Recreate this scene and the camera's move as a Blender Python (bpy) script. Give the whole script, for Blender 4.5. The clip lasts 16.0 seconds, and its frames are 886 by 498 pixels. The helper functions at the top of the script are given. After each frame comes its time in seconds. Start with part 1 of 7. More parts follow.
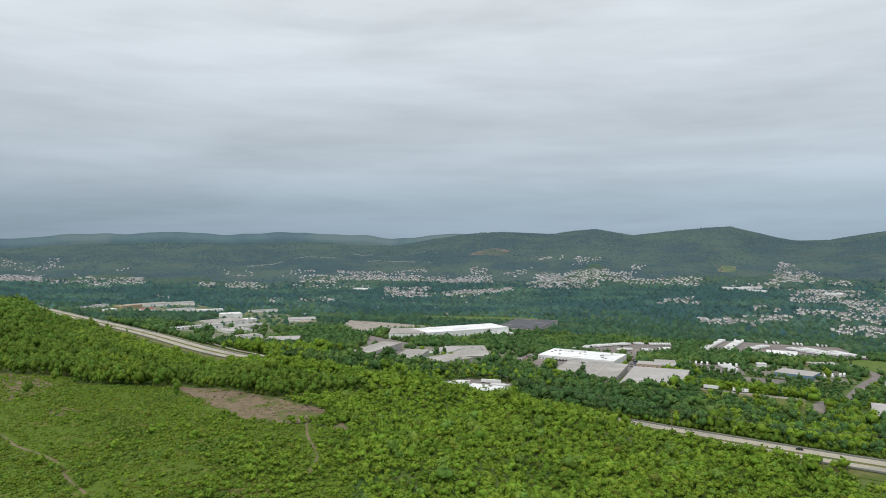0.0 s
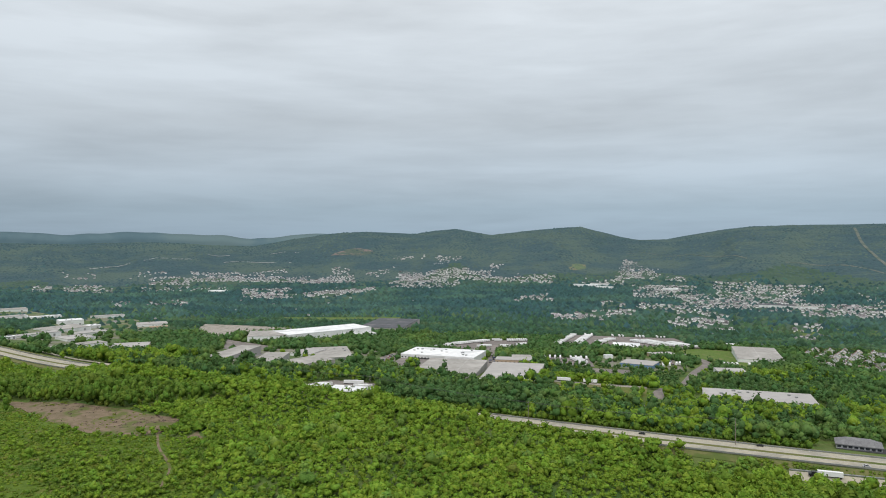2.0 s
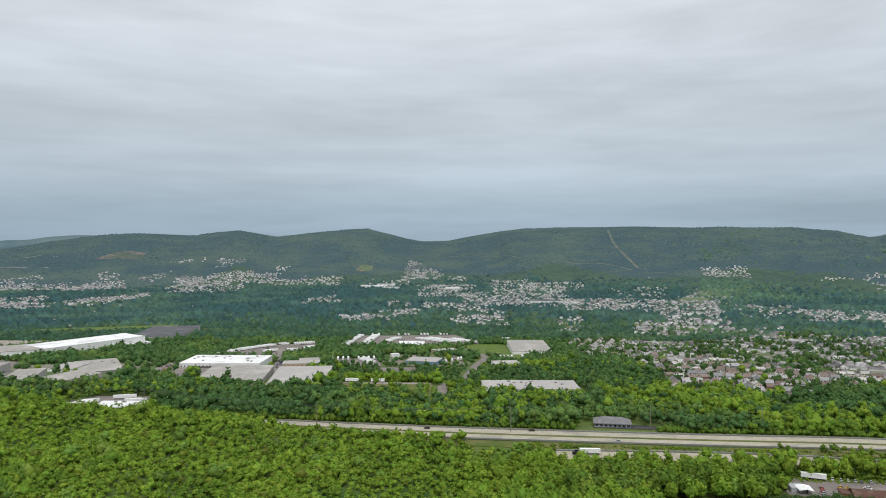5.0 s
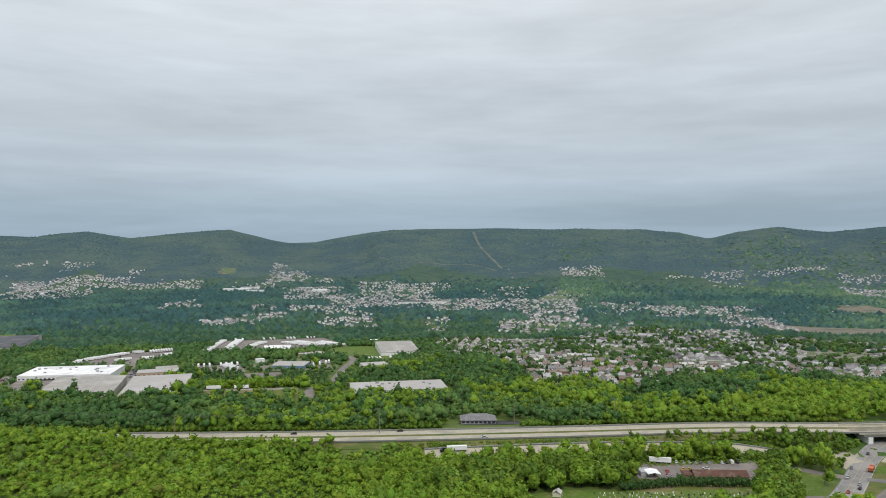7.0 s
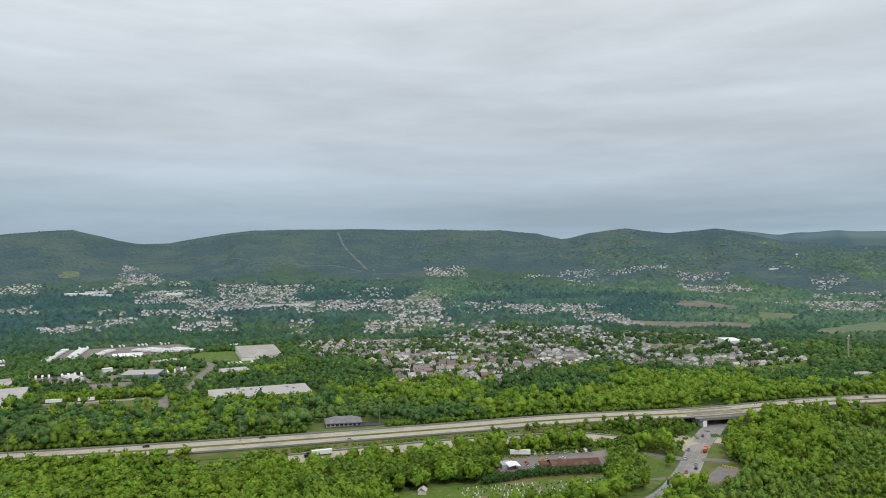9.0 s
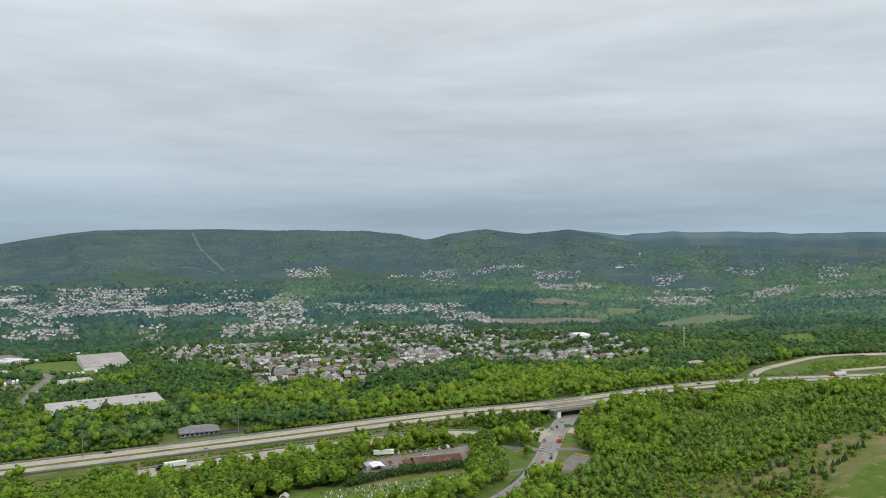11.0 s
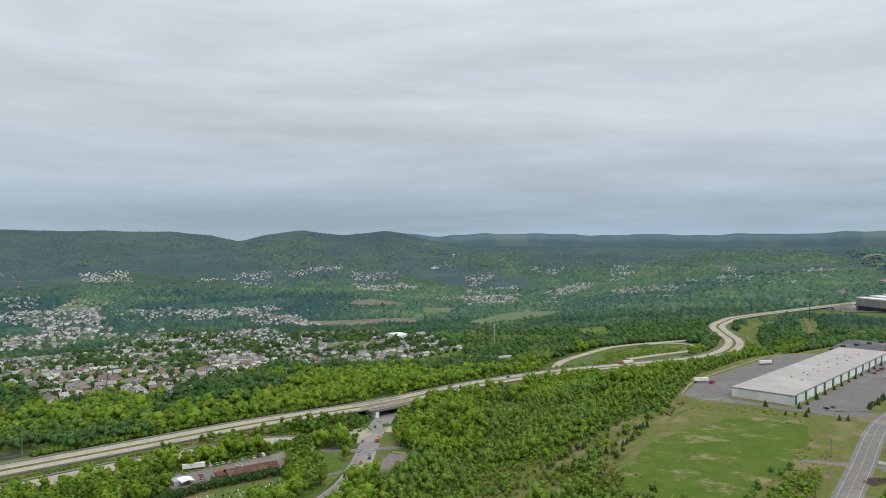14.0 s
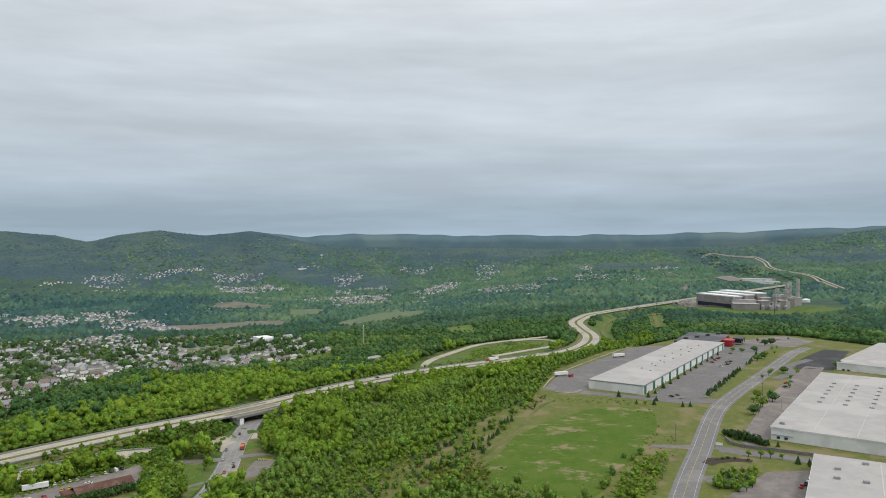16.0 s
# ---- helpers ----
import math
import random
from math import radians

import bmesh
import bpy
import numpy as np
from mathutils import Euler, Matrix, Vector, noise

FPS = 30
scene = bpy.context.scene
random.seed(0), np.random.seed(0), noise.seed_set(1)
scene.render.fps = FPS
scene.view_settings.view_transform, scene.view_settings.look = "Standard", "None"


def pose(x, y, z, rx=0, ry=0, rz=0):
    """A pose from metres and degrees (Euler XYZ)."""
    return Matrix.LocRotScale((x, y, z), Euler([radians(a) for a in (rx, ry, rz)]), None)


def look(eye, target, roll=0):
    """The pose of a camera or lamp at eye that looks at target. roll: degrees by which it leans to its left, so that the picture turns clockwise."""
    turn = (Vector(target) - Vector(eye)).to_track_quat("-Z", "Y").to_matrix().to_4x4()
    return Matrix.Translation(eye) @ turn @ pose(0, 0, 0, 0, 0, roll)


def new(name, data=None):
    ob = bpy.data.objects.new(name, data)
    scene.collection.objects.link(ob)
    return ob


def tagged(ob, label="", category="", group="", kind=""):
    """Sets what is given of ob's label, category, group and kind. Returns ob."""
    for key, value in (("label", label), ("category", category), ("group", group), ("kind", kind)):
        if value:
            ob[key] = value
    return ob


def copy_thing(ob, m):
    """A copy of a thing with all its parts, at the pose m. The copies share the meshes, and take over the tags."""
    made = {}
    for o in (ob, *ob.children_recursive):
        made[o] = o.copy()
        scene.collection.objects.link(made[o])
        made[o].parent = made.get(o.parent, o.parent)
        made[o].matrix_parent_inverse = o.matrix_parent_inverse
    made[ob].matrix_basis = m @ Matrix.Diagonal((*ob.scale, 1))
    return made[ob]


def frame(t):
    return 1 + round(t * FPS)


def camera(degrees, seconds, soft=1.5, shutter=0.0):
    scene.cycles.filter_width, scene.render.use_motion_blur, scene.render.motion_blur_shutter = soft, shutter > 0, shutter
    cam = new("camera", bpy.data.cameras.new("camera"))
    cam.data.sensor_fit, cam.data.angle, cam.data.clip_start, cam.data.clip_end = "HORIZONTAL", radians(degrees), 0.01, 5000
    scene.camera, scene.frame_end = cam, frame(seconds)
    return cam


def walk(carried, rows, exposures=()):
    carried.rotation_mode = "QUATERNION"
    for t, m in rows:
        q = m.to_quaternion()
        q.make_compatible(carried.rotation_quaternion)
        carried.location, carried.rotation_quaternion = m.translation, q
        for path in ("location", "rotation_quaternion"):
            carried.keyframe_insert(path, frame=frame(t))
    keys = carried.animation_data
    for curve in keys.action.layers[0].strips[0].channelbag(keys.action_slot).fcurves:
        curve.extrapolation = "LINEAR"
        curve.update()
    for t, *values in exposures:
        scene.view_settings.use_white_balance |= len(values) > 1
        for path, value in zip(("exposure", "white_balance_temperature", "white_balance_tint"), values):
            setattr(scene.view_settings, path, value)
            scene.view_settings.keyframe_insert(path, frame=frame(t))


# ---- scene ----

EYE = 145.0
cam = camera(63.86, 16.0, soft=1.0)
# seconds, degrees turned to the right, degrees up: the drone hovers and turns
PATH = [
    (0, 0.00, -1.19),
    (0.5, 2.68, -1.20),
    (1, 5.39, -1.21),
    (1.5, 8.24, -1.19),
    (2, 11.06, -1.20),
    (2.5, 13.87, -1.17),
    (3, 16.74, -1.16),
    (3.5, 19.66, -1.13),
    (4, 22.60, -1.12),
    (6.5, 35.94, -0.97),
    (7, 38.68, -0.95),
    (7.5, 41.37, -0.91),
    (8, 44.14, -0.90),
    (8.5, 46.89, -0.89),
    (9, 49.53, -0.88),
    (11.5, 63.07, -0.80),
    (12, 65.43, -0.75),
    (12.5, 67.76, -0.75),
    (13, 70.13, -0.75),
    (13.5, 72.57, -0.73),
    (14, 75.14, -0.73),
    (14.5, 77.80, -0.72),
    (15, 80.44, -0.70),
    (15.5, 83.05, -0.69),
    (16, 85.68, -0.69),
]
walk(cam, [(t, pose(0, 0, EYE, 90 + pitch, 0, -turn)) for t, turn, pitch in PATH])

# ---- sky and light: a high overcast with streaks, brighter overhead than at the horizon ----
scene.view_settings.exposure = 0.0
world = bpy.data.worlds.new("overcast")
scene.world = world
world.use_nodes = True
WN, WL = world.node_tree.nodes, world.node_tree.links
WN.clear()


def wnode(kind, **values):
    n = WN.new(kind)
    for key, value in values.items():
        if key in n.inputs:
            n.inputs[key].default_value = value
    return n


def wmath(op, a, b=None, c=None, clamp=False):
    n = WN.new("ShaderNodeMath")
    n.operation, n.use_clamp = op, clamp
    for k, v in enumerate((a, b, c)):
        if v is None:
            continue
        if isinstance(v, (int, float)):
            n.inputs[k].default_value = v
        else:
            WL.new(v, n.inputs[k])
    return n.outputs[0]


SUN_UP, SUN_ROUND = 52, 205
sky = WN.new("ShaderNodeTexSky")
sky.sky_type, sky.sun_disc = "NISHITA", False
sky.sun_elevation, sky.sun_rotation = radians(SUN_UP), radians(SUN_ROUND)
way = WN.new("ShaderNodeTexCoord")
split = WN.new("ShaderNodeSeparateXYZ")
WL.new(way.outputs["Generated"], split.inputs[0])
up = wmath("MAXIMUM", split.outputs["Z"], 0.0)
# long level bands of cloud, a little wavy
bands = WN.new("ShaderNodeCombineXYZ")
WL.new(wmath("MULTIPLY", split.outputs["X"], 1.5), bands.inputs[0])
WL.new(wmath("MULTIPLY", split.outputs["Y"], 1.5), bands.inputs[1])
WL.new(wmath("MULTIPLY", wmath("POWER", wmath("ADD", up, 0.02), 0.75), 9.0), bands.inputs[2])
big = wnode("ShaderNodeTexNoise", Scale=1.0, Detail=4.0, Roughness=0.55, Distortion=0.3)
fine = wnode("ShaderNodeTexNoise", Scale=3.4, Detail=6.0, Roughness=0.6, Distortion=0.2)
WL.new(bands.outputs[0], big.inputs["Vector"])
WL.new(bands.outputs[0], fine.inputs["Vector"])
cover = wmath("ADD", wmath("MULTIPLY", big.outputs[0], 0.72), wmath("MULTIPLY", fine.outputs[0], 0.28))
# from the blue-grey haze at the horizon to the bright cloud overhead
rise = WN.new("ShaderNodeValToRGB")
WL.new(wmath("MULTIPLY", up, 1.0, clamp=True), rise.inputs[0])
ramp = rise.color_ramp
ramp.elements[0].position, ramp.elements[0].color = 0.0, (0.284, 0.372, 0.456, 1)
ramp.elements[1].position, ramp.elements[1].color = 1.0, (1.0, 1.0, 1.0, 1)
for spot, colour in ((0.035, (0.294, 0.378, 0.453)), (0.08, (0.402, 0.474, 0.543)), (0.15, (0.475, 0.530, 0.580)), (0.30, (0.583, 0.628, 0.668)), (0.5, (0.764, 0.790, 0.820))):
    ramp.elements.new(spot).color = (*colour, 1)
shade = WN.new("ShaderNodeMapRange")
WL.new(cover, shade.inputs[0])
for k, v in ((1, 0.37), (2, 0.62), (3, 0.84), (4, 1.09)):
    shade.inputs[k].default_value = v
tone = WN.new("ShaderNodeVectorMath")
tone.operation = "SCALE"
WL.new(rise.outputs[0], tone.inputs[0])
# the low sky is brighter towards the east
low_sky = wmath("SUBTRACT", 1.0, wmath("MULTIPLY", up, 5.0), clamp=True)
east = wmath("SUBTRACT", wmath("MULTIPLY", split.outputs["X"], 0.20), 0.10)
WL.new(wmath("MULTIPLY", shade.outputs[0], wmath("ADD", 1.0, wmath("MULTIPLY", east, low_sky))), tone.inputs["Scale"])
under = wnode("ShaderNodeBackground", Strength=0.004)
over = wnode("ShaderNodeBackground", Strength=1.16)
WL.new(sky.outputs[0], under.inputs[0])
WL.new(tone.outputs[0], over.inputs[0])
both, out = WN.new("ShaderNodeAddShader"), WN.new("ShaderNodeOutputWorld")
WL.new(under.outputs[0], both.inputs[0])
WL.new(over.outputs[0], both.inputs[1])
WL.new(both.outputs[0], out.inputs[0])

sun = new("sun", bpy.data.lights.new("sun", "SUN"))
sun.data.energy, sun.data.angle, sun.data.color = 1.5, radians(14), (1.0, 0.96, 0.9)
sa, se = radians(SUN_ROUND), radians(SUN_UP)
sun.matrix_world = look((0, 0, 400), (-math.sin(sa) * math.cos(se) * 100, -math.cos(sa) * math.cos(se) * 100, 400 - math.sin(se) * 100))

# ---- materials ----
def material(name, base, second=None, scale=1.0, rough=0.85, metal=0.0, bump=0.0, bump_scale=None, spread=0.0, third=None, third_scale=0.05, piece=0.0, soft=0.12, low=0.4, high=0.6, third_low=0.52, third_high=0.62, leafy=0.0, along=None, tree=False):
    """A surface of two tones mixed by grain of that scale (per metre), a third in large patches, and a change from piece to piece."""
    m = bpy.data.materials.new(name)
    m.use_nodes = True
    n, l = m.node_tree.nodes, m.node_tree.links
    b = n["Principled BSDF"]
    b.inputs["Roughness"].default_value, b.inputs["Metallic"].default_value = rough, metal
    b.inputs["Specular IOR Level"].default_value = soft
    place = n.new("ShaderNodeNewGeometry")
    grain = n.new("ShaderNodeTexNoise")
    grain.inputs["Scale"].default_value, grain.inputs["Detail"].default_value, grain.inputs["Roughness"].default_value = scale, 6, 0.65
    l.new(place.outputs["Position"], grain.inputs["Vector"])

    def mixed(a, b_, fac):
        x = n.new("ShaderNodeMix")
        x.data_type = "RGBA"
        for socket, v in ((x.inputs[6], a), (x.inputs[7], b_), (x.inputs[0], fac)):
            if hasattr(v, "is_linked"):
                l.new(v, socket)
            else:
                socket.default_value = (*v, 1) if isinstance(v, tuple) else v
        return x.outputs[2]

    def stretch(v, lo, hi, to=1.0):
        x = n.new("ShaderNodeMapRange")
        x.interpolation_type = "SMOOTHSTEP"
        l.new(v, x.inputs[0])
        x.inputs[1].default_value, x.inputs[2].default_value, x.inputs[4].default_value = lo, hi, to
        return x.outputs[0]

    colour = mixed(base, second or tuple(v * 0.8 for v in base), stretch(grain.outputs[0], low, high))
    if third:
        wide = n.new("ShaderNodeTexNoise")
        wide.inputs["Scale"].default_value, wide.inputs["Detail"].default_value = third_scale, 5
        if along:
            wide.inputs["Roughness"].default_value, wide.inputs["Detail"].default_value = 0.78, 9
            drawn = n.new("ShaderNodeVectorMath")
            drawn.operation, drawn.inputs[1].default_value = "MULTIPLY", along
            l.new(place.outputs["Position"], drawn.inputs[0])
            l.new(drawn.outputs[0], wide.inputs["Vector"])
        else:
            l.new(place.outputs["Position"], wide.inputs["Vector"])
        colour = mixed(colour, third, stretch(wide.outputs[0], third_low, third_high))
    if spread or piece:
        value = n.new("ShaderNodeHueSaturation")
        l.new(colour, value.inputs["Color"])
        if tree:
            # each tree its own shade, each spray a little apart from it
            own = n.new("ShaderNodeAttribute")
            own.attribute_name = "tone"
            add = n.new("ShaderNodeMath")
            add.operation = "ADD"
            l.new(own.outputs["Fac"], add.inputs[0])
            l.new(n.new("ShaderNodeObjectInfo").outputs["Random"], add.inputs[1])
            wrap = n.new("ShaderNodeMath")
            wrap.operation = "FRACT"
            l.new(add.outputs[0], wrap.inputs[0])
            by = n.new("ShaderNodeMix")
            by.inputs[0].default_value = 0.2
            l.new(wrap.outputs[0], by.inputs[2])
            l.new(place.outputs["Random Per Island"], by.inputs[3])
            by = by.outputs[0]
        elif spread:
            by = place.outputs["Random Per Island"]
        else:
            by = n.new("ShaderNodeObjectInfo").outputs["Random"]
        amount = spread or piece
        x = n.new("ShaderNodeMapRange")
        l.new(by, x.inputs[0])
        x.inputs[3].default_value, x.inputs[4].default_value = 1 - amount, 1 + amount
        l.new(x.outputs[0], value.inputs["Value"])
        if spread:
            y = n.new("ShaderNodeMapRange")
            w = n.new("ShaderNodeMath")
            w.operation = "FRACT"
            w2 = n.new("ShaderNodeMath")
            w2.operation, w2.inputs[1].default_value = "MULTIPLY", 7.31
            l.new(by, w2.inputs[0])
            l.new(w2.outputs[0], w.inputs[0])
            l.new(w.outputs[0], y.inputs[0])
            y.inputs[3].default_value, y.inputs[4].default_value = 0.5 - 0.035 * spread / 0.3, 0.5 + 0.008 * spread / 0.3
            l.new(y.outputs[0], value.inputs["Hue"])
        colour = value.outputs[0]
    l.new(colour, b.inputs["Base Color"])
    if leafy:
        through_leaf, blend = n.new("ShaderNodeBsdfTranslucent"), n.new("ShaderNodeMixShader")
        l.new(colour, through_leaf.inputs[0])
        blend.inputs[0].default_value = leafy
        l.new(b.outputs[0], blend.inputs[1])
        l.new(through_leaf.outputs[0], blend.inputs[2])
        l.new(blend.outputs[0], n["Material Output"].inputs[0])
    if bump:
        relief = n.new("ShaderNodeTexNoise")
        relief.inputs["Scale"].default_value, relief.inputs["Detail"].default_value = bump_scale or scale, 5
        l.new(place.outputs["Position"], relief.inputs["Vector"])
        hump = n.new("ShaderNodeBump")
        hump.inputs["Strength"].default_value, hump.inputs["Distance"].default_value = 1.0, bump
        l.new(relief.outputs[0], hump.inputs["Height"])
        l.new(hump.outputs[0], b.inputs["Normal"])
    return m


# leaves: young growth on the near slope, older woods in the valley, far hill woods with haze in their colour
YOUNG = material("young_leaves", (0.191, 0.321, 0.035), (0.138, 0.252, 0.029), 0.9, rough=0.7, spread=0.24, third=(0.124, 0.236, 0.028), third_scale=0.03, bump=0.2, bump_scale=1.1, leafy=0.26, tree=True)
GROWN = material("grown_leaves", (0.118, 0.218, 0.030), (0.085, 0.170, 0.025), 0.9, rough=0.7, spread=0.26, third=(0.139, 0.241, 0.030), third_scale=0.02, bump=0.2, bump_scale=1.1, leafy=0.24, tree=True)
SCRUB = material("scrub_leaves", (0.138, 0.231, 0.026), (0.106, 0.186, 0.021), 0.9, rough=0.7, spread=0.24, third=(0.091, 0.172, 0.024), third_scale=0.03, bump=0.2, bump_scale=1.1, leafy=0.22, tree=True)
GARDEN = material("garden_leaves", (0.065, 0.142, 0.041), (0.043, 0.101, 0.032), 0.8, rough=0.7, spread=0.35, third=(0.099, 0.192, 0.043), third_scale=0.03, bump=0.2, bump_scale=0.9, leafy=0.3, tree=True)
WOODS = material("wood_leaves", (0.074, 0.164, 0.047), (0.051, 0.121, 0.039), 0.8, rough=0.7, spread=0.28, third=(0.100, 0.192, 0.047), third_scale=0.012, bump=0.2, bump_scale=0.9, leafy=0.2, tree=True)
# three far materials: distance haze is mixed into the base colours as blue
MID_WOODS = material("hazed_valley_edge_leaves", (0.045, 0.102, 0.063), (0.030, 0.074, 0.050), 0.1, rough=0.8, spread=0.40, third=(0.062, 0.125, 0.061), third_scale=0.006, third_low=0.46, third_high=0.62, leafy=0.15, tree=True)
FAR_WOODS = material("hazed_valley_leaves", (0.032, 0.079, 0.081), (0.023, 0.058, 0.065), 0.05, rough=0.8, spread=0.42, third=(0.050, 0.106, 0.086), third_scale=0.0045, third_low=0.46, third_high=0.62, tree=True)
HILL = material("hazed_hill_woods", (0.053, 0.096, 0.108), (0.043, 0.079, 0.094), 0.06, rough=0.95, third=(0.078, 0.117, 0.104), third_scale=0.004, bump=9, bump_scale=0.05, third_low=0.44, third_high=0.60, along=(0.5, 0.5, 4.0))
GRASS = material("grass", (0.108, 0.165, 0.032), (0.076, 0.130, 0.025), 0.35, third=(0.185, 0.180, 0.078), third_scale=0.07, bump=0.2, bump_scale=0.8, third_low=0.54, third_high=0.70)
SOIL = material("woodland_floor", (0.085, 0.140, 0.030), (0.105, 0.135, 0.040), 0.12, third=(0.05, 0.10, 0.022), third_scale=0.02, bump=0.6, bump_scale=0.4)
BARE = material("bare_earth", (0.205, 0.155, 0.108), (0.150, 0.120, 0.075), 0.2, third=(0.105, 0.120, 0.038), third_scale=0.045, bump=0.3, bump_scale=0.6)
CONCRETE = material("pale_concrete", (0.405, 0.370, 0.292), (0.340, 0.315, 0.255), 0.22, third=(0.295, 0.278, 0.232), third_scale=0.04)
ASPHALT = material("grey_asphalt", (0.172, 0.167, 0.164), (0.146, 0.142, 0.140), 0.3, third=(0.190, 0.184, 0.180), third_scale=0.05)
LOT = material("worn_lot", (0.205, 0.185, 0.172), (0.165, 0.15, 0.142), 0.25, third=(0.24, 0.215, 0.195), third_scale=0.04)
GRAVEL = material("pale_gravel", (0.36, 0.33, 0.29), (0.26, 0.24, 0.21), 0.4, third=(0.20, 0.19, 0.15), third_scale=0.06)
LINE = material("road_paint", (0.55, 0.55, 0.53), (0.42, 0.42, 0.40), 0.6)
YELLOW_LINE = material("yellow_road_paint", (0.62, 0.48, 0.10), (0.5, 0.4, 0.12), 0.6)
WHITE = material("white_panel", (0.74, 0.75, 0.75), (0.68, 0.69, 0.69), 0.12, rough=0.6, third=(0.60, 0.61, 0.60), third_scale=0.05, soft=0.3)
PALE_ROOF = material("pale_roof", (0.391, 0.377, 0.362), (0.356, 0.345, 0.336), 0.1, third=(0.420, 0.408, 0.393), third_scale=0.03, rough=0.8)
GREY_ROOF = material("grey_roof", (0.354, 0.340, 0.316), (0.289, 0.278, 0.260), 0.12, third=(0.407, 0.389, 0.368), third_scale=0.03)
WHITE_ROOF = material("white_roof", (0.78, 0.79, 0.79), (0.68, 0.69, 0.70), 0.1, third=(0.58, 0.59, 0.60), third_scale=0.03)
DARK_ROOF = material("dark_roof", (0.11, 0.115, 0.125), (0.085, 0.09, 0.10), 0.1, third=(0.15, 0.15, 0.16), third_scale=0.03)
TAN = material("tan_block", (0.42, 0.33, 0.24), (0.36, 0.28, 0.20), 0.4)
BROWN_ROOF = material("rust_brown_roof", (0.125, 0.068, 0.052), (0.095, 0.055, 0.045), 0.5, third=(0.15, 0.10, 0.08), third_scale=0.15)
GREEN = material("green_panel", (0.015, 0.155, 0.105), (0.012, 0.13, 0.09), 0.5, rough=0.5, soft=0.4)
RED = material("red_paint", (0.42, 0.025, 0.035), (0.36, 0.02, 0.03), 0.5, rough=0.45, soft=0.4)
GLASS = material("dark_window", (0.025, 0.03, 0.035), (0.04, 0.045, 0.05), 0.2, rough=0.12, soft=0.5)
DARK = material("dark_metal", (0.03, 0.03, 0.033), (0.045, 0.045, 0.048), 1.0, rough=0.5, soft=0.4)
STEEL = material("grey_steel", (0.35, 0.36, 0.36), (0.28, 0.29, 0.29), 1.0, rough=0.45, metal=0.5)
WOOD = material("weathered_pole", (0.23, 0.20, 0.165), (0.16, 0.14, 0.115), 1.5)
BARK = material("bark", (0.085, 0.07, 0.055), (0.05, 0.042, 0.034), 2.0)
STONE = material("grey_block", (0.20, 0.195, 0.185), (0.15, 0.148, 0.14), 0.8, bump=0.1)
SCRUB_GRASS = material("scrub_grass", (0.094, 0.146, 0.017), (0.072, 0.120, 0.014), 0.3, third=(0.135, 0.140, 0.036), third_scale=0.05, bump=0.4, bump_scale=0.7, third_low=0.55, third_high=0.68)
NEEDLES = material("conifer_needles", (0.042, 0.088, 0.024), (0.028, 0.062, 0.019), 1.2, spread=0.25, bump=0.3, bump_scale=2, tree=True)
ASPEN = material("aspen_leaves", (0.168, 0.294, 0.053), (0.117, 0.225, 0.042), 0.9, rough=0.7, spread=0.28, third=(0.186, 0.301, 0.039), third_scale=0.03, bump=0.2, bump_scale=1.1, leafy=0.26, tree=True)
VERGE = material("dry_verge", (0.150, 0.146, 0.058), (0.112, 0.125, 0.042), 0.3, third=(0.080, 0.112, 0.028), third_scale=0.03, bump=0.2)
ROUGH_GRASS = material("rough_grass", (0.134, 0.146, 0.040), (0.104, 0.128, 0.034), 0.25, third=(0.188, 0.164, 0.082), third_scale=0.05, bump=0.4, bump_scale=0.7, third_low=0.49, third_high=0.64)
FIELD = material("field_grass", (0.066, 0.122, 0.013), (0.088, 0.134, 0.020), 0.10, third=(0.225, 0.195, 0.104), third_scale=0.055, bump=0.5, bump_scale=0.9, third_low=0.53, third_high=0.60, along=(1.0, 0.6, 1.0))
# far ground between trees, haze blue mixed into its green
VALLEY_GROUND = material("hazed_valley_floor", (0.046, 0.090, 0.058), (0.058, 0.098, 0.062), 0.03, third=(0.038, 0.076, 0.052), third_scale=0.01)
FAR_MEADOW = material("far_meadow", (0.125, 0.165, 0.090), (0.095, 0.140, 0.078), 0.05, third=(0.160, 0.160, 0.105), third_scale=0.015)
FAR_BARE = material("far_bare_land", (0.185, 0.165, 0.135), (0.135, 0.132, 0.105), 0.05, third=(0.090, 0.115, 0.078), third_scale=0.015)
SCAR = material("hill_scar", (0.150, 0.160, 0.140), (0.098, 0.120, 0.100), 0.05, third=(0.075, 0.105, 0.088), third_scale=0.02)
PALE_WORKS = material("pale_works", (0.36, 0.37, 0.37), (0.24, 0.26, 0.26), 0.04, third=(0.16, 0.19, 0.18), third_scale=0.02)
TOWN_GROUND = material("yards_and_drives", (0.205, 0.195, 0.165), (0.13, 0.155, 0.07), 0.06, third=(0.085, 0.130, 0.045), third_scale=0.022, third_low=0.48, third_high=0.54)
ROAD_GREY = material("pale_road", (0.190, 0.186, 0.183), (0.160, 0.157, 0.155), 0.3, third=(0.212, 0.207, 0.202), third_scale=0.05)
DARK_ASPHALT = material("dark_asphalt", (0.060, 0.060, 0.063), (0.048, 0.048, 0.051), 0.3, third=(0.075, 0.075, 0.077), third_scale=0.05)

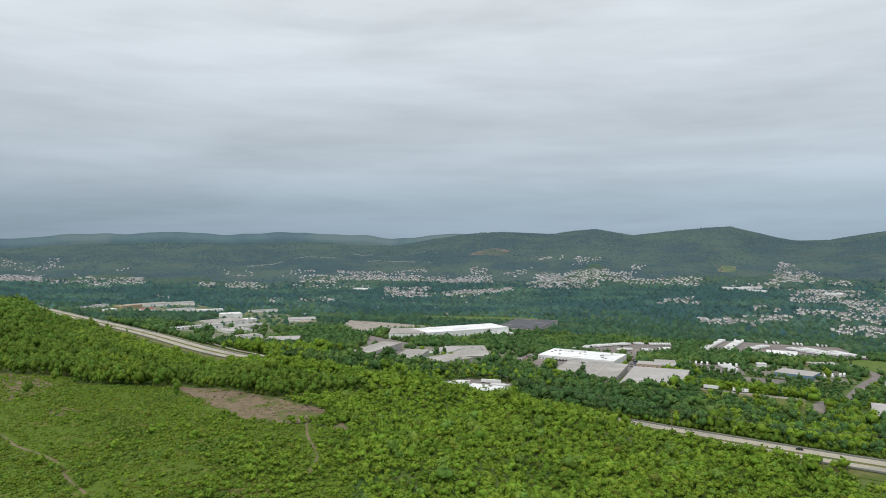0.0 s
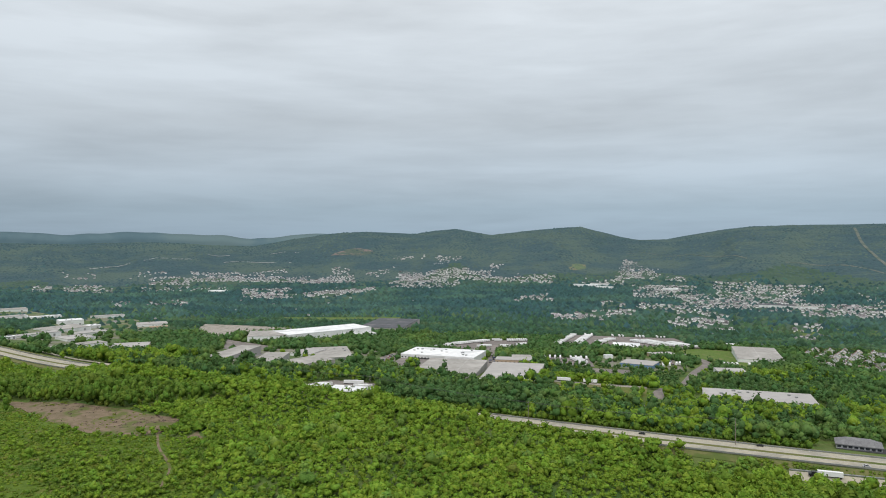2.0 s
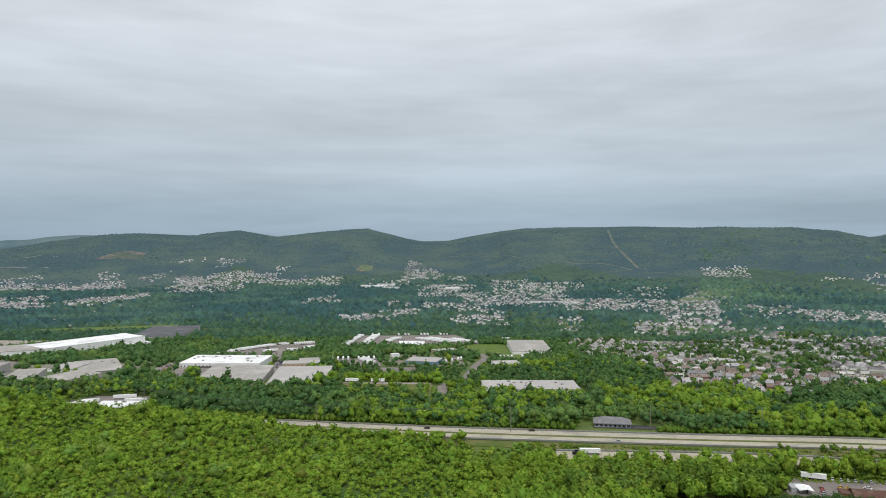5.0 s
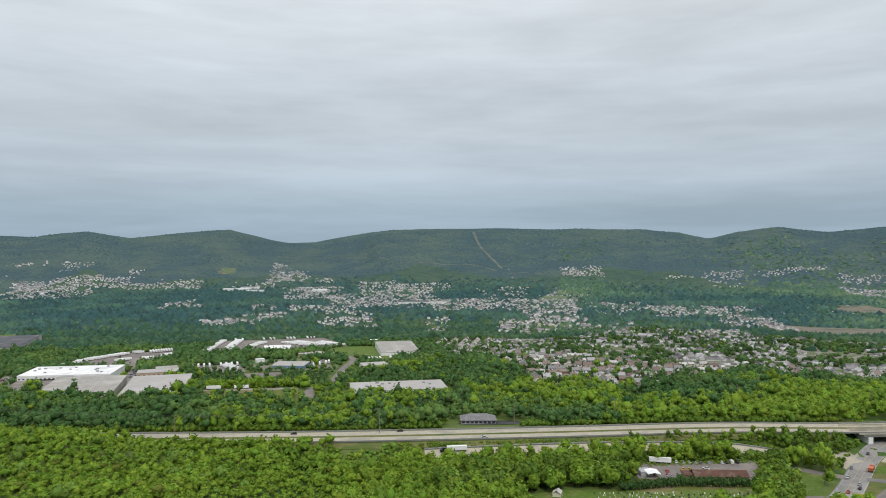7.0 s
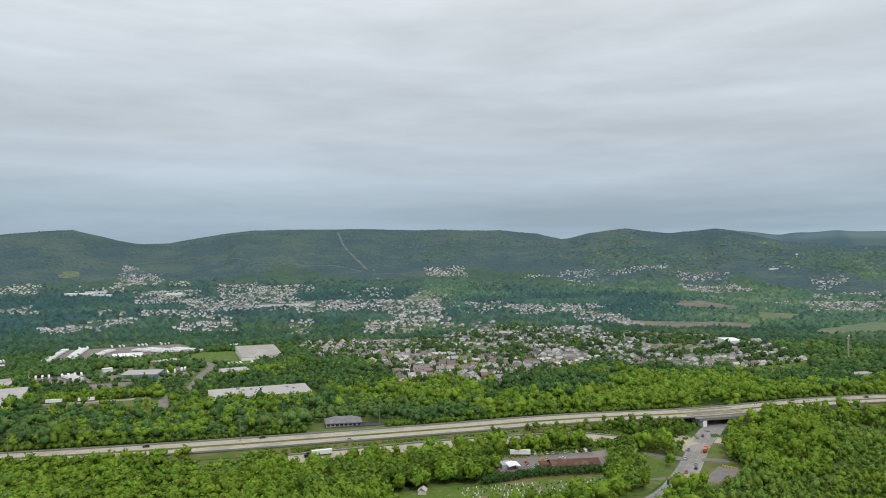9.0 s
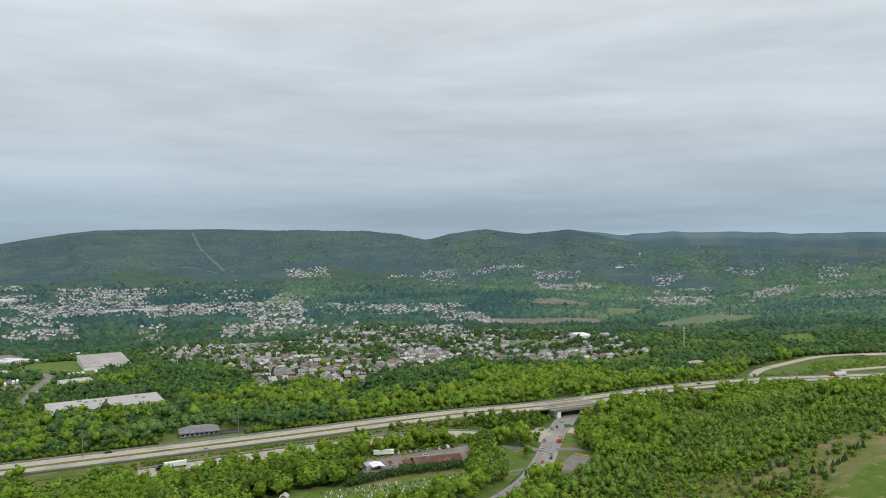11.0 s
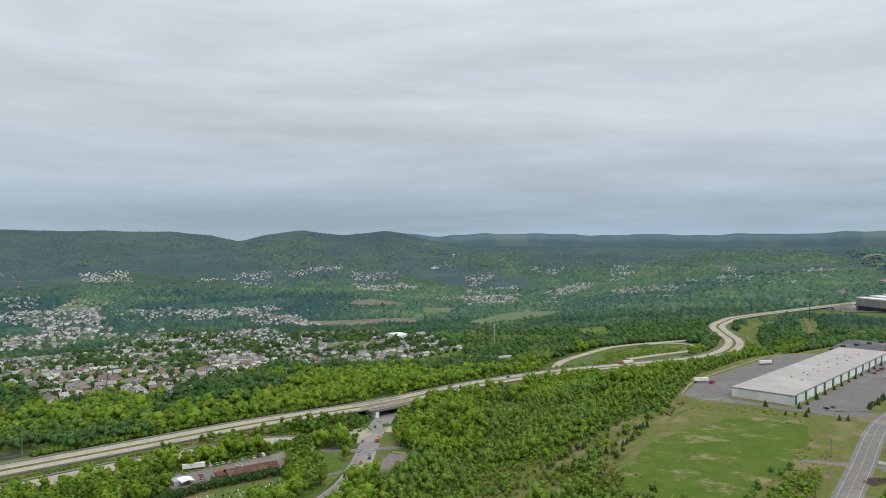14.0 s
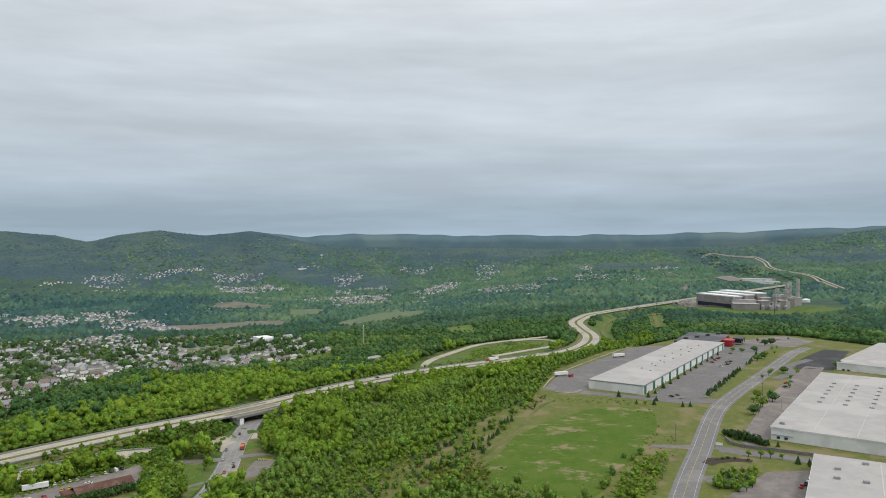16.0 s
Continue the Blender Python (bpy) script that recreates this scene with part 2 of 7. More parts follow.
LAWNS = material("lawns_and_drives", (0.085, 0.135, 0.045), (0.135, 0.145, 0.085), 0.08, third=(0.225, 0.215, 0.195), third_scale=0.045, third_low=0.49, third_high=0.56)
PLANT_GREY = material("plant_cladding", (0.245, 0.235, 0.225), (0.215, 0.205, 0.195), 0.2, third=(0.28, 0.27, 0.26), third_scale=0.05)
NAVY = material("navy_cladding", (0.022, 0.028, 0.045), (0.03, 0.036, 0.055), 0.2)
MULCH = material("dark_mulch", (0.045, 0.036, 0.03), (0.07, 0.055, 0.045), 1.0, bump=0.2)
# hillside leaves, their blue painted in for distance haze
HILL_LEAVES = material("hazed_hill_leaves", (0.046, 0.085, 0.097), (0.036, 0.071, 0.084), 0.02, rough=0.9, spread=0.20, third=(0.071, 0.110, 0.097), third_scale=0.004, third_low=0.44, third_high=0.62, tree=True)
BRUSH = material("grey_brush", (0.16, 0.125, 0.095), (0.10, 0.08, 0.06), 1.0, spread=0.3, bump=0.3, tree=True)
# lighter fresh leaves, with haze blue added to their own green
FAR_BRIGHT = material("hazed_valley_fresh_leaves", (0.070, 0.137, 0.086), (0.052, 0.106, 0.074), 0.05, rough=0.8, spread=0.34, third=(0.094, 0.158, 0.086), third_scale=0.006, tree=True)
OLIVE = material("olive_leaves", (0.172, 0.220, 0.036), (0.126, 0.172, 0.029), 0.9, rough=0.7, spread=0.16, bump=0.3, bump_scale=1.1, leafy=0.28, tree=True)
SEAM = material("roof_seam", (0.50, 0.49, 0.48), (0.45, 0.44, 0.43), 0.2)
CROSS_GREY = material("worn_pale_road", (0.245, 0.240, 0.235), (0.205, 0.201, 0.198), 0.3, third=(0.275, 0.268, 0.26), third_scale=0.05)

# ---- the lie of the land ----
H = EYE
HWX = np.array([-1500, -900, -635, -434, -264, -60, 132, 260, 398, 500, 590, 700, 788, 858, 925, 1000, 1090, 1180, 1270, 1350, 1440, 1672, 2400.])
HWY = np.array([2150, 1500, 1237, 1039, 859, 700, 548, 452, 358, 291, 219, 150, 76, -6, -82, -122, -141, -138, -138, -160, -202, -378, -950.])
SKY_AZ = np.array([-33., -27, -21.5, -16.5, -11, -5.5, -4, -1, 4, 9, 12, 15, 18.5, 22, 25, 26.3, 28.5, 31, 34.5, 42, 50, 54, 57, 59.2, 61, 64, 67.2, 70.5, 75, 78.5, 82, 85, 90, 95, 100, 107, 117, 125])
SKY_EL = np.array([-.35, .0, .15, .0, .15, -.2, -.35, -.1, .15, .05, .38, -.05, .3, .58, -.22, -.46, -.42, .05, .58, .68, .62, .6, .3, -.1, .35, .72, .35, .72, .3, .5, .55, .4, .42, .4, .45, .6, 1.0, 1.1])
ROADX = [(628, 220), (594, 207), (568, 202.5), (547, 200.5), (524, 196), (495, 188.5), (446, 176.5), (413, 171), (390, 171), (368, 173), (330, 180), (240, 194)]
RAMP_OUT = [(800, 84), (860, 82), (924, 60), (1001, 25), (1056, -30), (1100, -84), (1150, -118), (1200, -128)]
LOOP = [(1040, -20), (1060, -48), (1054, -78), (1026, -88), (992, -74), (955, -40), (905, 4)]

def sstep(a, b, x):
    t = np.clip((x - a) / (b - a), 0, 1)
    return t * t * (3 - 2 * t)

def seg_dist(x, y, line):
    d = np.full(np.shape(x), 1e9)
    for (ax, ay), (bx, by) in zip(line, line[1:]):
        ux, uy = bx - ax, by - ay
        t = np.clip(((x - ax) * ux + (y - ay) * uy) / (ux * ux + uy * uy), 0, 1)
        d = np.minimum(d, np.hypot(x - ax - t * ux, y - ay - t * uy))
    return d

def side(x, y):
    """Metres from the highway's middle, positive towards the valley."""
    d = y - np.interp(x, HWX, HWY)
    w = 20 + .35 * np.abs(d)
    return d * (.77 + .18 * sstep(850 - w, 850 + w, x))

def height(x, y):
    x, y = np.asarray(x, float), np.asarray(y, float)
    r, az, s = np.hypot(x, y), np.degrees(np.arctan2(x, y)), side(x, y)
    zv = np.interp(s, [0, 20, 45, 130, 300, 600, 900, 1300, 2000, 2700, 3300], [-.8, -.8, -6, -14, -28, -45, -58, -66, -60, -34, -10])
    zr = np.interp(r, [0, 950, 1900, 2700, 3600, 5000], [-6, -5, -4, 15, 45, 90])
    right = sstep(84, 101, az)
    zv = zv + (zr - zv) * right * sstep(20, 120, s)
    zc = -7 + 25 * (1 - sstep(4, 30, az)) + 21 * sstep(76, 92, az)
    zc = zc + 8 * sstep(520, 350, r) * (1 - sstep(4, 30, az))
    zc = zc + (zr - zc) * right * sstep(850, 1300, r)
    low = sstep(8, 30, az)
    west = 1 - sstep(-22, -12, az)
    z = np.where(s > 0, zv, -.8 + (zc + .8) * sstep(16 + 24 * low + 50 * west, 95 + 20 * low + 190 * west, -s) - 8.5 * low * sstep(17, 40, -s) * (1 - sstep(45, 125, -s)))
    z = z + (-3 - z) * (1 - sstep(14, 70, np.minimum(seg_dist(x, y, RAMP_OUT), seg_dist(x, y, LOOP)))) * (np.abs(s) > 20)
    # a bank above the highway, raised so its trees hide it from the camera
    z = z + 8.5 * sstep(19, 34, -s) * (1 - sstep(60, 120, -s)) * sstep(-18.5, -13, az) * (1 - sstep(18, 32, az))
    # a wooded shoulder of the slope, raised to hide the western highway from the camera
    z = z + 38 * sstep(-27.4, -31.2, az) * sstep(900, 1160, r) * (1 - sstep(1230, 1500, r)) * sstep(20, 100, -s)
    # the wooded hills behind the valley
    crest = H + 4500 * np.tan(np.radians(np.interp(az, SKY_AZ, SKY_EL) - 1.05 * sstep(70, 80, az) * (1 - sstep(106, 122, az)) - 0.75 * (1 - sstep(-7, 4, az))))
    lift = sstep(3000 + 150 * np.sin(az * .31) + 90 * np.sin(az * .83 + 1), 4500, r)
    front = sstep(-45, -33, az) * (1 - sstep(125, 140, az))
    z = z + (crest - z) * lift * front - 60 * sstep(4560, 4900, r) * front
    z = z + (6 * np.sin(x * .0041 + 1.3) * np.sin(y * .0053) + 6 * np.sin(x * .0013 + y * .0009) * sstep(1600, 2600, r)) * sstep(120, 500, np.abs(s)) * sstep(650, 1300, r) * (1 - sstep(4200, 4450, r))
    # spurs and folds on the hillsides
    z = z + 11 * np.sin(az * .55 + r * .0016) * np.sin(az * 1.27 - 1) * sstep(3150, 3700, r) * (1 - sstep(4000, 4500, r)) * front
    # the muddy lane's ground, raised so the camera sees it over the trees
    z = z + 8 * (1 - sstep(17, 40, seg_dist(x, y, [(258, 716), (297, 690), (342, 667)])))
    # the cut of the crossing road
    cut = 1 - sstep(14, 27, seg_dist(x, y, ROADX))
    z = z + (np.minimum(z, -7) - z) * cut
    # an even crown of the slope below the drone
    return 12 + (z - 12) * sstep(40, 230, r)

def mesh_from(name, verts, faces, mats, smooth=False, index=None):
    """A mesh from arrays: verts (n, 3) and faces (m, k), all of one size."""
    me = bpy.data.meshes.new(name)
    faces = np.asarray(faces, np.int32)
    m, k = faces.shape
    me.vertices.add(len(verts))
    me.vertices.foreach_set("co", np.asarray(verts, np.float32).ravel())
    me.loops.add(m * k)
    me.loops.foreach_set("vertex_index", faces.ravel())
    me.polygons.add(m)
    me.polygons.foreach_set("loop_start", np.arange(0, m * k, k, dtype=np.int32))
    me.polygons.foreach_set("use_smooth", np.broadcast_to(np.asarray(smooth, bool), m).copy())
    if index is not None:
        me.polygons.foreach_set("material_index", np.asarray(index, np.int32))
    for mat in mats:
        me.materials.append(mat)
    me.update(calc_edges=True)
    return me


def part(name, bm, mat, parent=None, label=""):
    """Links a bmesh as one mesh object under a thing or a part."""
    me = bpy.data.meshes.new(name)
    bm.to_mesh(me)
    bm.free()
    me.materials.append(mat)
    ob = new(name, me)
    ob.parent = parent
    return tagged(ob, label)


def thing(name, label, category, at=(0, 0, 0), turn=0.0, group="", kind=""):
    ob = new(name)
    ob.matrix_basis = pose(*at, 0, 0, turn)
    return tagged(ob, label, category, group, kind)


def box(bm, size, at=(0, 0, 0), turn=0.0, taper=1.0, bevel=0.0):
    """A box standing on at, with its top narrowed by taper."""
    made = bmesh.ops.create_cube(bm, size=1)["verts"]
    for v in made:
        k = taper if v.co.z > 0 else 1
        v.co = Vector((v.co.x * size[0] * k, v.co.y * size[1] * k, (v.co.z + 0.5) * size[2]))
    if bevel:
        edges = list({e for v in made for e in v.link_edges})
        made = list({v for f in bmesh.ops.bevel(bm, geom=edges, offset=bevel, segments=1, affect="EDGES")["faces"] for v in f.verts} | {v for v in made if v.is_valid})
    m = Matrix.Translation(at) @ Matrix.Rotation(radians(turn), 4, "Z")
    bmesh.ops.transform(bm, matrix=m, verts=made)
    return bm


def boxes(*specs):
    bm = bmesh.new()
    for spec in specs:
        box(bm, *spec)
    return bm


def tube(bm, points, radii, sides=6):
    """A round bar through points."""
    rings = []
    for k, (p, r) in enumerate(zip(points, radii)):
        p = Vector(p)
        a, b = Vector(points[max(k - 1, 0)]), Vector(points[min(k + 1, len(points) - 1)])
        q = (b - a).to_track_quat("Z", "Y")
        rings.append([bm.verts.new(p + q @ Vector((math.cos(t) * r, math.sin(t) * r, 0))) for t in np.linspace(0, 2 * math.pi, sides, endpoint=False)])
    for a, b in zip(rings, rings[1:]):
        for k in range(sides):
            bm.faces.new((a[k], a[(k + 1) % sides], b[(k + 1) % sides], b[k]))
    bm.faces.new(rings[0][::-1])
    bm.faces.new(rings[-1])
    return bm


def relief(x, y):
    """Small humps of the wooded hillsides."""
    r = np.hypot(x, y)
    return (wave(x, y, 170, 2) * 3 + wave(x, y, 95, 5) * 1.8) * sstep(3000, 3500, r) * (1 - sstep(4700, 4850, r))


def smooth_line(points, step=8.0):
    """Points along a smooth curve through the given ones, about step apart, and its normals to the left."""
    p = np.array([2 * np.array(points[0], float) - points[1], *points, 2 * np.array(points[-1], float) - points[-2]], float)
    out = []
    for k in range(1, len(p) - 2):
        n = max(2, int(np.hypot(*(p[k + 1] - p[k])) / step))
        for t in np.arange(n) / n:
            out.append(0.5 * (2 * p[k] + (p[k + 1] - p[k - 1]) * t + (2 * p[k - 1] - 5 * p[k] + 4 * p[k + 1] - p[k + 2]) * t * t + (3 * p[k] - p[k - 1] - 3 * p[k + 1] + p[k + 2]) * t ** 3))
    out = np.array([*out, p[-2]])
    d = np.gradient(out, axis=0)
    d /= np.hypot(d[:, 0], d[:, 1])[:, None]
    return out, np.stack([-d[:, 1], d[:, 0]], 1)


def over(x, y, z):
    """How high a sheet lies over the ground, growing with distance."""
    return np.interp(np.hypot(x, y), [300, 700, 1500, 5000], [0.12, 0.35, 1.1, 3.0])


def strip(name, points, width, mat, shift=0.0, level=None, rise=0.0, deep=0.8, step=8.0, dash=0, parent=None):
    """A paved band along a line, with skirts, laid on the ground or at a level."""
    line, normal = smooth_line(points, step)
    cols = [(-width / 2, -deep), (-width / 2, 0), (0, 0.03), (width / 2, 0), (width / 2, -deep)]
    verts = []
    for off, dz in cols:
        q = line + normal * (shift + off)
        z = (height(q[:, 0], q[:, 1]) + relief(q[:, 0], q[:, 1]) + over(q[:, 0], q[:, 1], 0)) if level is None else np.full(len(q), float(level))
        verts.append(np.c_[q, z + rise + dz])
    n = len(line)
    verts = np.concatenate(verts)
    faces = [(c * n + k, c * n + k + 1, (c + 1) * n + k + 1, (c + 1) * n + k) for c in range(len(cols) - 1) for k in range(n - 1) if not dash or k % (2 * dash) < dash]
    ob = new(name, mesh_from(name, verts, np.array(faces)[:, ::-1], [mat]))
    ob.parent = parent
    return ob


def drape(name, corners, mat, step=10.0, rise=0.0, parent=None):
    """A sheet over a convex outline, following the ground."""
    c = np.array(corners, float)
    if sum((b[0] - a[0]) * (b[1] + a[1]) for a, b in zip(c, np.roll(c, -1, 0))) > 0:
        c = c[::-1]
    lo, hi = c.min(0) - 1, c.max(0) + 1
    n = np.maximum(2, ((hi - lo) / step).astype(int))
    bm = bmesh.new()
    gx, gy = np.linspace(lo[0], hi[0], n[0] + 1), np.linspace(lo[1], hi[1], n[1] + 1)
    vs = [[bm.verts.new((x, y, 0)) for y in gy] for x in gx]
    for i in range(n[0]):
        for j in range(n[1]):
            bm.faces.new((vs[i][j], vs[i + 1][j], vs[i + 1][j + 1], vs[i][j + 1]))
    for a, b in zip(c, np.roll(c, -1, 0)):
        bmesh.ops.bisect_plane(bm, geom=[*bm.verts, *bm.edges, *bm.faces], plane_co=(*a, 0), plane_no=(b[1] - a[1], a[0] - b[0], 0))
    mids = np.array([f.calc_center_median() for f in bm.faces])
    keep = inside(mids[:, 0], mids[:, 1], c)
    bmesh.ops.delete(bm, geom=[f for f, ok in zip(list(bm.faces), keep) if not ok], context="FACES")
    co = np.array([v.co for v in bm.verts])
    z = height(co[:, 0], co[:, 1]) + relief(co[:, 0], co[:, 1]) + over(co[:, 0], co[:, 1], 0) + rise
    for v, k in zip(bm.verts, z):
        v.co.z = k
    return part(name, bm, mat, parent)


def inside(x, y, corners):
    c = np.array(corners, float)
    hit = np.zeros(np.shape(x), bool)
    for (ax, ay), (bx, by) in zip(c, np.roll(c, -1, 0)):
        if ay != by:
            hit ^= ((ay > y) != (by > y)) & (x < (bx - ax) * (y - ay) / (by - ay) + ax)
    return hit


def wave(x, y, size, seed=0.0):
    """Smooth uneven values of about -1 to 1, of that size in metres."""
    a, b = x / size * 2.1, y / size * 2.1
    return (np.sin(a + 1.7 * np.sin(b * .7 + seed) + seed) + np.sin(b * 1.1 + 1.6 * np.sin(a * .8 - seed * 2) + seed * 3) + np.sin((a - b) * .75 + 1.3 * np.sin((a + b) * .6) + seed)) / 2.4


# the ground: one sheet all round, finer where it is seen
rings = np.concatenate([np.linspace(0.05, 300, 12), 300 * (4900 / 300) ** np.linspace(0, 1, 160)[1:]])
turns = np.radians(np.concatenate([np.arange(-48, 140, 0.5), np.arange(140, 312, 4.0)]))
ga, gr = np.meshgrid(turns, rings, indexing="ij")
gx, gy = gr * np.sin(ga), gr * np.cos(ga)
gz = height(gx, gy)
gz = gz + relief(gx, gy)
na, nr = ga.shape
k = np.arange(na * nr).reshape(na, nr)
nxt = np.roll(k, -1, 0)
faces = np.stack([k[:, :-1], k[:, 1:], nxt[:, 1:], nxt[:, :-1]], -1).reshape(-1, 4)[:, ::-1]
# ground colours with painted-in haze take over with distance
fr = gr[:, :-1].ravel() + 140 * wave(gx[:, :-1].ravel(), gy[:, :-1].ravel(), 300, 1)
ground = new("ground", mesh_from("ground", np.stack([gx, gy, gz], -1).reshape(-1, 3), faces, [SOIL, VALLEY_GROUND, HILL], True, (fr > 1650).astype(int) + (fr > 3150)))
tagged(ground, "rolling valley ground under spring woods, rising to wooded hills", "ground", kind="structure")

HIGHWAY = [(float(a), float(b)) for a, b in zip(HWX[1:], HWY[1:])]
RAMP_LOW = [(296, 390), (321, 374), (372, 341), (425, 305), (475, 268), (500, 243), (526, 212)]
MILL_ROAD = [(300, -69), (364, -93), (402, -107), (458, -129), (529, -156), (574, -176), (628, -207), (693, -247), (771, -295), (860, -349), (920, -388)]
YARD_ROAD = [(652, 1290), (600, 1110), (575, 985), (560, 915), (492, 831), (420, 735), (345, 647), (300, 590)]
RAMP_WEST = [(-420, 1095), (-332, 985), (-283, 923), (-235, 870), (-192, 819), (-150, 785)]
FAR_HIGHWAY = [(2072, -971), (2332, -1037), (2635, -1108), (2908, -1092), (3169, -1151), (3448, -1168), (3635, -1022)]
WOOD_TRACKS = [[(1040, -160), (1239, -181), (1360, -211), (1412, -236), (1468, -315), (1515, -345)], [(1515, -329), (1400, -305), (1312, -290), (1206, -271), (1159, -289), (1233, -336), (1313, -382)]]
TRACK = [(-282, 450), (-255, 422), (-228, 400), (-205, 377), (-184, 346), (-161, 321)]
FOOTPATH = [(-93, 481), (-83, 433), (-68, 382), (-67, 352)]


def paved(name, label, points, width, mat, **kw):
    return tagged(strip(name, points, width, mat, **kw), label, "road", kind="structure")


for shift in (5.8, -8.8):
    deck = paved("highway", "pale concrete highway carriageway with two lanes and shoulders", HIGHWAY, 10.0, CONCRETE, shift=shift, level=0.1, deep=0.9)
    for off in (-3.9, 3.9):
        strip("edge_line", HIGHWAY, 0.35, LINE, shift=shift + off, level=0.16, deep=0.02, parent=deck)
    strip("lane_line", HIGHWAY, 0.3, LINE, shift=shift - 0.1, level=0.17, deep=0.02, dash=1, step=5, parent=deck)
median = paved("median", "narrow olive grass median between the highway carriageways", HIGHWAY, 4.8, VERGE, shift=-1.5, level=0.0, deep=0.7)
paved("ramp", "pale concrete slip road below the highway", RAMP_LOW, 7.0, CONCRETE)
for line in ([p for p in HIGHWAY if -1000 < p[0] < 550] + [(568, 236.6)], [(610, 206)] + [p for p in HIGHWAY if 620 < p[0] < 880]):
    paved("verge", "grassy bank below the highway", line, 9.0, VERGE, shift=-20.0, rise=-0.15)
paved("verge", "narrow grassy verge beyond the highway", HIGHWAY[2:18], 7.0, ROUGH_GRASS, shift=15.8, rise=-0.15)
paved("ramp", "pale concrete slip road leaving the highway", RAMP_OUT, 9.5, CONCRETE, rise=0.5)
paved("ramp", "pale concrete loop of slip road", LOOP, 8.5, CONCRETE, rise=0.5)
paved("ramp", "pale concrete slip road joining the highway", RAMP_WEST, 7.5, CONCRETE, rise=1.0)
paved("highway", "pale far stretch of highway over the hill", FAR_HIGHWAY, 5.5, CONCRETE, shift=7, rise=0.5, deep=2, step=30)
paved("highway", "pale far stretch of highway over the hill", FAR_HIGHWAY, 5.5, CONCRETE, shift=-8, rise=0.5, deep=2, step=30)
for line in WOOD_TRACKS:
    paved("track", "pale dirt track through the woods", line, 8.0, VERGE)
paved("track", "bare dirt track along the field", [(430, 11), (458, -1), (492, -14), (563, -35), (590, -52)], 3.6, VERGE, rise=-0.05)
paved("track", "sandy footpath through scrub", TRACK, 1.7, BARE)
paved("track", "sandy footpath into the young woods", FOOTPATH, 1.5, BARE)
for shift in (12.0, -15.0):
    rail = strip("guard_rail", HIGHWAY, 0.4, STEEL, shift=shift, level=0.95, deep=0.95)
    tagged(rail, "grey steel guard rail along the highway", "guard rail", kind="structure")
tagged(strip("guard_rail", RAMP_LOW[:-1], 0.35, STEEL, shift=4.0, rise=0.8, deep=0.7), "grey steel guard rail along the slip road", "guard rail", kind="structure")
cross = paved("road", "grey asphalt road with turning lanes passing under the highway", ROADX, 16.0, CROSS_GREY, rise=-0.1)
for off in (-6.8, 6.8):
    strip("edge_line", ROADX, 0.17, LINE, shift=off, rise=-0.04, deep=0.02, parent=cross)
for off in (-1.9, 1.9):
    strip("centre_line", ROADX, 0.13, YELLOW_LINE, shift=off, rise=-0.03, deep=0.02, parent=cross)
mill = paved("road", "grey two-lane road with white edge lines past the warehouses", MILL_ROAD, 14.0, ROAD_GREY)
for off in (-5.0, 4.6):
    strip("edge_line", MILL_ROAD, 0.18, LINE, shift=off, rise=0.06, deep=0.02, parent=mill)
strip("centre_line", MILL_ROAD, 0.16, YELLOW_LINE, shift=0, rise=0.09, deep=0.02, parent=mill)
paved("road", "worn grey road between trading yards", YARD_ROAD, 11.0, LOT)

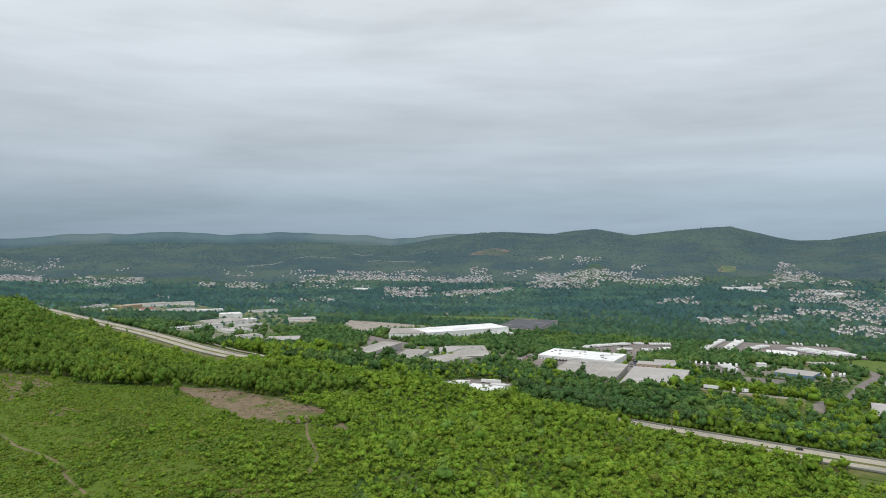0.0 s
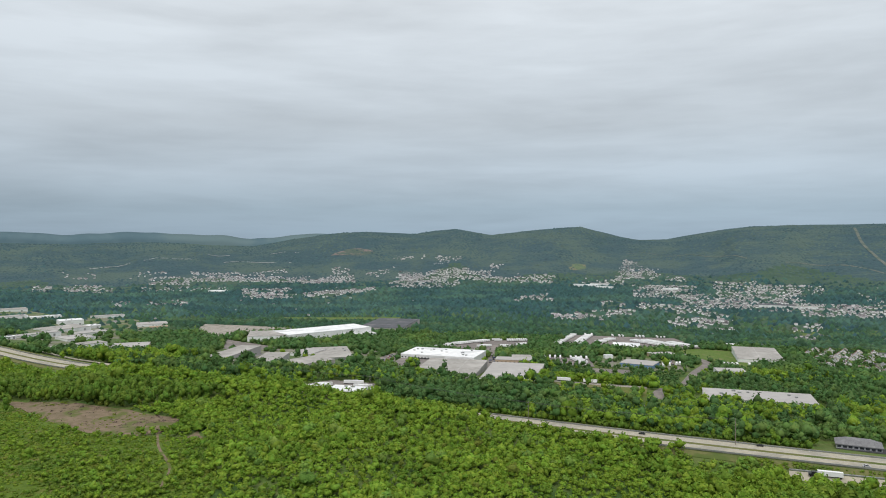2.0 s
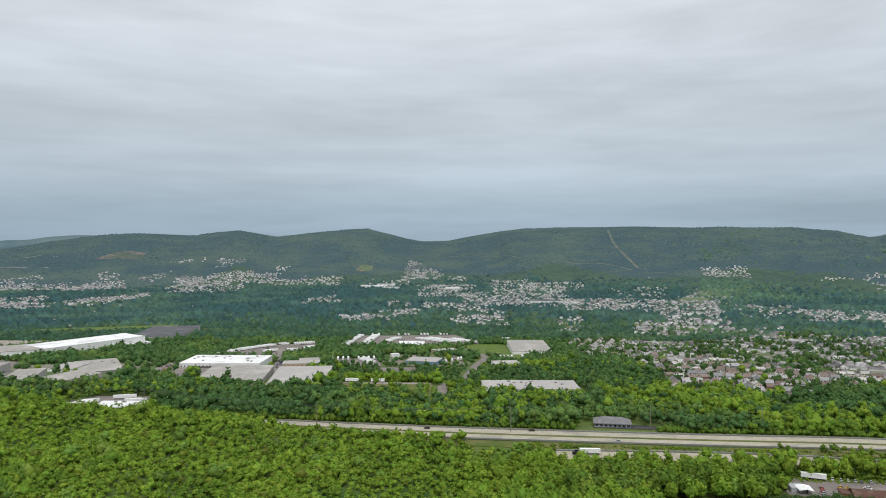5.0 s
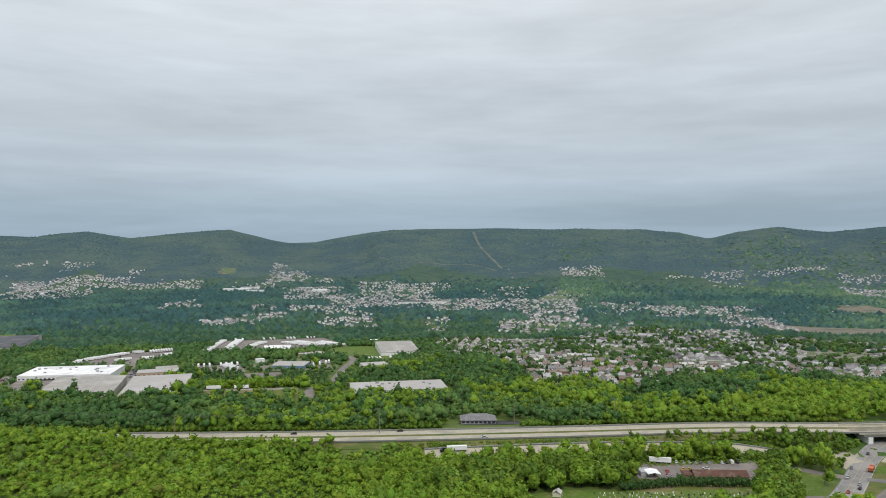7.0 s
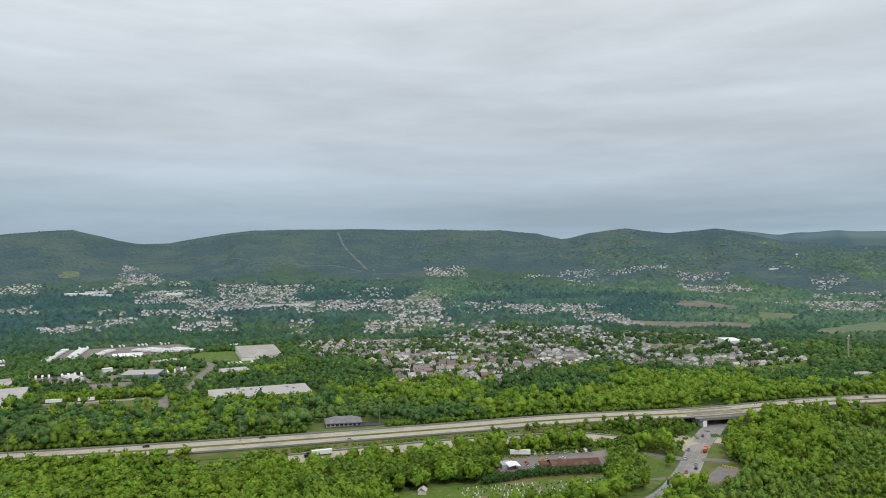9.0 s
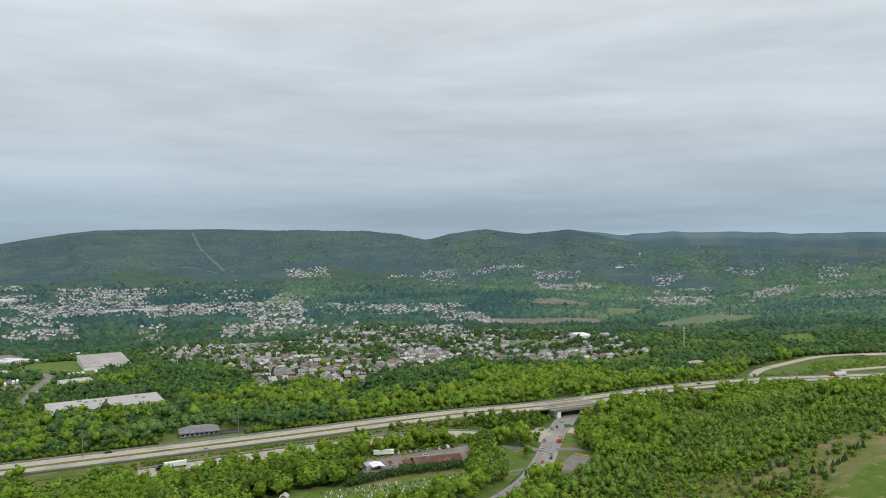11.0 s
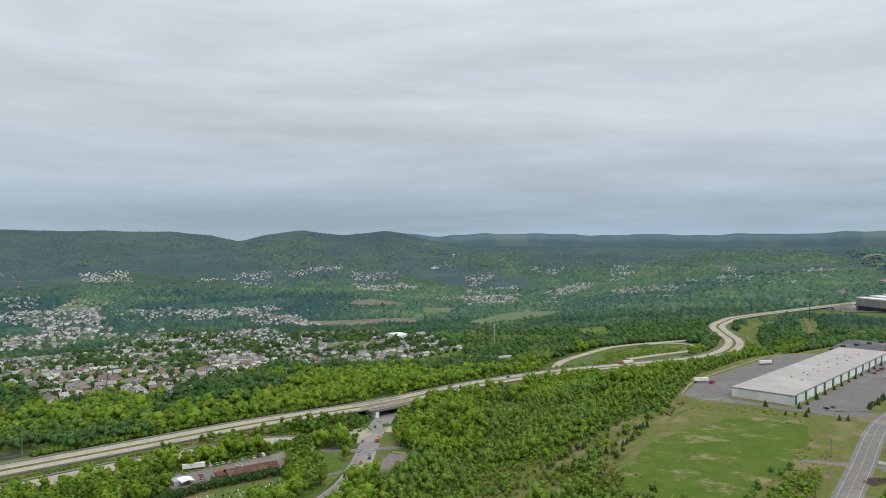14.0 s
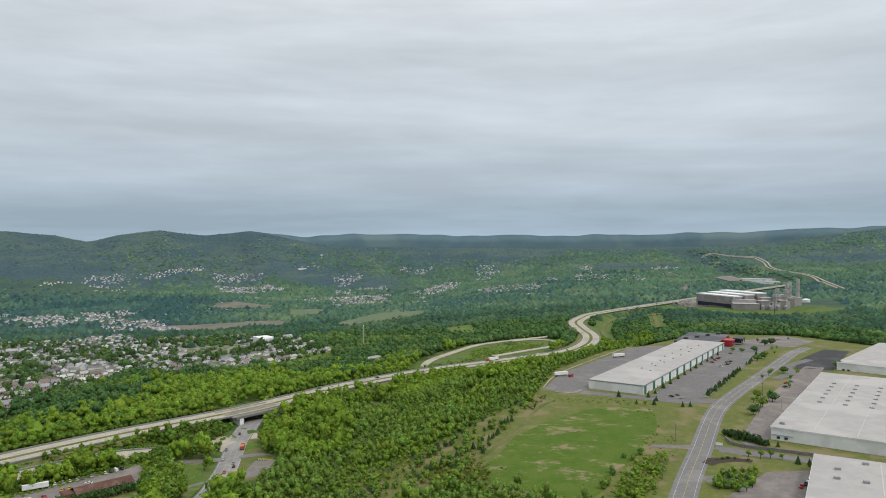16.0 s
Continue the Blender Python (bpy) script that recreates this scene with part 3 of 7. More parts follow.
# fields, clearings and yards: outline, surface, label
OPEN = [
    ("rough_ground", "rough olive grass round the warehouses and field", [(340, -60), (385, 20), (445, 14), (530, -10), (620, -36), (720, -58), (905, -155), (1130, -350), (1130, -460), (930, -520), (700, -450), (420, -280), (280, -200), (300, -100)], ROUGH_GRASS),
    ("rough_ground", "rough grass between hedge and garage yard", [(335, 285), (345, 262), (380, 276), (397, 257), (430, 229), (444, 222), (424, 212), (372, 238)], ROUGH_GRASS),
    ("yard", "pale lots round western trading sheds", [(-692, 1400), (-800, 1640), (-760, 1760), (-660, 1830), (-505, 1680), (-560, 1580)], TOWN_GROUND),
    ("yard", "pale lots between flat sheds near the highway", [(-330, 1000), (-440, 1130), (-470, 1326), (-476, 1520), (-459, 1690), (-361, 1640), (-255, 1480), (-262, 1390), (-300, 1250), (-220, 1090), (-250, 1030)], TOWN_GROUND),
    ("yard", "pale lots between grey-roofed works", [(-150, 915), (-60, 860), (0, 840), (50, 870), (110, 1000), (110, 1100), (-30, 1110), (-120, 1100)], TOWN_GROUND),
    ("yard", "lots and verges round the grey-roofed hall", [(575, 985), (580, 860), (660, 880), (725, 1010), (700, 1035), (640, 1040)], GRASS),
    ("field", "mown green field with straw-coloured patches", [(410, 8), (478, -14), (524, -42), (556, -70), (566, -98), (558, -120), (507, -114), (463, -95), (402, -65), (364, -49), (360, -36), (382, 3)], FIELD),
    ("side_track", "grey gravel side track off the road", [(463, -98), (463, -126), (454, -123), (457, -97)], LOT),
    ("yard", "pale yard beside the power station", [(1700, -420), (1790, -470), (1760, -520), (1640, -556), (1610, -530), (1660, -450)], LOT),
    ("yard", "pale yard before the far plant", [(2380, -760), (2560, -760), (2740, -960), (2720, -1030), (2560, -980)], LOT),
    ("flower_bed", "curved bed of dark mulch beside the driveway", [(427, -122), (435, -129), (439, -142), (435, -152), (431, -150), (432, -142), (429, -133), (424, -126)], MULCH),
    ("bare_ground", "small patch of bare rubble by the road", [(438, -102), (443, -111), (430, -109), (426, -101)], BARE),
    ("yard", "grey asphalt truck yard behind the long warehouse", [(616, -52), (632, -42), (700, -62), (890, -170), (915, -232), (880, -215), (640, -84), (612, -68)], ASPHALT),
    ("car_park", "grey asphalt car park in front of the long warehouse", [(607, -128), (596, -150), (606, -176), (800, -280), (915, -345), (960, -330), (935, -290), (870, -268)], ASPHALT),
    ("driveway", "asphalt driveway round the end of the warehouse", [(625, -76), (612, -70), (580, -150), (584, -172), (600, -181), (603, -125)], ASPHALT),
    ("car_park", "brown-grey car park beside the warehouse", [(462, -160), (478, -158), (623, -233), (760, -318), (752, -334), (484, -182)], LOT),
    ("car_park", "pale brown-grey car park in front of a warehouse", [(372, -118), (412, -152), (418, -180), (340, -140)], LOT),
    ("driveway", "asphalt driveway to the warehouse docks", [(461, -141), (449, -137), (428, -190), (436, -200)], ASPHALT),
    ("yard", "dark asphalt yard beside the white warehouse", [(742, -300), (800, -330), (900, -400), (880, -420), (735, -335)], DARK_ASPHALT),
    ("yard", "worn asphalt yard of a repair garage", [(380, 274), (398, 299), (424, 281), (448, 264), (468, 254), (474, 237), (436, 226), (428, 229), (397, 257)], LOT),
    ("cemetery_lawn", "mown cemetery lawn beside the trees", [(296, 300), (330, 286), (352, 266), (376, 245), (418, 217), (404, 203), (372, 206), (335, 216), (280, 262)], GRASS),
    ("verge", "grassy verge beside the road junction", [(440, 190), (470, 197), (486, 205), (476, 225), (446, 215)], GRASS),
    ("verge", "grassy verge by the road", [(366, 206), (396, 180), (432, 182), (448, 198), (424, 212), (404, 203)], GRASS),
    ("pull_off", "gravel pull-off beside the road", [(480, 167), (480, 153), (463, 151), (444, 155), (440, 163), (461, 165)], LOT),
    ("clearing", "bare brown clearing in young woods", [(-250, 655), (-212, 624), (-157, 563), (-122, 542), (-83, 508), (-80, 478), (-107, 467), (-134, 479), (-175, 525), (-218, 595)], BARE),
    ("clearing", "bare brown clearing with thin grass", [(-406, 650), (-366, 633), (-333, 607), (-323, 559), (-331, 531)], BARE),
    ("clearing", "small worn brown patch in scrub", [(-290, 508), (-285, 522), (-260, 510), (-262, 494), (-276, 494)], BARE),
    ("clearing", "small bare brown patch among bushes", [(-76, 449), (-64, 472), (-58, 446), (-69, 436)], BARE),
    ("yard", "brown-grey truck yard with rows of trailers", [(417, 1146), (523, 1331), (718, 1288), (655, 1087), (551, 1080), (457, 1125)], LOT),
    ("yard", "grey lorry park with trailers", [(239, 930), (286, 1072), (200, 1120), (250, 1175), (320, 1225), (395, 1225), (365, 1115), (300, 1080), (258, 935)], LOT),
    ("car_park", "full factory car park", [(84, 949), (105, 1011), (140, 1085), (137, 1050), (122, 974), (102, 905)], LOT),
    ("yard", "concrete apron in front of the factory", [(102, 905), (136, 1012), (232, 957), (262, 945), (307, 925), (300, 905), (250, 880), (190, 905), (140, 930), (118, 850)], LOT),
    ("yard", "pale yard with piles of crushed stone", [(-197, 1333), (-199, 1509), (-12, 1400), (-40, 1330), (-105, 1300), (-126, 1237)], GRAVEL),
    ("yard", "pale yard before the distribution hall", [(-130, 1235), (-100, 1195), (-40, 1130), (-90, 1060), (-120, 1100)], LOT),
    ("yard", "dark lot with parked trucks", [(-88, 965), (-72, 953), (-57, 1035), (-74, 1048)], ASPHALT),
    ("yard", "truck depot lot below the highway", [(-12, 676), (28, 640), (60, 622), (72, 690), (72, 748), (28, 768), (2, 735)], LOT),
    ("car_park", "small dark lot round the office", [(362, 432), (378, 412), (402, 400), (414, 416), (394, 438)], DARK_ASPHALT),
    ("yard", "pale depot yards with weeds at their edges", [(395, 925), (441, 1025), (540, 945), (495, 845), (448, 850), (415, 880)], TOWN_GROUND),
    ("yard", "pale yard with parked vans among trees", [(349, 1017), (414, 987), (385, 900), (328, 938)], LOT),
    ("yard", "narrow grey lot before the depot", [(376, 888), (419, 866), (403, 832), (361, 852)], LOT),
    ("meadow", "strip of grass before the depot lot", [(361, 852), (403, 832), (392, 802), (350, 822)], GRASS),
    ("meadow", "green meadow beside the depots", [(560, 1040), (640, 1080), (680, 1040), (590, 985)], GRASS),
    ("works_lane", "muddy lane with parked trailers", [(258, 715), (261, 728), (347, 678), (341, 665)], GRAVEL),
    ("meadow", "rough grass below the muddy lane", [(258, 715), (341, 665), (328, 640), (258, 688)], ROUGH_GRASS),
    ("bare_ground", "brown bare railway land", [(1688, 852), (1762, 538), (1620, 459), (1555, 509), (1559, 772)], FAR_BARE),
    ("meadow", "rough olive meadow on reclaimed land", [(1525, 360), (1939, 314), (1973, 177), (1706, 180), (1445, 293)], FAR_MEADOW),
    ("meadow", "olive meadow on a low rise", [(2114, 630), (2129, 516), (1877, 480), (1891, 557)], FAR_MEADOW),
    ("meadow", "green clearing among trees", [(1340, 103), (1376, 52), (1293, 35), (1167, 34), (1231, 78)], GRASS),
    ("sports_field", "mown sports field with bare patches", [(955, 312), (1040, 242), (1130, 262), (1220, 253), (1160, 300), (1104, 345), (1020, 345)], FIELD),
    ("field", "olive field above the town", [(1702, 1639), (1853, 1714), (1856, 1640), (1724, 1503), (1620, 1538)], FAR_MEADOW),
    ("bare_ground", "brown bare patch in the valley", [(2260, 930), (2312, 865), (2199, 704), (2127, 697), (2103, 856)], FAR_BARE),
    ("field", "pale green field by the distribution halls", [(-20, 1560), (200, 1590), (240, 1700), (-100, 1690)], GRASS),
    ("car_park", "wide pale car park beside the office annex", [(930, -330), (985, -320), (1080, -390), (1120, -440), (1040, -450), (920, -372)], LOT),
    ("loop_lawn", "grass inside the loop of slip road", [(880, 40), (960, 30), (1030, -25), (1030, -68), (990, -58), (930, -10)], GRASS),
    ("scrubland", "rough grass and scrub below the clearing", [(-460, 600), (-420, 640), (-335, 640), (-318, 612), (-290, 620), (-250, 645), (-218, 600), (-150, 492), (-70, 452), (-45, 391), (-36, 300), (-260, 300), (-440, 460)], SCRUB_GRASS),
    ("grass_bank", "rough olive grass bank with scattered bushes", [(447, 99), (472, 60), (489, 33), (542, -1), (568, -18), (610, -44), (575, -36), (430, 9), (397, 27), (370, 60), (400, 85)], ROUGH_GRASS),
    ("verge", "dry verge beside the road junction", [(560, 195), (563, 187), (515, 173), (500, 167), (486, 150), (455, 149), (434, 156), (438, 166), (490, 180), (530, 191)], VERGE),
    ("junction_apron", "pale concrete splay of the slip road at the junction", [(520, 228), (532, 221), (541, 213), (545, 208), (524, 203), (502, 199), (508, 206), (516, 215)], CONCRETE),
    ("junction_apron", "pale concrete splay opposite the slip road", [(538, 191), (556, 194), (550, 184), (541, 183)], CONCRETE),
    ("verge", "green verge between the side arms", [(525, 189), (536, 183), (517, 175), (506, 184)], GRASS),
]
def ragged(outline, gap=11.0, amount=3.2):
    """The outline with uneven edges."""
    out = []
    for (ax, ay), (bx, by) in zip(outline, outline[1:] + outline[:1]):
        n = max(1, int(math.hypot(bx - ax, by - ay) / gap))
        for k in range(n):
            x, y = ax + (bx - ax) * k / n, ay + (by - ay) * k / n
            out.append((x + amount * float(wave(x, y, 19, 3)), y + amount * float(wave(x, y, 23, 7))))
    return out


for name, label, outline, mat in OPEN:
    if mat in (FIELD, BARE, MULCH, SCRUB_GRASS) and abs(outline[0][0]) < 900:
        outline = ragged(outline)
    if mat in (FAR_MEADOW, FAR_BARE):
        outline = ragged(outline, 40, 16)
    tagged(drape(name, outline, mat, rise=-0.06 if mat in (ROUGH_GRASS, TOWN_GROUND, VERGE) else 0.0 if mat in (GRASS, FIELD, SCRUB_GRASS) else 0.05), label, name.replace("_", " "), kind="structure")
# far ridges beyond the hills: a plain backdrop of distance, its haze painted into the colour
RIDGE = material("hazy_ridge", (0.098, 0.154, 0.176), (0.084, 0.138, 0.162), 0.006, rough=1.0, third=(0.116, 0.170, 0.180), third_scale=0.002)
ra = np.arange(-44, 136, 0.25)
el = np.interp(ra, SKY_AZ, SKY_EL) - 0.12 * sstep(0, 6, ra) * (1 - sstep(68, 74, ra))
far = 4860.0
el = el + 0.05 * np.sin(ra * 0.9 + 1) + 0.04 * np.sin(ra * 2.3) * np.sin(ra * 0.31)
top = EYE + far * np.tan(np.radians(el))
verts = []
for back, zz in ((30.0, top - 40), (0.0, top), (-60.0, top - 50), (-130.0, np.full(len(ra), -200.0))):
    verts.append(np.stack([(far + back) * np.sin(np.radians(ra)), (far + back) * np.cos(np.radians(ra)), zz], -1))
n = len(ra)
faces = [(c * n + k, c * n + k + 1, (c + 1) * n + k + 1, (c + 1) * n + k) for c in range(3) for k in range(n - 1)]
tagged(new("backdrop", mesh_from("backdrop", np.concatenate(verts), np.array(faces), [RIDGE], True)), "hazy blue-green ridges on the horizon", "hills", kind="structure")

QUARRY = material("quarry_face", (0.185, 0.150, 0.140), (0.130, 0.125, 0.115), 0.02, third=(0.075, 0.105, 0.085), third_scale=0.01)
# scars, tracks and pale works on the hills
HILL_CUT = [(2788, 3194), (2609, 2956), (2485, 2772), (2421, 2646), (2290, 2418)]
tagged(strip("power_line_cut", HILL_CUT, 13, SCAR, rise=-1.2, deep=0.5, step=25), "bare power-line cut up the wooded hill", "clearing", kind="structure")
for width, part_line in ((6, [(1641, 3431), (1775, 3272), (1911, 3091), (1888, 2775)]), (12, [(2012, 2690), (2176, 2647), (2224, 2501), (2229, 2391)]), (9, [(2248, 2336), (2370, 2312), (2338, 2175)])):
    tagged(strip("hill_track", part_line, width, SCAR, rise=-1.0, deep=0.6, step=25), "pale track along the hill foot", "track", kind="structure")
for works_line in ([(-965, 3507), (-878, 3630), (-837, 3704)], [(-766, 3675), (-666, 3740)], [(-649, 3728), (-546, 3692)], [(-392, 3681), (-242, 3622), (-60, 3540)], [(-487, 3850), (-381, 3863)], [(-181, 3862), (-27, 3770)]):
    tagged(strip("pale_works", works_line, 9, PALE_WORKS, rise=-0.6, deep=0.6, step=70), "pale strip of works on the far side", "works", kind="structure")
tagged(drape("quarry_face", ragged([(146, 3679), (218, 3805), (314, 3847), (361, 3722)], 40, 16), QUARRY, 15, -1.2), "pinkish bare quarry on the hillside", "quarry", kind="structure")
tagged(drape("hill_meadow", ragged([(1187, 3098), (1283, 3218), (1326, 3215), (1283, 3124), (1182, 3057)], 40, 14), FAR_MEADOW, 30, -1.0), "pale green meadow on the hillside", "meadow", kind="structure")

# ---- buildings ----
BUILT = []
CREAM = material("cream_siding", (0.62, 0.58, 0.48), (0.54, 0.50, 0.42), 0.8, piece=0.12)
SIDING = material("white_siding", (0.80, 0.81, 0.81), (0.72, 0.73, 0.73), 0.8, piece=0.14)
GREY_SIDING = material("grey_siding", (0.36, 0.37, 0.39), (0.30, 0.31, 0.33), 0.8, piece=0.15)
BRICK = material("red_brick", (0.28, 0.14, 0.10), (0.22, 0.11, 0.085), 1.5, piece=0.2)
SHINGLE = material("grey_shingle", (0.30, 0.30, 0.305), (0.23, 0.23, 0.235), 0.6, piece=0.35)
BROWN_SHINGLE = material("brown_shingle", (0.205, 0.165, 0.145), (0.16, 0.13, 0.115), 0.6, piece=0.25)
PALE_SHINGLE = material("pale_shingle", (0.47, 0.455, 0.44), (0.38, 0.37, 0.36), 0.6, piece=0.2)
OFFICE_SHINGLE = material("dark_grey_shingle", (0.205, 0.205, 0.212), (0.160, 0.160, 0.168), 0.8, third=(0.225, 0.225, 0.23), third_scale=0.2)
FAR_WALL = material("distant_siding", (0.82, 0.82, 0.82), (0.60, 0.59, 0.57), 0.06, spread=0.32)
FAR_ROOF = material("distant_shingle", (0.34, 0.335, 0.34), (0.14, 0.13, 0.135), 0.045, spread=0.55)
BLUE = material("blue_panel", (0.16, 0.26, 0.40), (0.13, 0.22, 0.34), 0.5, rough=0.5)


def hall(label, corner, along, wide, tall, wall, roof, name="warehouse", trim=None, base=None, units=0, windows=0, doors=0, lip=0.5, bays=0, group=""):
    """A flat-roofed hall from one corner, the corner at the other end of its front, and its depth to the left of that line."""
    a, b = Vector(corner), Vector(along)
    run = (b - a).length
    turn = math.degrees(math.atan2(b.y - a.y, b.x - a.x))
    left = Vector((-(b - a).y, (b - a).x)) / run
    outline = [a, b, b + left * wide, a + left * wide]
    mid = (a + b) / 2 + left * wide / 2
    low = float(min(height(p.x, p.y) for p in outline)) if base is None else base
    z = float(height(mid.x, mid.y)) if base is None else base
    foot = z - low + 1.5
    grow = [mid + (p - mid) * (1 + 14 / max((p - mid).length, 1)) for p in outline]
    BUILT.append([(p.x, p.y) for p in grow])
    ob = thing(name, label, "building", (a.x, a.y, z), turn, group)
    part("wall", boxes(((run, wide, tall + foot), (run / 2, wide / 2, -foot))), wall, ob)
    roof_part = part("roof", boxes(((run + lip, wide + lip, 0.5), (run / 2, wide / 2, tall + 0.004))), roof, ob, "flat roof")
    if trim:
        part("eave_trim", boxes(((run + lip + .1, 0.15, 0.9), (run / 2, -lip / 2 - .1, tall - 0.4)), ((0.15, wide + lip, 0.9), (-lip / 2 - .1, wide / 2, tall - 0.4))), trim, ob, "edge trim under the roof")
    for k in range(bays):
        part("roof_seam", boxes(((0.5, wide * 0.98, 0.12), ((k + 1) * run / (bays + 1), wide / 2, tall + 0.5))), SEAM, roof_part, "pale roof seam")
    for k in range(units):
        rx, ry = random.uniform(0.08, 0.92) * run, random.uniform(0.12, 0.88) * wide
        part("roof_unit", boxes(((random.uniform(2.2, 3.6), random.uniform(1.6, 2.4), random.uniform(0.9, 1.6)), (rx, ry, tall + 0.5), 0, 0.95)), STEEL, roof_part, "grey rooftop ventilation unit")
    for k in range(windows):
        part("window", boxes(((2.4, 0.12, 1.5), ((k + 0.5) * run / windows, -0.03, tall * 0.45))), GLASS, ob, "dark window")
    for k in range(doors):
        part("dock_door", boxes(((3.2, 0.14, 3.6), ((k + 0.5) * run / doors, -0.03, 0.2))), STEEL, ob, "grey loading door")
    return ob, run, tall


# the long warehouse: green panels on its road front, dark units on the roof
long_wh, LRUN, LTALL = hall("long white warehouse with green panels and flat pale roof", (611, -124), (877, -273), 49, 8.6, WHITE, PALE_ROOF, trim=STEEL, base=13.3)
for k in range(13):
    x = 4.5 + k * (LRUN - 12) / 12
    part("panel", boxes(((5.2, 0.3, 7.2), (x, -0.12, 0.9))), GREEN, long_wh, "tall green wall panel")
    if k < 12:
        part("door", boxes(((2.4, 0.2, 2.3), (x + 10, -0.08, 0))), STEEL, long_wh, "small grey door")
part("plinth", boxes(((LRUN + .4, 0.4, 1.0), (LRUN / 2, -0.22, -0.6)), ((0.4, 49.4, 1.0), (-0.22, 24.5, -0.6))), STONE, long_wh, "grey plinth")
for k in range(15):
    row = k % 2
    part("roof_unit", boxes(((2.0, 1.4, 0.9), (70 + (k // 2) * 27 + row * 7 + (k * 5) % 4, 16 + row * 9 + (k * 7) % 5, LTALL + 0.5), 0, 0.9)), STEEL, long_wh, "grey rooftop vent")
annex, ARUN, _ = hall("low dark-roofed office annex at the end of the warehouse", (880, -265), (965, -307), 50, 7.0, DARK, DARK_ROOF, name="office_building", base=13.3)
for k in range(4):
    part("roof_unit", boxes(((6.5, 4.5, 2.4), (20 + k * 23, 40 - k * 9, 7.5), 0, 0.9)), DARK, annex, "large dark rooftop unit")
part("fascia", boxes(((ARUN + 0.6, 0.3, 0.9), (ARUN / 2, -0.5, 6.3))), RED, annex, "red line under the roof edge")
part("window_band", boxes(((ARUN * 0.8, 0.2, 2.2), (ARUN * 0.5, -0.1, 2.4))), GLASS, annex, "dark glass band")
entry = thing("entrance_block", "bright red entrance block with dark glass front", "building", (919, -292, 13.3), -27)
part("wall", boxes(((18, 11, 6.4), (0, 0, 0))), RED, entry)
part("roof", boxes(((19, 12, 0.5), (0, 0, 6.4))), RED, entry, "red flat roof")
part("glass_front", boxes(((11, 0.3, 4.5), (0, -5.6, 0.3))), GLASS, entry, "dark glass front")
porch = thing("entrance_canopy", "black canopy on posts beside the red entrance", "canopy", (945, -313, 13.3), -27)
part("roof", boxes(((22, 12, 1.6), (0, 0, 4.6))), DARK, porch, "black canopy roof")
for qx, qy in ((-9, -5), (9, -5), (-9, 5), (9, 5)):
    part("post", boxes(((0.7, 0.7, 4.6), (qx, qy, 0))), DARK, porch)
part("glass_wall", boxes(((17, 8, 4.2), (0, 0, 0))), GLASS, porch, "dark glass wall")
BUILT.append([(905, -275), (930, -270), (960, -290), (965, -325), (930, -325), (905, -305)])

wh2, R2, T2 = hall("large white warehouse with pale flat roof and rows of vents", (481, -180), (418, -285), 235, 9, WHITE, PALE_ROOF, base=13.3, trim=WHITE, bays=4)
for row in range(4):
    for k in range(6):
        part("roof_vent", boxes(((3.2, 1.6, 0.9), (16 + row * 17, 96 + k * 17, T2 + 0.5), 8, 0.9)), STEEL, wh2, "grey roof vent")
part("roof_unit", boxes(((3, 2.2, 1.5), (5, 10, T2 + 0.5))), STEEL, wh2, "grey rooftop unit")
for k in range(2):
    part("window", boxes(((2.0, 0.14, 1.6), (4.5 + k * 4.6, -0.04, 2.0))), GLASS, wh2, "dark square window")
part("awning", boxes(((13, 0.7, 0.25), (6.8, -0.4, 4.3))), STEEL, wh2, "thin grey awning")
part("base_band", boxes(((R2, 0.2, 2.2), (R2 / 2, -0.1, -1.4))), CONCRETE, wh2, "pale concrete base")
wh3, R3, T3 = hall("white warehouse with pale grey roof beside dark yard", (741, -341), (672, -427), 185, 9, WHITE, PALE_ROOF, base=13.3, trim=WHITE)
for k in range(2):
    part("window", boxes(((2.4, 0.14, 1.6), (6 + k * 4.5, -0.04, 1.6))), GLASS, wh3, "dark window")
wh4, R4, T4 = hall("white warehouse with pale roof above its car park", (330, -138), (288, -225), 101, 9, WHITE, PALE_ROOF, base=13.3, trim=WHITE, bays=2)
for k in range(5):
    part("roof_unit", boxes(((2.6, 2.0, 1.2), (12 + 13 * (k % 3), 58 + 17 * (k // 2), T4 + 0.5), 20)), STEEL, wh4, "grey rooftop unit")

# trading estate beyond the highway
hall("wide low white hall among trees", (380, 624), (468, 576), 46, 8, WHITE, PALE_ROOF, units=6)
fac, FR, FT = hall("long white factory with dark window band and bright white roof", (136, 1012), (231, 958), 64, 8.5, WHITE, WHITE_ROOF, units=12, windows=22)
part("wall_band", boxes(((FR * 0.98, 0.3, 1.6), (FR * 0.5, -0.16, FT - 1.7))), WHITE, fac, "white band above the windows")
for k in range(3):
    part("roof_unit", boxes(((3.5, 2.8, 1.8), (FR * (0.3 + 0.25 * k), 40 - 11 * k, FT + 0.5))), WHITE, fac, "white rooftop unit")
# dark panel on the solid wall stands for shade inside the bay
part("loading_bay", boxes(((30, 0.4, 4.2), (40, -0.2, 0))), DARK, fac, "dark panel standing for the shaded loading bay")
hall("broad flat shed with grey roof", (120, 822), (190, 792), 112, 6, PALE_ROOF, GREY_ROOF, bays=2)
hall("flat pale-roofed shed beside a lane", (193, 779), (253, 753), 116, 6, PALE_ROOF, PALE_ROOF)
hall("tan block workshop with pale roof", (258, 944), (307, 925), 24, 7, TAN, PALE_ROOF, name="workshop", windows=9)
hall("grey-roofed store behind the tan workshop", (287, 962), (316, 953), 26, 7, STEEL, GREY_ROOF, name="workshop")
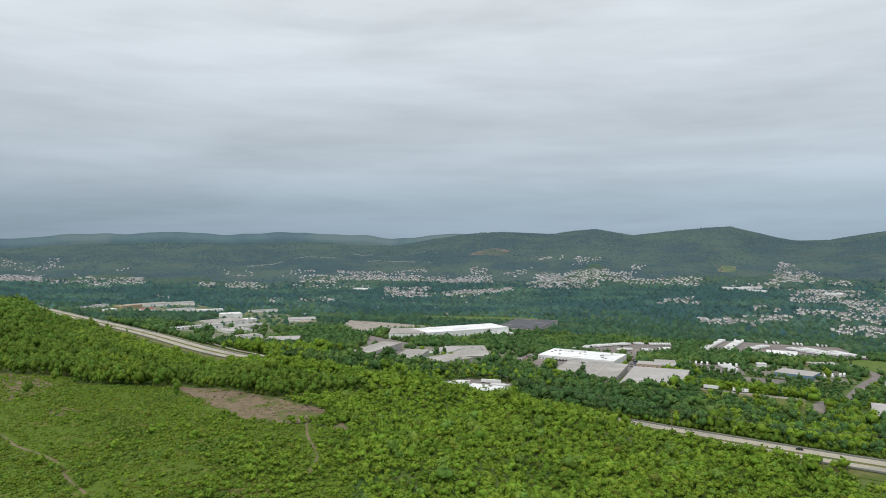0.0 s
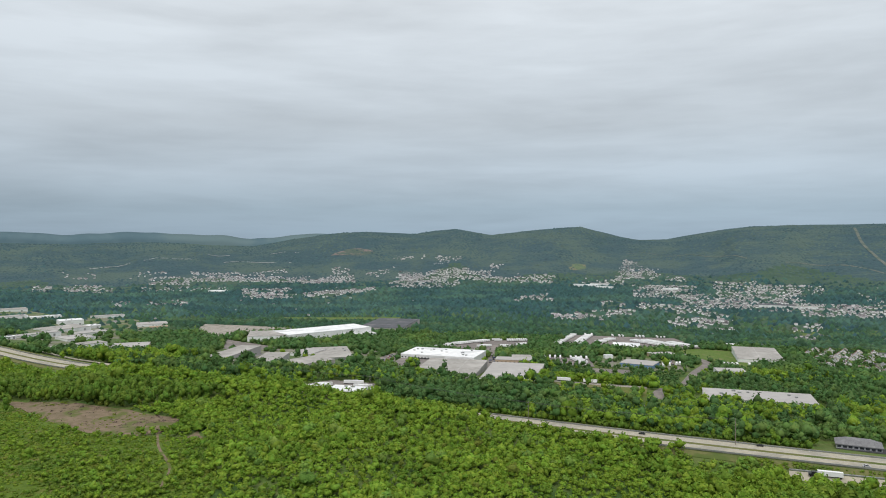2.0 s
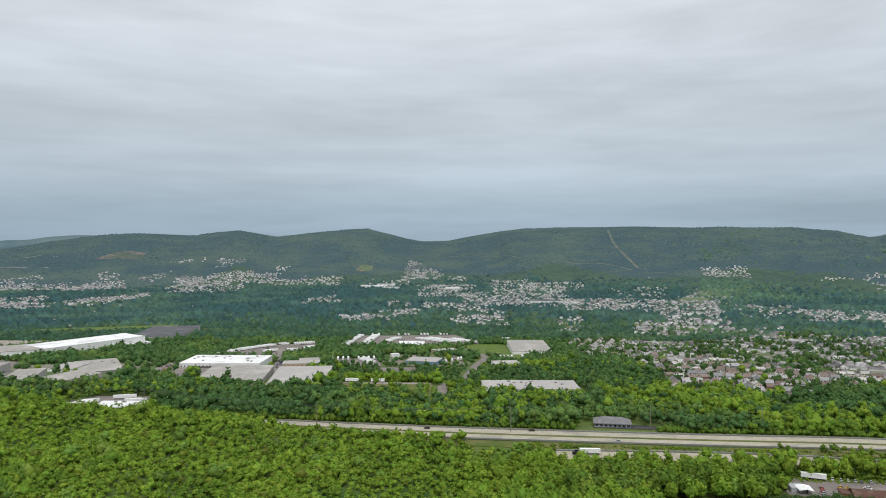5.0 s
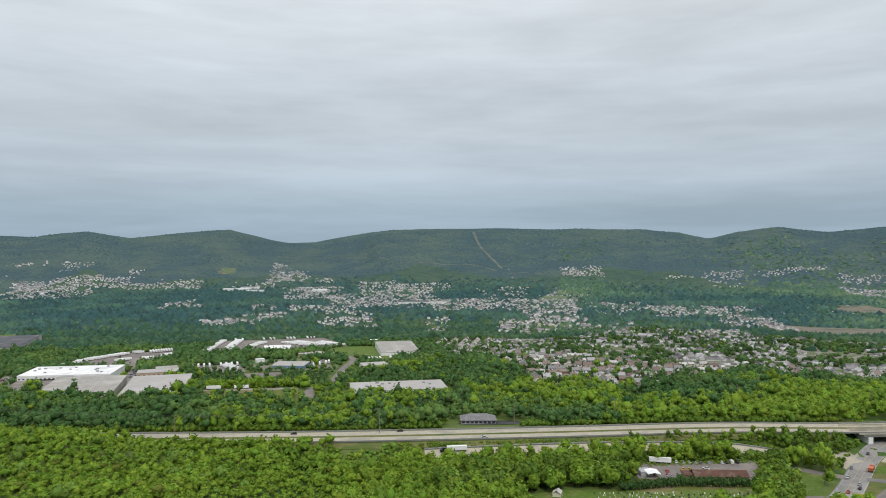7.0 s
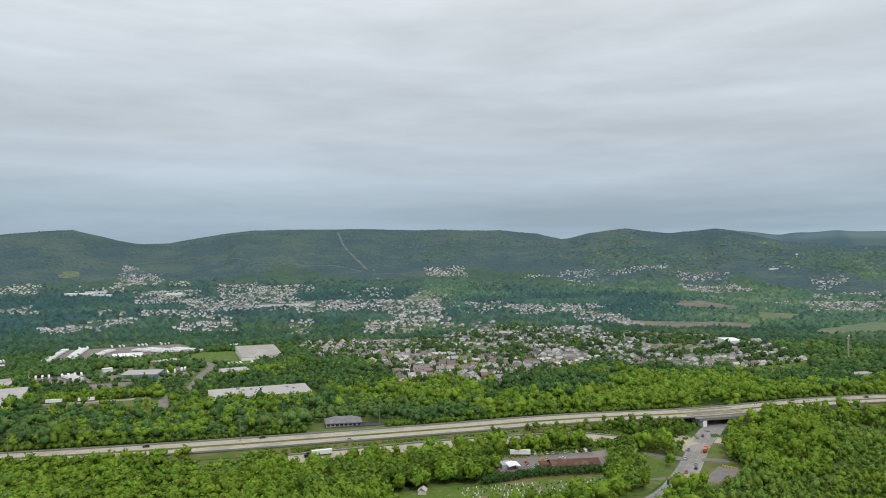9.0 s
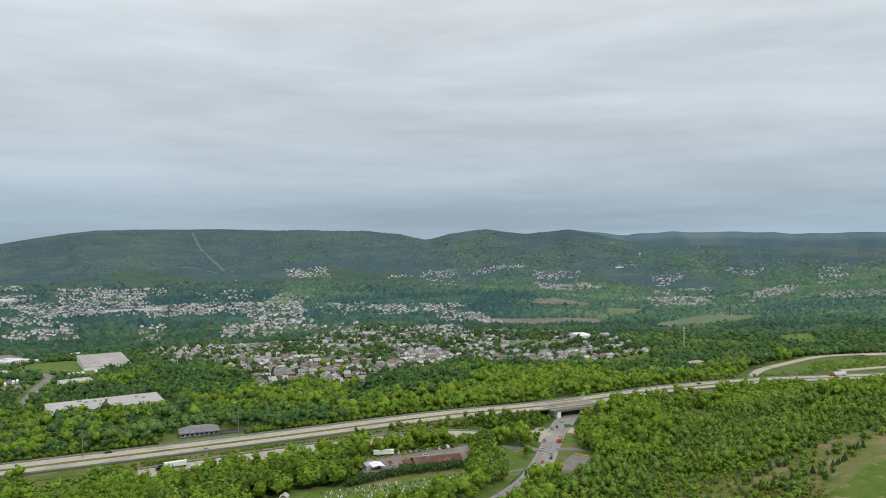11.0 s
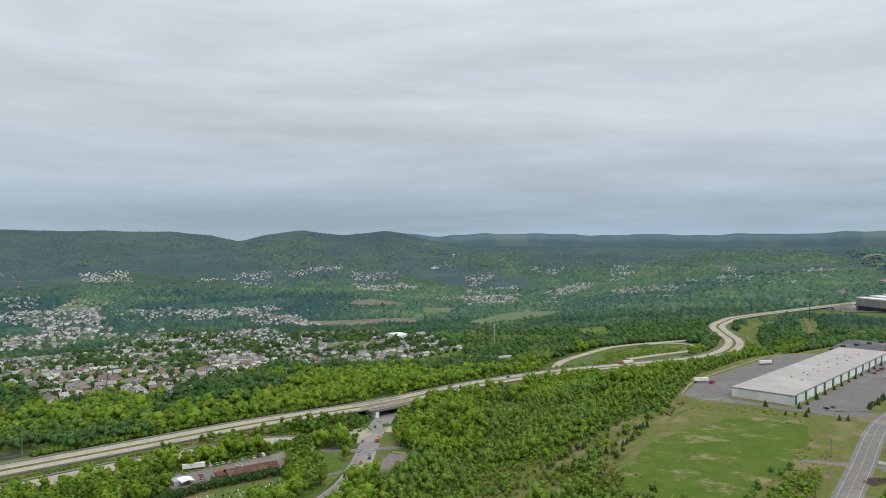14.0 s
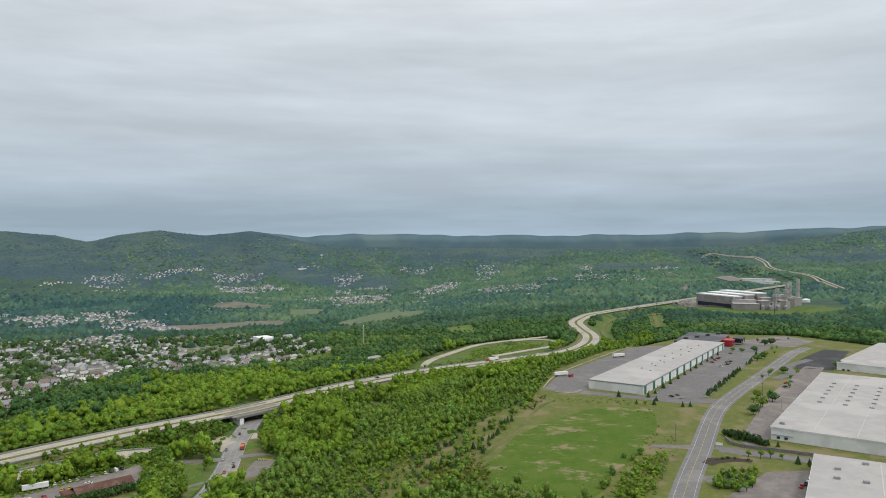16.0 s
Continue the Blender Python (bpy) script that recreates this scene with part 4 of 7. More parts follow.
lng, LR, LT = hall("very long white distribution hall", (-26, 1203), (118, 1276), 62, 14, WHITE, WHITE_ROOF)
part("lean_to", boxes(((60, 14, 8), (LR - 28, -7, -2), 0)), WHITE, lng, "lower white side bay")
hall("lower end of the white distribution hall", (-92, 1203), (-30, 1203), 66, 10, WHITE, GREY_ROOF)
hall("long flat factory with grey roof", (-135, 942), (-107, 930), 118, 6, PALE_ROOF, GREY_ROOF)
hall("flat works building with grey roof", (-66, 890), (-36, 884), 84, 6, PALE_ROOF, GREY_ROOF)
hall("small white works with pale roof", (-20, 1022), (8, 1006), 48, 6, WHITE, PALE_ROOF)
hall("large flat works with grey roof", (14, 980), (66, 982), 92, 6, STEEL, GREY_ROOF, units=5)
hall("flat pale workshop with grey roof", (-12, 868), (38, 905), 42, 6, PALE_ROOF, GREY_ROOF)
hall("dark-roofed distribution hall with pale end wall", (102, 1389), (184, 1355), 150, 8, PALE_ROOF, DARK_ROOF)
hall("blue-walled depot with pale roof", (421, 900), (454, 870), 34, 6, BLUE, PALE_ROOF, name="depot", doors=5)
hall("small white garage by the depot", (436, 982), (448, 980), 9, 5, WHITE, WHITE_ROOF, name="garage")
hall("low tan depot with pale roof", (514, 985), (551, 984), 20, 5, TAN, PALE_ROOF, name="depot")
hall("large grey-roofed hall with pale front", (610, 916), (664, 886), 118, 8, WHITE, GREY_ROOF, bays=1)
hall("long low shed with white roof", (515, 815), (548, 803), 26, 5, WHITE, PALE_ROOF, name="shed")
hall("small white store beside grey hall", (716, 1112), (743, 1102), 16, 5, WHITE, WHITE_ROOF, name="store")
hall("small white store with dark roof", (784, 1114), (802, 1110), 14, 5, WHITE, DARK_ROOF, name="store")
hall("wide low tan hall with pale roof near the highway", (-262, 1042), (-214, 1048), 45, 6, TAN, PALE_ROOF)
# front corners, depth and height of the trading sheds near the highway, then of those further west
ESTATE = [(-425, 1174, -379, 1222, 18, 6, PALE_ROOF), (-462, 1480, -424, 1500, 30, 10, WHITE_ROOF), (-420, 1304, -372, 1357, 55, 6, GREY_ROOF), (-344, 1139, -313, 1166, 44, 6, PALE_ROOF), (-362, 1267, -327, 1300, 28, 5, PALE_ROOF), (-330, 1026, -274, 1077, 24, 5, GREY_ROOF), (-455, 1660, -392, 1686, 15, 6, PALE_ROOF), (-315, 1453, -262, 1468, 40, 6, PALE_ROOF), (-285, 1408, -253, 1415, 12, 5, TAN), (-432, 1136, -419, 1152, 12, 4, WHITE_ROOF), (-402, 1395, -372, 1420, 22, 6, WHITE_ROOF)]
ESTATE += [(-736, 1453, -725, 1477, 17, 6, PALE_ROOF), (-760, 1544, -743, 1577, 14, 6, PALE_ROOF), (-681, 1435, -669, 1456, 14, 6, WHITE_ROOF), (-720, 1590, -695, 1641, 26, 6, TAN), (-734, 1670, -666, 1735, 40, 6, GREY_ROOF), (-690, 1755, -625, 1787, 36, 6, GREY_ROOF), (-615, 1596, -571, 1633, 22, 6, PALE_ROOF), (-566, 1618, -511, 1650, 14, 6, WHITE_ROOF), (-655, 1540, -632, 1560, 16, 6, RED)]
for ax, ay, bx, by, d, h, m in ESTATE:
    hall("flat-roofed shed on a trading estate", (ax, ay), (bx, by), d, h, WHITE if m is not TAN else TAN, m, name="shed", group="western trading estate", units=3, doors=3)
hall("low white-roofed depot shed below the highway", (18, 654), (54, 634), 22, 5, WHITE, WHITE_ROOF, name="shed", units=2)
hall("small white-roofed depot shed", (-10, 669), (12, 656), 13, 4.5, WHITE, WHITE_ROOF, name="shed")
for label, at, run, deep, tall, roof in (("long white-roofed works across the valley", (1000, 2545), 90, 26, 7, WHITE_ROOF), ("low white works by the far town", (1046, 2440), 60, 22, 6, WHITE_ROOF), ("blue-grey roofed mill at the far town", (1262, 1800), 95, 34, 8, DARK_ROOF), ("pale flat store at the far town", (1330, 1742), 60, 26, 7, GREY_ROOF), ("white flat store among far houses", (1245, 2318), 52, 24, 7, WHITE_ROOF), ("pale school hall among far houses", (1075, 2562), 70, 24, 7, PALE_ROOF), ("pale works on the far slope", (3400, 960), 44, 12, 4, GREY_ROOF), ("white hangar on the far plain", (-330, 2600), 60, 30, 7, WHITE_ROOF)):
    hall(label, at, (at[0] + run * 0.82, at[1] - run * 0.57), deep, tall, WHITE, roof, name="works_building", group="works across the valley", lip=0.8)
# the hall with an arched white cover in the truck yard
arch = thing("storage_tent", "rounded white fabric storage tent in the truck yard", "tent", (528, 1104, float(height(528, 1104)) + .6), -25)
bm = bmesh.new()
ends = []
for x in (-22, 22):
    ends.append([bm.verts.new((x, 17 * math.cos(t), 9 * math.sin(t))) for t in np.linspace(0, math.pi, 13)])
for k in range(12):
    bm.faces.new((ends[0][k], ends[0][k + 1], ends[1][k + 1], ends[1][k]))
bm.faces.new(ends[0])
bm.faces.new(ends[1][::-1])
part("cover", bm, WHITE_ROOF, arch)
part("door", boxes(((0.3, 7, 5), (-22.1, 0, 0))), STEEL, arch, "grey door")
BUILT.append([(500, 1100), (545, 1075), (560, 1105), (515, 1130)])
# low brick office by the highway and the long hall in town
office, ORUN, OTALL = hall("low grey office with hipped dark shingle roof", (368, 436), (390, 419), 15, 3.6, GREY_SIDING, OFFICE_SHINGLE, name="office_building", windows=8, lip=1.8)
part("hip_roof", boxes(((ORUN + 1.6, 16.4, 2.6), (ORUN / 2, 7.5, OTALL + 0.5), 0, 0.5)), OFFICE_SHINGLE, office, "dark hipped shingle roof")
hall("white hall with curved white roof among houses", (1243, 416), (1262, 396), 45, 8, WHITE, WHITE_ROOF, name="hall")


hall("low dark-roofed clubhouse beside the sports field", (990, 180), (1016, 163), 13, 5, GREY_SIDING, GREY_ROOF, name="clubhouse")
BUILT.append([(340, 424), (356, 394), (396, 366), (414, 392), (398, 440), (370, 452)])
BUILT.append([(426, 164), (486, 172), (487, 150), (455, 143), (422, 148)])
BUILT.append([(930, 170), (1000, 130), (1060, 150), (1010, 205), (950, 200)])

# ---- the power station: three stepped halls, boiler blocks and stacks ----
plant = thing("power_station", "power station with stepped grey halls, boiler blocks and pale stacks", "power station", (1585, -500, -5), -98)
for k, (cx, cy, h) in enumerate(((-6, 77, 25), (22, 90, 28), (49, 103, 31))):
    turbine = part("hall", boxes(((114, 26, h + 3), (cx, cy, -3), -55.6)), PLANT_GREY, plant, "grey-brown turbine hall")
    part("roof", boxes(((115, 27, 2.2), (cx, cy, h), -55.6)), WHITE_ROOF, turbine, "pale roof edge")
    part("base_band", boxes(((104, 0.6, 9), (cx - 10.9, cy - 7.5, 0), -55.6)), NAVY, turbine, "dark blue band along the foot")
for k, (cx, cy, w, d, h) in enumerate(((38, 8, 52, 30, 13), (38, 30, 50, 24, 19), (30, 52, 36, 18, 23), (76, 14, 20, 26, 19), (84, 40, 22, 24, 24), (98, 16, 18, 20, 15), (112, 22, 14, 22, 20), (124, 40, 16, 20, 17), (118, 62, 18, 24, 26), (140, 62, 14, 18, 22), (150, 90, 16, 18, 24), (166, 104, 14, 16, 20), (135, 88, 18, 22, 27))):
    block = part("block", boxes(((w, d, h + 3), (cx, cy, -3), 12 if k > 2 else 0)), PALE_ROOF if k % 3 else PLANT_GREY, plant, "pale plant block")
    part("roof", boxes(((w + 1, d + 1, 0.8), (cx, cy, h), 12 if k > 2 else 0)), PALE_ROOF, block, "pale flat roof")
for k, (cx, cy, top) in enumerate(((99, 13, 34), (106, 24, 45), (129, 51, 42), (134, 58, 54), (144, 79, 57), (171, 119, 62))):
    bm = bmesh.new()
    tube(bm, [(cx, cy, -3), (cx, cy, top * 0.45), (cx, cy, top * 0.46), (cx, cy, top - 2), (cx, cy, top - 2), (cx, cy, top)], [4.6, 4.6, 4.0, 3.9, 4.3, 4.3], 16)
    chimney = part("chimney", bm, PALE_ROOF, plant, "pale round chimney")
    for share in (0.6, 0.82):
        part("platform", boxes(((9.8, 9.8, 0.8), (cx, cy, top * share))), STEEL, chimney, "steel walkway round the chimney")
for k in range(4):
    bm = bmesh.new()
    tube(bm, [(70 + k * 16, -6 + k * 3, -2), (70 + k * 16, -6 + k * 3, 9), (70 + k * 16, -6 + k * 3, 11)], [4, 4, 1.5], 12)
    part("silo", bm, STEEL, plant, "grey steel silo")
bm = bmesh.new()
tube(bm, [(209, 197, -2), (209, 197, 9), (209, 197, 11.5)], [9, 9, 4], 18)
part("tank", bm, WHITE, plant, "white storage tank")
for k in range(7):
    part("transformer", boxes(((5, 4, 5), (-70 - 11 * (k % 4), 96 + 22 * (k // 4) - 6 * (k % 4), -1)), ((0.6, 0.6, 12), (-66 - 11 * (k % 4), 99 + 22 * (k // 4) - 6 * (k % 4), -1))), STEEL, plant, "grey switchyard unit")
BUILT.append([(1720, -370), (1600, -360), (1500, -440), (1440, -510), (1455, -650), (1600, -770), (1830, -830), (1880, -700), (1800, -450)])
BUILT.append([(2330, -730), (2600, -700), (2800, -900), (2780, -1060), (2600, -1040), (2380, -880)])
site = thing("gravel_plant", "pale gravel works with a slim mast", "works", (2075, -530, float(height(2075, -530))), 0)
part("hopper", boxes(((18, 14, 10), (0, 0, 0), 20, 0.7), ((12, 10, 16), (14, -12, 0), 10, 0.6)), GRAVEL, site)
bm = bmesh.new()
tube(bm, [(0, -22, 0), (0, -22, 55)], [0.8, 0.5], 6)
part("mast", bm, STEEL, site, "slim mast")
for k, (px, py, w, d) in enumerate(((2560, -800, 150, 30), (2420, -810, 70, 40), (2480, -860, 90, 44), (2600, -900, 60, 30))):
    hall("long pale-roofed plant on the far slope", (px, py), (px - w * 0.3, py - w * 0.95), d, 9, WHITE, PALE_ROOF, name="factory", group="far plant")


# ---- houses ----
def gable(bm, w, d, z0, z1, over=0.0, thick=0.0):
    """A pitched form over a w by d plan, its ridge along x."""
    x, y = w / 2 + over, d / 2 + over
    drop = (z1 - z0) / (d / 2) * over
    pts = [(-y, z0 - drop), (0, z1), (y, z0 - drop)]
    if thick:
        pts += [(y, z0 - drop - thick), (0, z1 - thick), (-y, z0 - drop - thick)]
    rows = [[bm.verts.new((sx * x, py, pz)) for py, pz in pts] for sx in (-1, 1)]
    n = len(pts)
    for k in range(n):
        bm.faces.new((rows[0][k], rows[0][(k + 1) % n], rows[1][(k + 1) % n], rows[1][k]))
    bm.faces.new(rows[0][::-1])
    bm.faces.new(rows[1])
    bmesh.ops.recalc_face_normals(bm, faces=bm.faces)
    return bm


def house(label, w, d, h, rise, wall, roof, wing=False):
    ob = thing("house", label, "house", group="houses of the town")
    bm = boxes(((w, d, h + 1.5), (0, 0, -1.5)))
    gable(bm, w - 0.02, d - 0.02, h + 0.004, h + rise - 0.3)
    part("wall", bm, wall, ob)
    part("roof", gable(bmesh.new(), w, d, h + 0.15, h + rise, 0.55, 0.3), roof, ob, "pitched shingle roof")
    if wing:
        part("wing", boxes(((w * 0.45, d * 0.6, h * 0.6 + 1.5), (w * 0.28, -d * 0.6, -1.5))), wall, ob)
        part("wing_roof", boxes(((w * 0.5, d * 0.68, 0.9), (w * 0.28, -d * 0.62, h * 0.6 + 0.01), 0, 0.6)), roof, ob)
    part("chimney", boxes(((0.8, 0.8, rise + 0.6), (w * 0.25, d * 0.2, h + 0.3))), BRICK, ob, "brick chimney")
    part("door", boxes(((1.1, 0.12, 2.1), (-w * 0.1, -d / 2 - 0.03, 0))), BROWN_ROOF, ob, "dark door")
    for x in (-0.32, 0.12, 0.34):
        part("window", boxes(((1.2, 0.12, 1.3), (w * x, -d / 2 - 0.03, h * 0.62))), GLASS, ob, "dark window")
    part("window", boxes(((0.12, 1.2, 1.3), (-w / 2 - 0.03, 0, h * 0.62))), GLASS, ob, "dark window")
    return ob


KINDS = [
    house("white two-storey house with grey shingle roof", 9, 8, 5.6, 2.8, SIDING, SHINGLE),
    house("white house with pale grey roof", 11, 8, 4.2, 2.6, SIDING, PALE_SHINGLE, True),
    house("cream house with brown shingle roof", 10, 9, 4.6, 2.6, CREAM, BROWN_SHINGLE),
    house("grey two-storey house with dark roof", 9, 9, 5.8, 3.0, GREY_SIDING, SHINGLE, True),
    house("brick bungalow with brown roof", 14, 9, 3.2, 2.2, BRICK, BROWN_SHINGLE),
    house("white bungalow with grey roof", 14, 8.5, 3.2, 2.2, SIDING, SHINGLE, True),
    house("cream house with pale roof", 9, 8, 5.4, 2.6, CREAM, PALE_SHINGLE),
    house("tall white house with steep brown roof", 8, 9, 6.2, 3.6, SIDING, BROWN_SHINGLE),
]
for k, ob in enumerate(KINDS):
    ob.matrix_basis = pose(690 + k * 19, 560 - k * 11, float(height(690 + k * 19, 560 - k * 11)), 0, 0, -36)

TOWN_NEAR = [(570, 545), (640, 640), (720, 780), (730, 920), (935, 1040), (1066, 946), (1390, 1010), (1410, 640), (1350, 413), (1130, 262), (1010, 330), (975, 410), (962, 520), (770, 480), (640, 455)]
TERRACES = [(690, 825), (765, 850), (840, 900), (945, 1035), (935, 1070), (838, 1055), (750, 985)]
TOWN = [TOWN_NEAR, TERRACES]
tagged(drape("town_ground", TOWN_NEAR, LAWNS, 25, -0.1), "yards, drives and lawns between town houses", "ground", kind="structure")
tagged(drape("town_ground", TERRACES, LAWNS, 25, 0.15), "pale yards between terraced houses", "ground", kind="structure")

U, V = Vector((0.80, -0.60)), Vector((0.60, 0.80))
hr = random.Random(11)
near_spots, far_spots = [], []
for row in range(-4, 40):
    street = []
    for col in range(-70, 80):
        if row % 2 == 0 and col % 12 == 0:
            continue
        wob = 14 * math.sin(col * 0.11 + row * 0.7)
        p = Vector((640, 520)) + U * (col * 15.2 + hr.uniform(-2.5, 2.5)) + V * (row * 31 + (8 if row % 2 else -8) + wob * 0.6 + hr.uniform(-3, 3))
        if not inside(np.array([p.x]), np.array([p.y]), TOWN_NEAR)[0]:
            continue
        if wave(p.x, p.y, 130, 3) < -0.75 or hr.random() < 0.10 or any(inside(np.array([p.x]), np.array([p.y]), o)[0] for o in BUILT):
            continue
        turn = math.degrees(math.atan2(U.y, U.x)) + hr.choice((0, 0, 0, 90, 180)) + hr.uniform(-8, 8)
        (near_spots if p.length < 1120 else far_spots).append((p.x, p.y, turn))
for px, py, turn in near_spots[:300]:
    home = copy_thing(hr.choice(KINDS), pose(px, py, float(height(px, py)) + 0.2, 0, 0, turn))
    home.scale = (hr.uniform(0.9, 1.12),) * 3
far_spots += near_spots[300:]
for row in range(-2, 30, 2):
    pts = [Vector((640, 520)) + U * (c * 15.2) + V * (row * 31 + 15.5 + 8.4 * math.sin(c * 0.11 + row * 0.7)) for c in range(-70, 80, 3)]
    ok = [inside(np.array([p.x]), np.array([p.y]), TOWN_NEAR)[0] and p.length < 1400 for p in pts]
    best = [p for p, o in zip(pts, ok) if o]
    if len(best) > 3:
        paved("street", "grey residential street", [(p.x, p.y) for p in best], 7, LOT, deep=0.3, rise=0.1)
# terraces of grey and white town houses on a rise
for row in range(8):
    for col in range(15):
        p = Vector((735, 868)) + Vector((0.55, 0.84)) * (col * 19 - 40) + Vector((0.84, -0.55)) * (row * 21 - 60 + col * 4)
        if inside(np.array([p.x]), np.array([p.y]), TERRACES)[0]:
            copy_thing(KINDS[(1, 6, 0)[(row + col) % 3]], pose(p.x, p.y, float(height(p.x, p.y)) + .2, 0, 0, 57))

# settlements across the valley: share of plots built on, and their outlines
HAMLETS = []
HAMLETS += [(0.70, o) for o in (
    [(-1820, 2918), (-1697, 3008), (-1436, 2546), (-1573, 2521)],
    [(-1311, 2796), (-1257, 2986), (-1131, 2687), (-1205, 2571)],
    [(-489, 3338), (-278, 3364), (-254, 3072), (-452, 3086)],
    [(-162, 3176), (-10, 3292), (-10, 3087), (-151, 2971)],
    [(-11, 3316), (225, 3288), (204, 2980), (-9, 2974)],
    [(-223, 2693), (-40, 2651), (-35, 2330), (-190, 2300)],
    [(-18, 2462), (257, 2669), (253, 2526), (11, 2303)],
    [(445, 3367), (680, 3098), (630, 2869), (389, 2948)],
    [(564, 3240), (836, 3084), (773, 2851), (517, 2974)],
)]
HAMLETS += [(0.70, o) for o in (
    [(643, 2171), (810, 2294), (737, 2034), (623, 2044)],
    [(636, 1755), (868, 1812), (860, 1723), (620, 1629)],
    [(1563, 3309), (1552, 3124), (1253, 2626), (1233, 2693)],
    [(1534, 3086), (1526, 2969), (1355, 2690), (1338, 2764)],
    [(1220, 2495), (1419, 2402), (1208, 2044), (1009, 2064)],
    [(1268, 2225), (1507, 2153), (1219, 1741), (1031, 1808)],
    [(1603, 2366), (1789, 2291), (1382, 1769), (1238, 1827)],
    [(1461, 1870), (1641, 1763), (1380, 1482), (1231, 1575)],
    [(1553, 1668), (1789, 1570), (1579, 1386), (1380, 1482)],
)]
HAMLETS += [(0.70, o) for o in (
    [(1444, 1447), (1608, 1375), (1357, 1160), (1217, 1219)],
    [(3056, 1257), (3032, 994), (2921, 882), (2649, 971)],
    [(1827, 1289), (2032, 1084), (1799, 960), (1614, 1138)],
    [(1780, 1039), (1828, 905), (1590, 737), (1585, 892)],
    [(1364, 978), (1514, 808), (1234, 658), (1140, 817)],
    [(2623, 618), (2808, 420), (2447, 366), (2261, 533)],
    [(1630, 1721), (1771, 1520), (1511, 1298), (1370, 1447)],
)]
HAMLETS += [(0.40, o) for o in (
    [(-1432, 2773), (-1341, 2790), (-1245, 2590), (-1312, 2540)],
    [(-1289, 2555), (-1221, 2628), (-1132, 2435), (-1199, 2375)],
    [(-1013, 2933), (-953, 2963), (-847, 2635), (-893, 2586)],
    [(-914, 2990), (-801, 3015), (-713, 2682), (-810, 2651)],
    [(-643, 3183), (-469, 3203), (-434, 2966), (-601, 2971)],
    [(-270, 3259), (-165, 3248), (-154, 3017), (-251, 3030)],
    [(-222, 3315), (-11, 3474), (-11, 3409), (-201, 3191)],
    [(127, 3484), (209, 3460), (200, 3308), (122, 3345)],
    [(292, 3306), (444, 3470), (448, 3394), (310, 3217)],
)]
HAMLETS += [(0.40, o) for o in (
    [(374, 3009), (636, 2895), (593, 2698), (327, 2633)],
    [(-514, 2055), (-472, 2088), (-442, 1955), (-483, 1931)],
    [(-452, 2193), (-347, 2249), (-317, 2051), (-408, 1978)],
    [(637, 3468), (737, 3360), (704, 3207), (609, 3314)],
    [(2523, 2274), (2600, 2059), (2439, 1932), (2328, 2098)],
    [(2645, 1774), (2721, 1704), (2648, 1658), (2574, 1726)],
    [(2905, 1757), (3067, 1637), (2925, 1561), (2736, 1655)],
    [(1754, 1389), (1861, 1312), (1686, 1189), (1593, 1261)],
    [(1410, 1398), (1499, 1308), (1322, 1154), (1252, 1241)],
)]
HAMLETS += [(0.40, o) for o in (
    [(1401, 1242), (1447, 1203), (1203, 1000), (1171, 1038)],
    [(1330, 1106), (1410, 1028), (1322, 964), (1251, 1040)],
    [(3089, 1619), (3137, 1469), (3047, 1426), (2993, 1568)],
    [(3067, 1520), (3384, 1436), (3333, 1400), (3014, 1466)],
    [(3286, 1338), (3262, 1095), (3118, 1046), (3122, 1271)],
    [(3266, 749), (3251, 661), (3103, 631), (3106, 712)],
    [(2970, 680), (2976, 605), (2752, 559), (2692, 617)],
    [(3059, 603), (3136, 484), (3021, 466), (2942, 580)],
)]
HAMLETS += [(0.20, o) for o in (
    [(-1489, 2639), (-1374, 2660), (-1285, 2489), (-1376, 2439)],
    [(-2069, 3319), (-1820, 3396), (-1689, 3151), (-1933, 3099)],
    [(-1439, 3097), (-1407, 3251), (-1366, 3156), (-1397, 3006)],
    [(-816, 2014), (-769, 2038), (-714, 1893), (-760, 1876)],
    [(-1019, 3337), (-908, 3419), (-877, 3299), (-982, 3215)],
    [(-740, 3396), (-588, 3300), (-567, 3180), (-708, 3249)],
    [(-787, 2873), (-700, 2892), (-636, 2628), (-715, 2610)],
    [(-622, 2906), (-423, 2889), (-390, 2665), (-572, 2670)],
    [(-403, 2832), (-288, 2802), (-273, 2655), (-384, 2694)],
)]
HAMLETS += [(0.20, o) for o in (
    [(464, 3741), (616, 3586), (596, 3467), (449, 3615)],
    [(2796, 1661), (2926, 1590), (2691, 1462), (2587, 1537)],
    [(2057, 1117), (2096, 1058), (1988, 1003), (1947, 1058)],
    [(3433, 1012), (3549, 909), (3483, 892), (3372, 994)],
    [(2488, 688), (2581, 626), (2427, 588), (2342, 648)],
)]
HAMLETS += [(0.50, o) for o in (
    [(786, 2993), (1027, 2870), (961, 2686), (742, 2826)],
    [(857, 3264), (928, 3223), (902, 3133), (830, 3159)],
    [(971, 2932), (1067, 2908), (1027, 2800), (938, 2832)],
    [(962, 1929), (1066, 1905), (984, 1758), (893, 1791)],
    [(999, 1889), (1153, 1851), (1042, 1673), (912, 1725)],
    [(906, 1650), (975, 1620), (897, 1491), (834, 1517)],
    [(1013, 1685), (1084, 1653), (929, 1417), (868, 1443)],
    [(1553, 2493), (1675, 2394), (1457, 2081), (1320, 2119)],
    [(1815, 2079), (1778, 1937), (1662, 1749), (1669, 1857)],
)]
